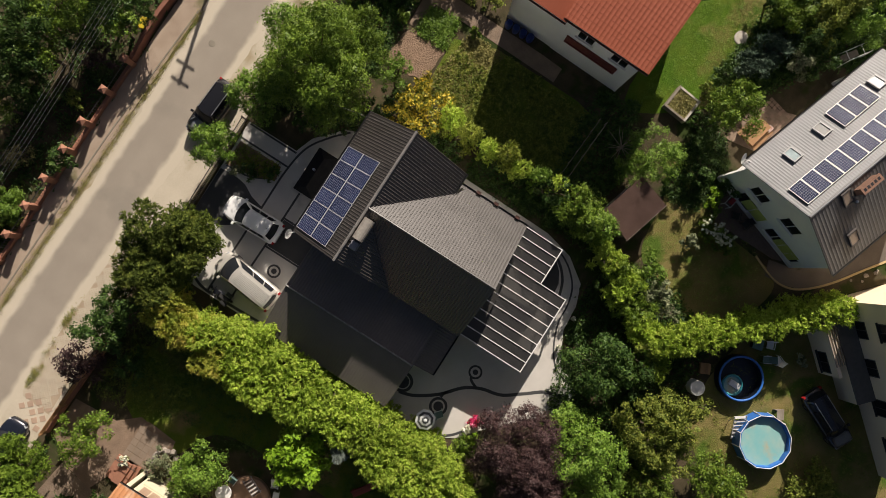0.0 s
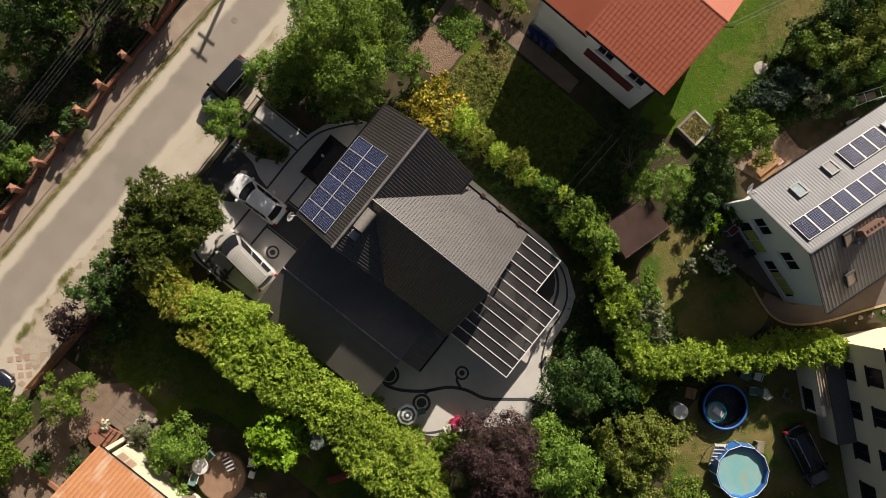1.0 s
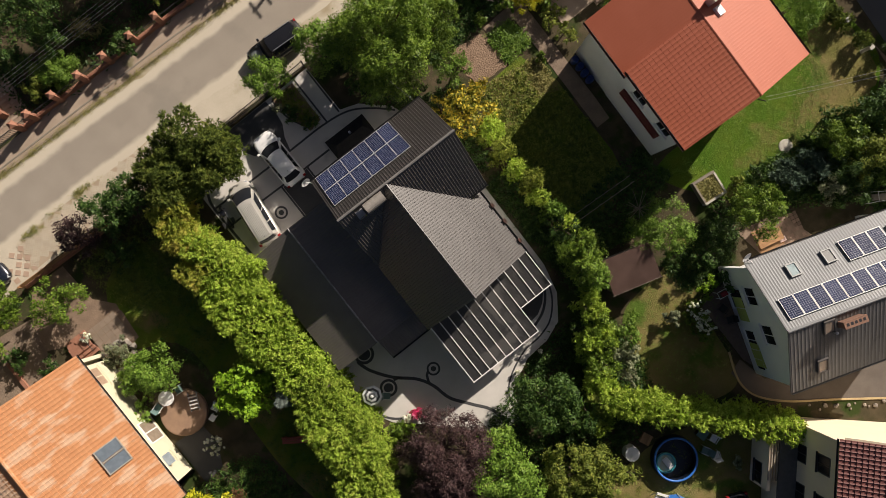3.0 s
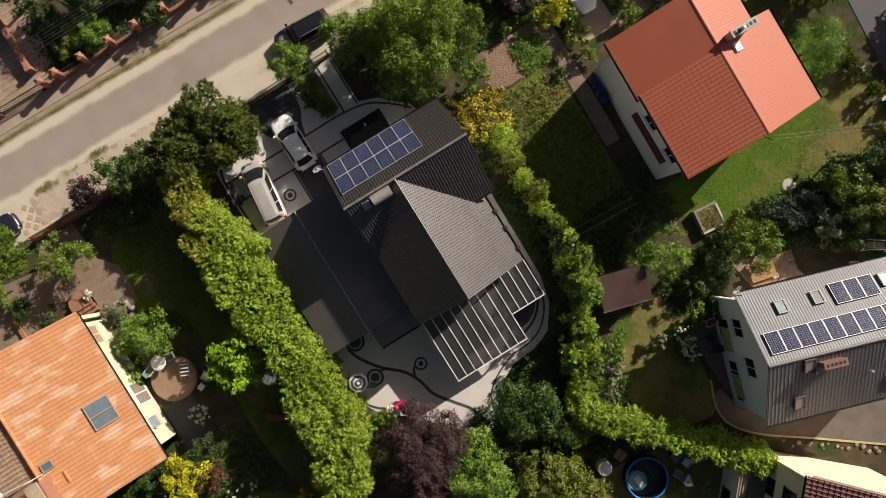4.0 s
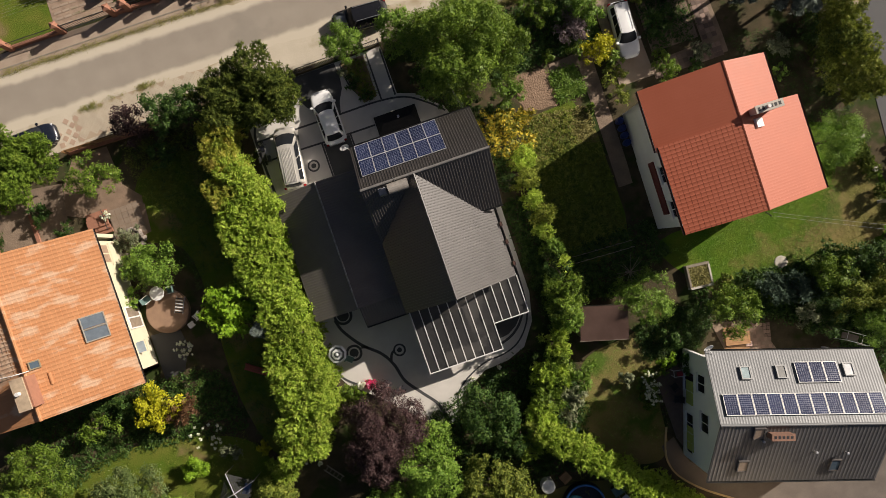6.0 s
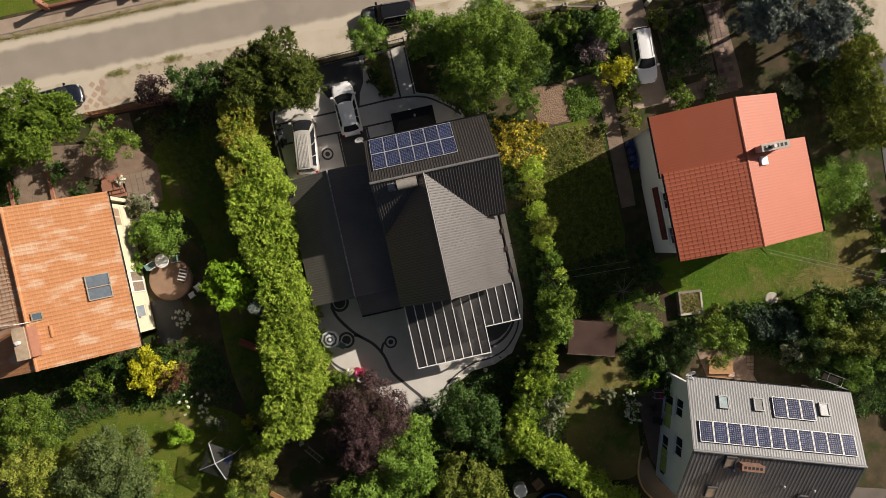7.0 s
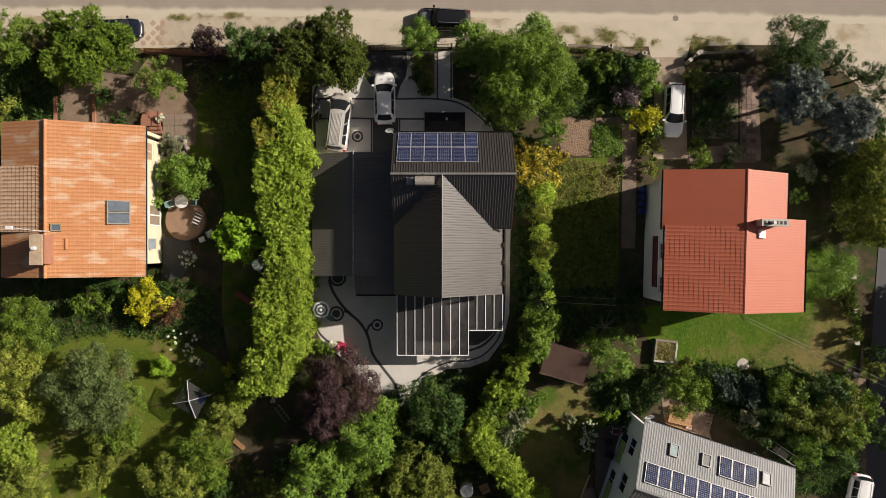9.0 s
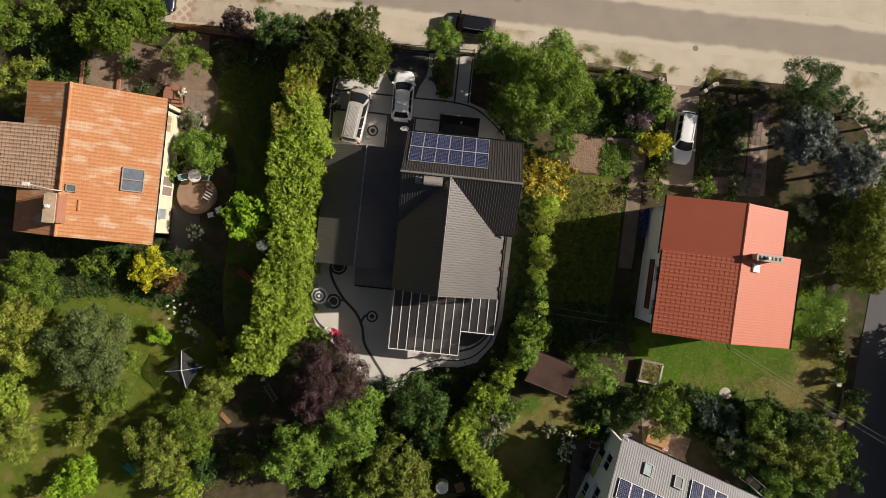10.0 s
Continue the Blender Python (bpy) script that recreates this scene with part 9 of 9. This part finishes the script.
def blossoms(x, y, r, n, leaf, label, z=0.9, size=0.13):
    """Loose flower heads on thin stems."""
    t = thing("flower_clump", label, "flowers", m=pose(x, y, 0))
    seed_box[0] += 1
    rng = np.random.default_rng(seed_box[0])
    bm = bmesh.new()
    cs = []
    for k in range(n):
        a, d = rng.uniform(0, math.tau), r * math.sqrt(rng.random())
        p = (d * math.cos(a), d * math.sin(a), z * rng.uniform(0.7, 1.1))
        cs.append(p)
        tube(bm, (p[0] * 0.5, p[1] * 0.5, 0), p, 0.012, 0.008, 4)
    part("stalk_work", bm, LEAF["mid"], t)
    P, N = clump_points(rng, np.array(cs), [size] * n, 330)
    leaf_object("blossom", P, N, 0.05, 0.7, LEAF[leaf], t, rng)


blossoms(-21.75, -0.75, 0.75, 30, "white", "clump of white hydrangea heads on the lawn", 0.9, 0.09)
blossoms(-22.4, -7.9, 1.3, 22, "white", "scattered white flowers in the shaded bed", 0.5, 0.09)
blossoms(12.95, -15.3, 0.75, 30, "white", "white hydrangea heads beside the terrace", 1.3, 0.09)
blossoms(12.7, -16.5, 0.75, 30, "white", "white hydrangea heads beside the terrace", 1.3, 0.09)
blossoms(-14.9, -12.7, 0.7, 12, "white", "small white flowers by the path", 0.4, 0.08)
blossoms(-24.2, 11.4, 0.35, 12, "white", "potted white flowers by the steps", 0.8, 0.1)

# ---- vegetables and grasses ----
patch("vegetable_rows", [(13.3, 10.9), (15.6, 10.9), (15.9, 8.6), (13.5, 8.2)], 300, 0.15, 0.4, "grass", "broad-leaved potato plants in a dense plot", 0.1)
patch("vegetable_rows", [(10.2, 7.9), (15.5, 7.4), (15.4, 4.9), (10.0, 4.4)], 520, 0.05, 0.22, "dry", "thin yellowing grass and weeds over the plot", 0.1)
patch("meadow_grass", [(10.0, 7.6), (14.0, 7.4), (13.5, 4.5), (9.6, 4.2)], 330, 0.1, 0.35, "olive", "weedy green tufts in the vegetable plot", 0.12)
patch("meadow_grass", [(9.6, 4.2), (15.4, 4.6), (15.3, -3.4), (9.6, -3.4)], 900, 0.02, 0.16, "olive", "thin shaded weeds behind the hedge", 0.1)
patch("ground_cover", [(-40, -8), (-20, -8), (-17, -14), (-17, -26), (-40, -28)], 1300, 0.03, 0.14, "olive", "uneven orchard grass tufts", 0.1, slim=0.2)
patch("lawn_grass", [(18, -6), (20, -10.0), (24, -11.4), (30, -9.5), (34, -5), (34.5, -1.2), (29.3, -1), (28.6, -5)], 2600, 0.02, 0.06, "grass", "short green blades of the mown lawn", 0.05, slim=0.2)
patch("lawn_grass", [(24.5, -10.6), (28, -12.3), (33, -11.6), (36, -9), (35.9, -4.5), (33.0, -4.2), (28.4, -8.2)], 1300, 0.02, 0.07, "dry", "short straw-coloured blades in the mown lawn", 0.055, slim=0.2)
patch("lawn_grass", [(6.5, -12.5), (14, -11.5), (16.4, -11), (13, -20.5), (7, -20.5)], 1100, 0.01, 0.05, "grass", "short green blades in the half-dry lawn", 0.04, slim=0.2)
patch("ground_cover", [(6.5, -12.5), (14, -11.5), (16.4, -11), (13, -20.5), (7, -20.5)], 220, 0.02, 0.08, "dry", "dry lawn tufts", 0.07, slim=0.2)
patch("ground_cover", [(-21.6, 16.5), (-12, 16), (-13, 10), (-20.8, 10.0)], 900, 0.02, 0.16, "olive", "uneven shaded grass by the front fence", 0.09, slim=0.2)
patch("ground_cover", [(13, -11), (20, -10.5), (19.4, -13), (15.8, -15), (13.5, -14)], 700, 0.03, 0.3, "dark", "dark cover round the shed and the terrace", 0.11)
patch("ground_cover", [(28.5, 9), (36, 8), (36.5, -12), (34.5, -2), (29, -1)], 900, 0.03, 0.2, "dark", "rough grass beside the house", 0.1, slim=0.2)
patch("ground_cover", [(9.6, -3.4), (17, -3), (18, -6), (13, -8), (9.4, -7.5)], 700, 0.03, 0.35, "dark", "dark weeds behind the shed", 0.11)
patch("ground_cover", [(22, 15.5), (26, 15.5), (26, 9.8), (22, 9.8)], 240, 0.1, 0.4, "dark", "low dark seedlings in a shaded bed", 0.12)
patch("ground_cover", [(-2.4, 17.1), (-0.6, 17.1), (-0.6, 13.8), (-1.6, 13.7)], 160, 0.1, 0.4, "olive", "low perennials in the gate bed", 0.1)
# Dark leaf among the front-garden shrubs deepens the shade by colour.
patch("ground_cover", [(7, 16.8), (17.4, 16.6), (18.4, 12.2), (9, 11.8)], 900, 0.1, 0.45, "dark", "ground cover between front-garden shrubs, coloured dark for shade", 0.13)
# Shade below the boundary row, painted as dark-leaved cover.
patch("ground_cover", [(6.4, 2), (8.8, 2), (8.8, -9), (6.6, -9)], 500, 0.05, 0.3, "dark", "low cover under the boundary row, coloured dark for shade", 0.12)
patch("ground_cover", [(-18, 26.95), (12, 26.95), (12, 36), (-18, 36)], 800, 0.05, 0.3, "dark", "dark undergrowth behind the brick fence", 0.16)
# Dark leaf under the trees stands in for their shade on the ground.
patch("ground_cover", [(-1.6, -11), (6, -10), (8, -14), (6, -20), (-6, -21), (-8, -14)], 1300, 0.1, 0.5, "dark", "low cover beneath the garden trees, coloured dark for shade", 0.15)
patch("ground_cover", [(-2, -20), (10, -22), (12, -26), (9, -36), (-4, -38)], 800, 0.02, 0.12, "olive", "trodden grass tufts round the pools", 0.1, slim=0.2)
# Shade between the shrubs, put in as dark-leaved cover.
patch("ground_cover", [(22, -9.5), (36, -12), (37, -21), (28.8, -21), (28.5, -16), (22, -13)], 1600, 0.1, 0.6, "dark", "low cover between the shrubs, coloured dark for shade", 0.15)
# The house's cast shade is put into this cover's leaf colour.
patch("ground_cover", [(-36, -2.3), (-22, -2.6), (-19.6, -3.5), (-19.2, -8.6), (-24, -7.8), (-30, -7.3), (-36, -8.8)], 1200, 0.05, 0.3, "dark", "low cover coloured dark as the shade of the house", 0.12)
# Dark cover put in for the shade beneath the larches.
patch("ground_cover", [(-38, 11), (-33.2, 10.8), (-33, 14.6), (-31, 15.6), (-25.6, 17), (-38, 17)], 700, 0.05, 0.35, "dark", "low cover under the larches, coloured dark for shade", 0.13)
# Lawn tufts in dark leaf: the hedge's shade is in the colour.
patch("ground_cover", [(-21, 16), (-12, 16), (-12.6, -9), (-18.5, -10), (-19.4, 6)], 2200, 0.02, 0.1, "dark", "short lawn tufts, coloured dark for shade", 0.09, slim=0.2)
for outline in ([(8.3, 18.2), (9, 19.3), (12, 19.6), (16, 19.2), (17.8, 18.5), (17.6, 17.1), (9, 17.2)], [(20.8, 17.1), (21.2, 18.5), (22.6, 18.9), (26, 18.3), (27, 17.4), (26, 17.0)], [(18.4, 18.3), (18.7, 17.2), (19.3, 17.2), (19.3, 18.5)], [(-24.5, 20.2), (-23, 20.5), (-18.4, 20.7), (-16, 20.5), (-22, 20.1)]):
    wide = int((60 if outline[0][0] > 0 else 14) * (max(p[0] for p in outline) - min(p[0] for p in outline)))
    patch("meadow_grass", outline, wide * 2, 0.02, 0.1, "dry", "dry grass tufts on the sandy shoulder", 0.08, slim=0.2, patchy=0.25)
    patch("meadow_grass", outline, wide, 0.02, 0.12, "olive", "green weeds on the sandy shoulder", 0.08, slim=0.25, patchy=0.55)
patch("ground_cover", [(-42, 25.42), (6, 24.95), (6, 24.7), (-42, 25.1)], 1300, 0.02, 0.14, "dry", "dry weeds along the kerb", 0.08, slim=0.2)


# ---- paving pieces ----
def pavers():
    slab("paver_bed", ((-24.6, 17.9), (-12.2, 18.2), (-11.6, 19.6), (-13.0, 20.35), (-20.0, 20.5), (-24.4, 20.2)), 0.0, 0.026, mat("sandy_joint_soil", (0.4, 0.32, 0.235), (0.35, 0.27, 0.19), 0.95, scale=1.5, fine=12, c=(0.46, 0.4, 0.31), spots=0.35), label="sandy soil in the holes of the grid blocks", kind="structure", category="pavement")
    home = thing("paving_grid", "openwork concrete paving blocks laid diagonally", "paving", kind="structure", m=pose(0, 0, 0))
    bm = boxes(*[(x - 0.042, -0.3, 0.0, x + 0.042, 0.3, 0.03) for x in (-0.155, 0.0, 0.155)], *[(-0.197, y - 0.05, 0.0, 0.197, y + 0.05, 0.028) for y in (-0.25, -0.083, 0.083, 0.25)])
    first = part("paver", bm, M_PAVER, home)
    rp = random.Random(2)
    c45 = math.sqrt(0.5)
    first.matrix_basis = pose(-18.0, 19.2, 0.012, 0, 0, 45)
    for i in range(-40, 41):
        for j in range(-30, 31):
            u, v = i * 0.41, j * 0.61
            x, y = -18.0 + (u - v) * c45, 19.2 + (u + v) * c45
            if (i or j) and -24.2 < x < -12.2 and 18.2 < y < 20.3 + 0.02 * (x + 18) - max(0, x + 14) * 0.3 and rp.random() > 0.02:
                o = new("paver", first.data)
                o.parent = home
                o.matrix_basis = pose(x, y, 0.012 + rp.uniform(-0.004, 0.004), 0, 0, 45 + rp.uniform(-1, 1))
    red = thing("paving_patch", "red and grey block pattern in the lay-by", "paving", kind="structure", m=pose(0, 0, 0))
    rblock = None
    for i in range(7):
        for j in range(5):
            if (i + j) % 2 or rp.random() < 0.15:
                continue
            x, y = -25.9 + 0.0 + i * 0.42, 18.1 + j * 0.44
            if i > 4:
                continue
            if rblock is None:
                rblock = part("paver", boxes((-0.2, -0.2, 0, 0.2, 0.2, 0.022)), mat("faded_red_paver", (0.43, 0.31, 0.23), (0.37, 0.26, 0.19), 0.9, scale=2, fine=25, vary=0.08), red)
                rblock.location = (x, y, 0.02)
            else:
                o = new("paver", rblock.data)
                o.parent = red
                o.matrix_basis = pose(x, y, 0.02, 0, 0, 45)
    drive = thing("paving_stripes", "rows of red and grey blocks on the drive", "paving", kind="structure", m=pose(0, 0, 0))
    sb = None
    for i in range(8):
        for j in range(14):
            if sb is None:
                sb = part("paver", boxes((-0.3, -0.09, 0, 0.3, 0.09, 0.03)), M_WALK, drive)
                sb.location = (-22.8, 27.4, 0.04)
                continue
            o = new("paver", sb.data)
            o.parent = drive
            o.matrix_basis = pose(-22.8 + i * 0.72, 27.4 + j * 0.5, 0.04)


pavers()
M_BLOCK = mat("mixed_paving_block", (0.24, 0.17, 0.135), (0.19, 0.135, 0.11), 0.9, scale=2, fine=25, vary=0.45)


def block_paving(label, x0, y0, x1, y1, size=0.42, m=None, turn=0.0):
    """Square blocks with open joints over a rectangle."""
    home = thing("block_paving", label, "paving", kind="structure", m=pose(x0, y0, 0, 0, 0, turn))
    rp = random.Random(int(x0 * 10))
    first = None
    for i in range(int((x1 - x0) / size)):
        for j in range(int((y1 - y0) / size)):
            z = 0.022 + rp.uniform(-0.006, 0.006)
            if first is None:
                first = part("paver", boxes((0.02, 0.02, -0.02, size - 0.02, size - 0.02, 0.03)), m or M_BLOCK, home)
                first.location = (0, 0, z)
                continue
            o = new("paver", first.data)
            o.parent = home
            o.matrix_basis = pose(i * size, j * size, z)


block_paving("mottled red and grey block path", 21.7, 7.7, 27.9, 9.3)
block_paving("mottled red and grey block path", 26.3, 9.4, 27.7, 15.3)
block_paving("pale brown concrete slabs by the steps", -24.2, 9.4, -21.6, 11.9, 0.5, mat("dusty_slab", (0.26, 0.2, 0.15), (0.2, 0.15, 0.11), 0.9, scale=1, fine=14, vary=0.08))
block_paving("red-brown block terrace round the picnic table", 19.9, -15.8, 23.5, -13.2, 0.3, mat("terrace_block", (0.3, 0.2, 0.145), (0.23, 0.155, 0.115), 0.9, scale=2, fine=25, vary=0.3), -13.0)
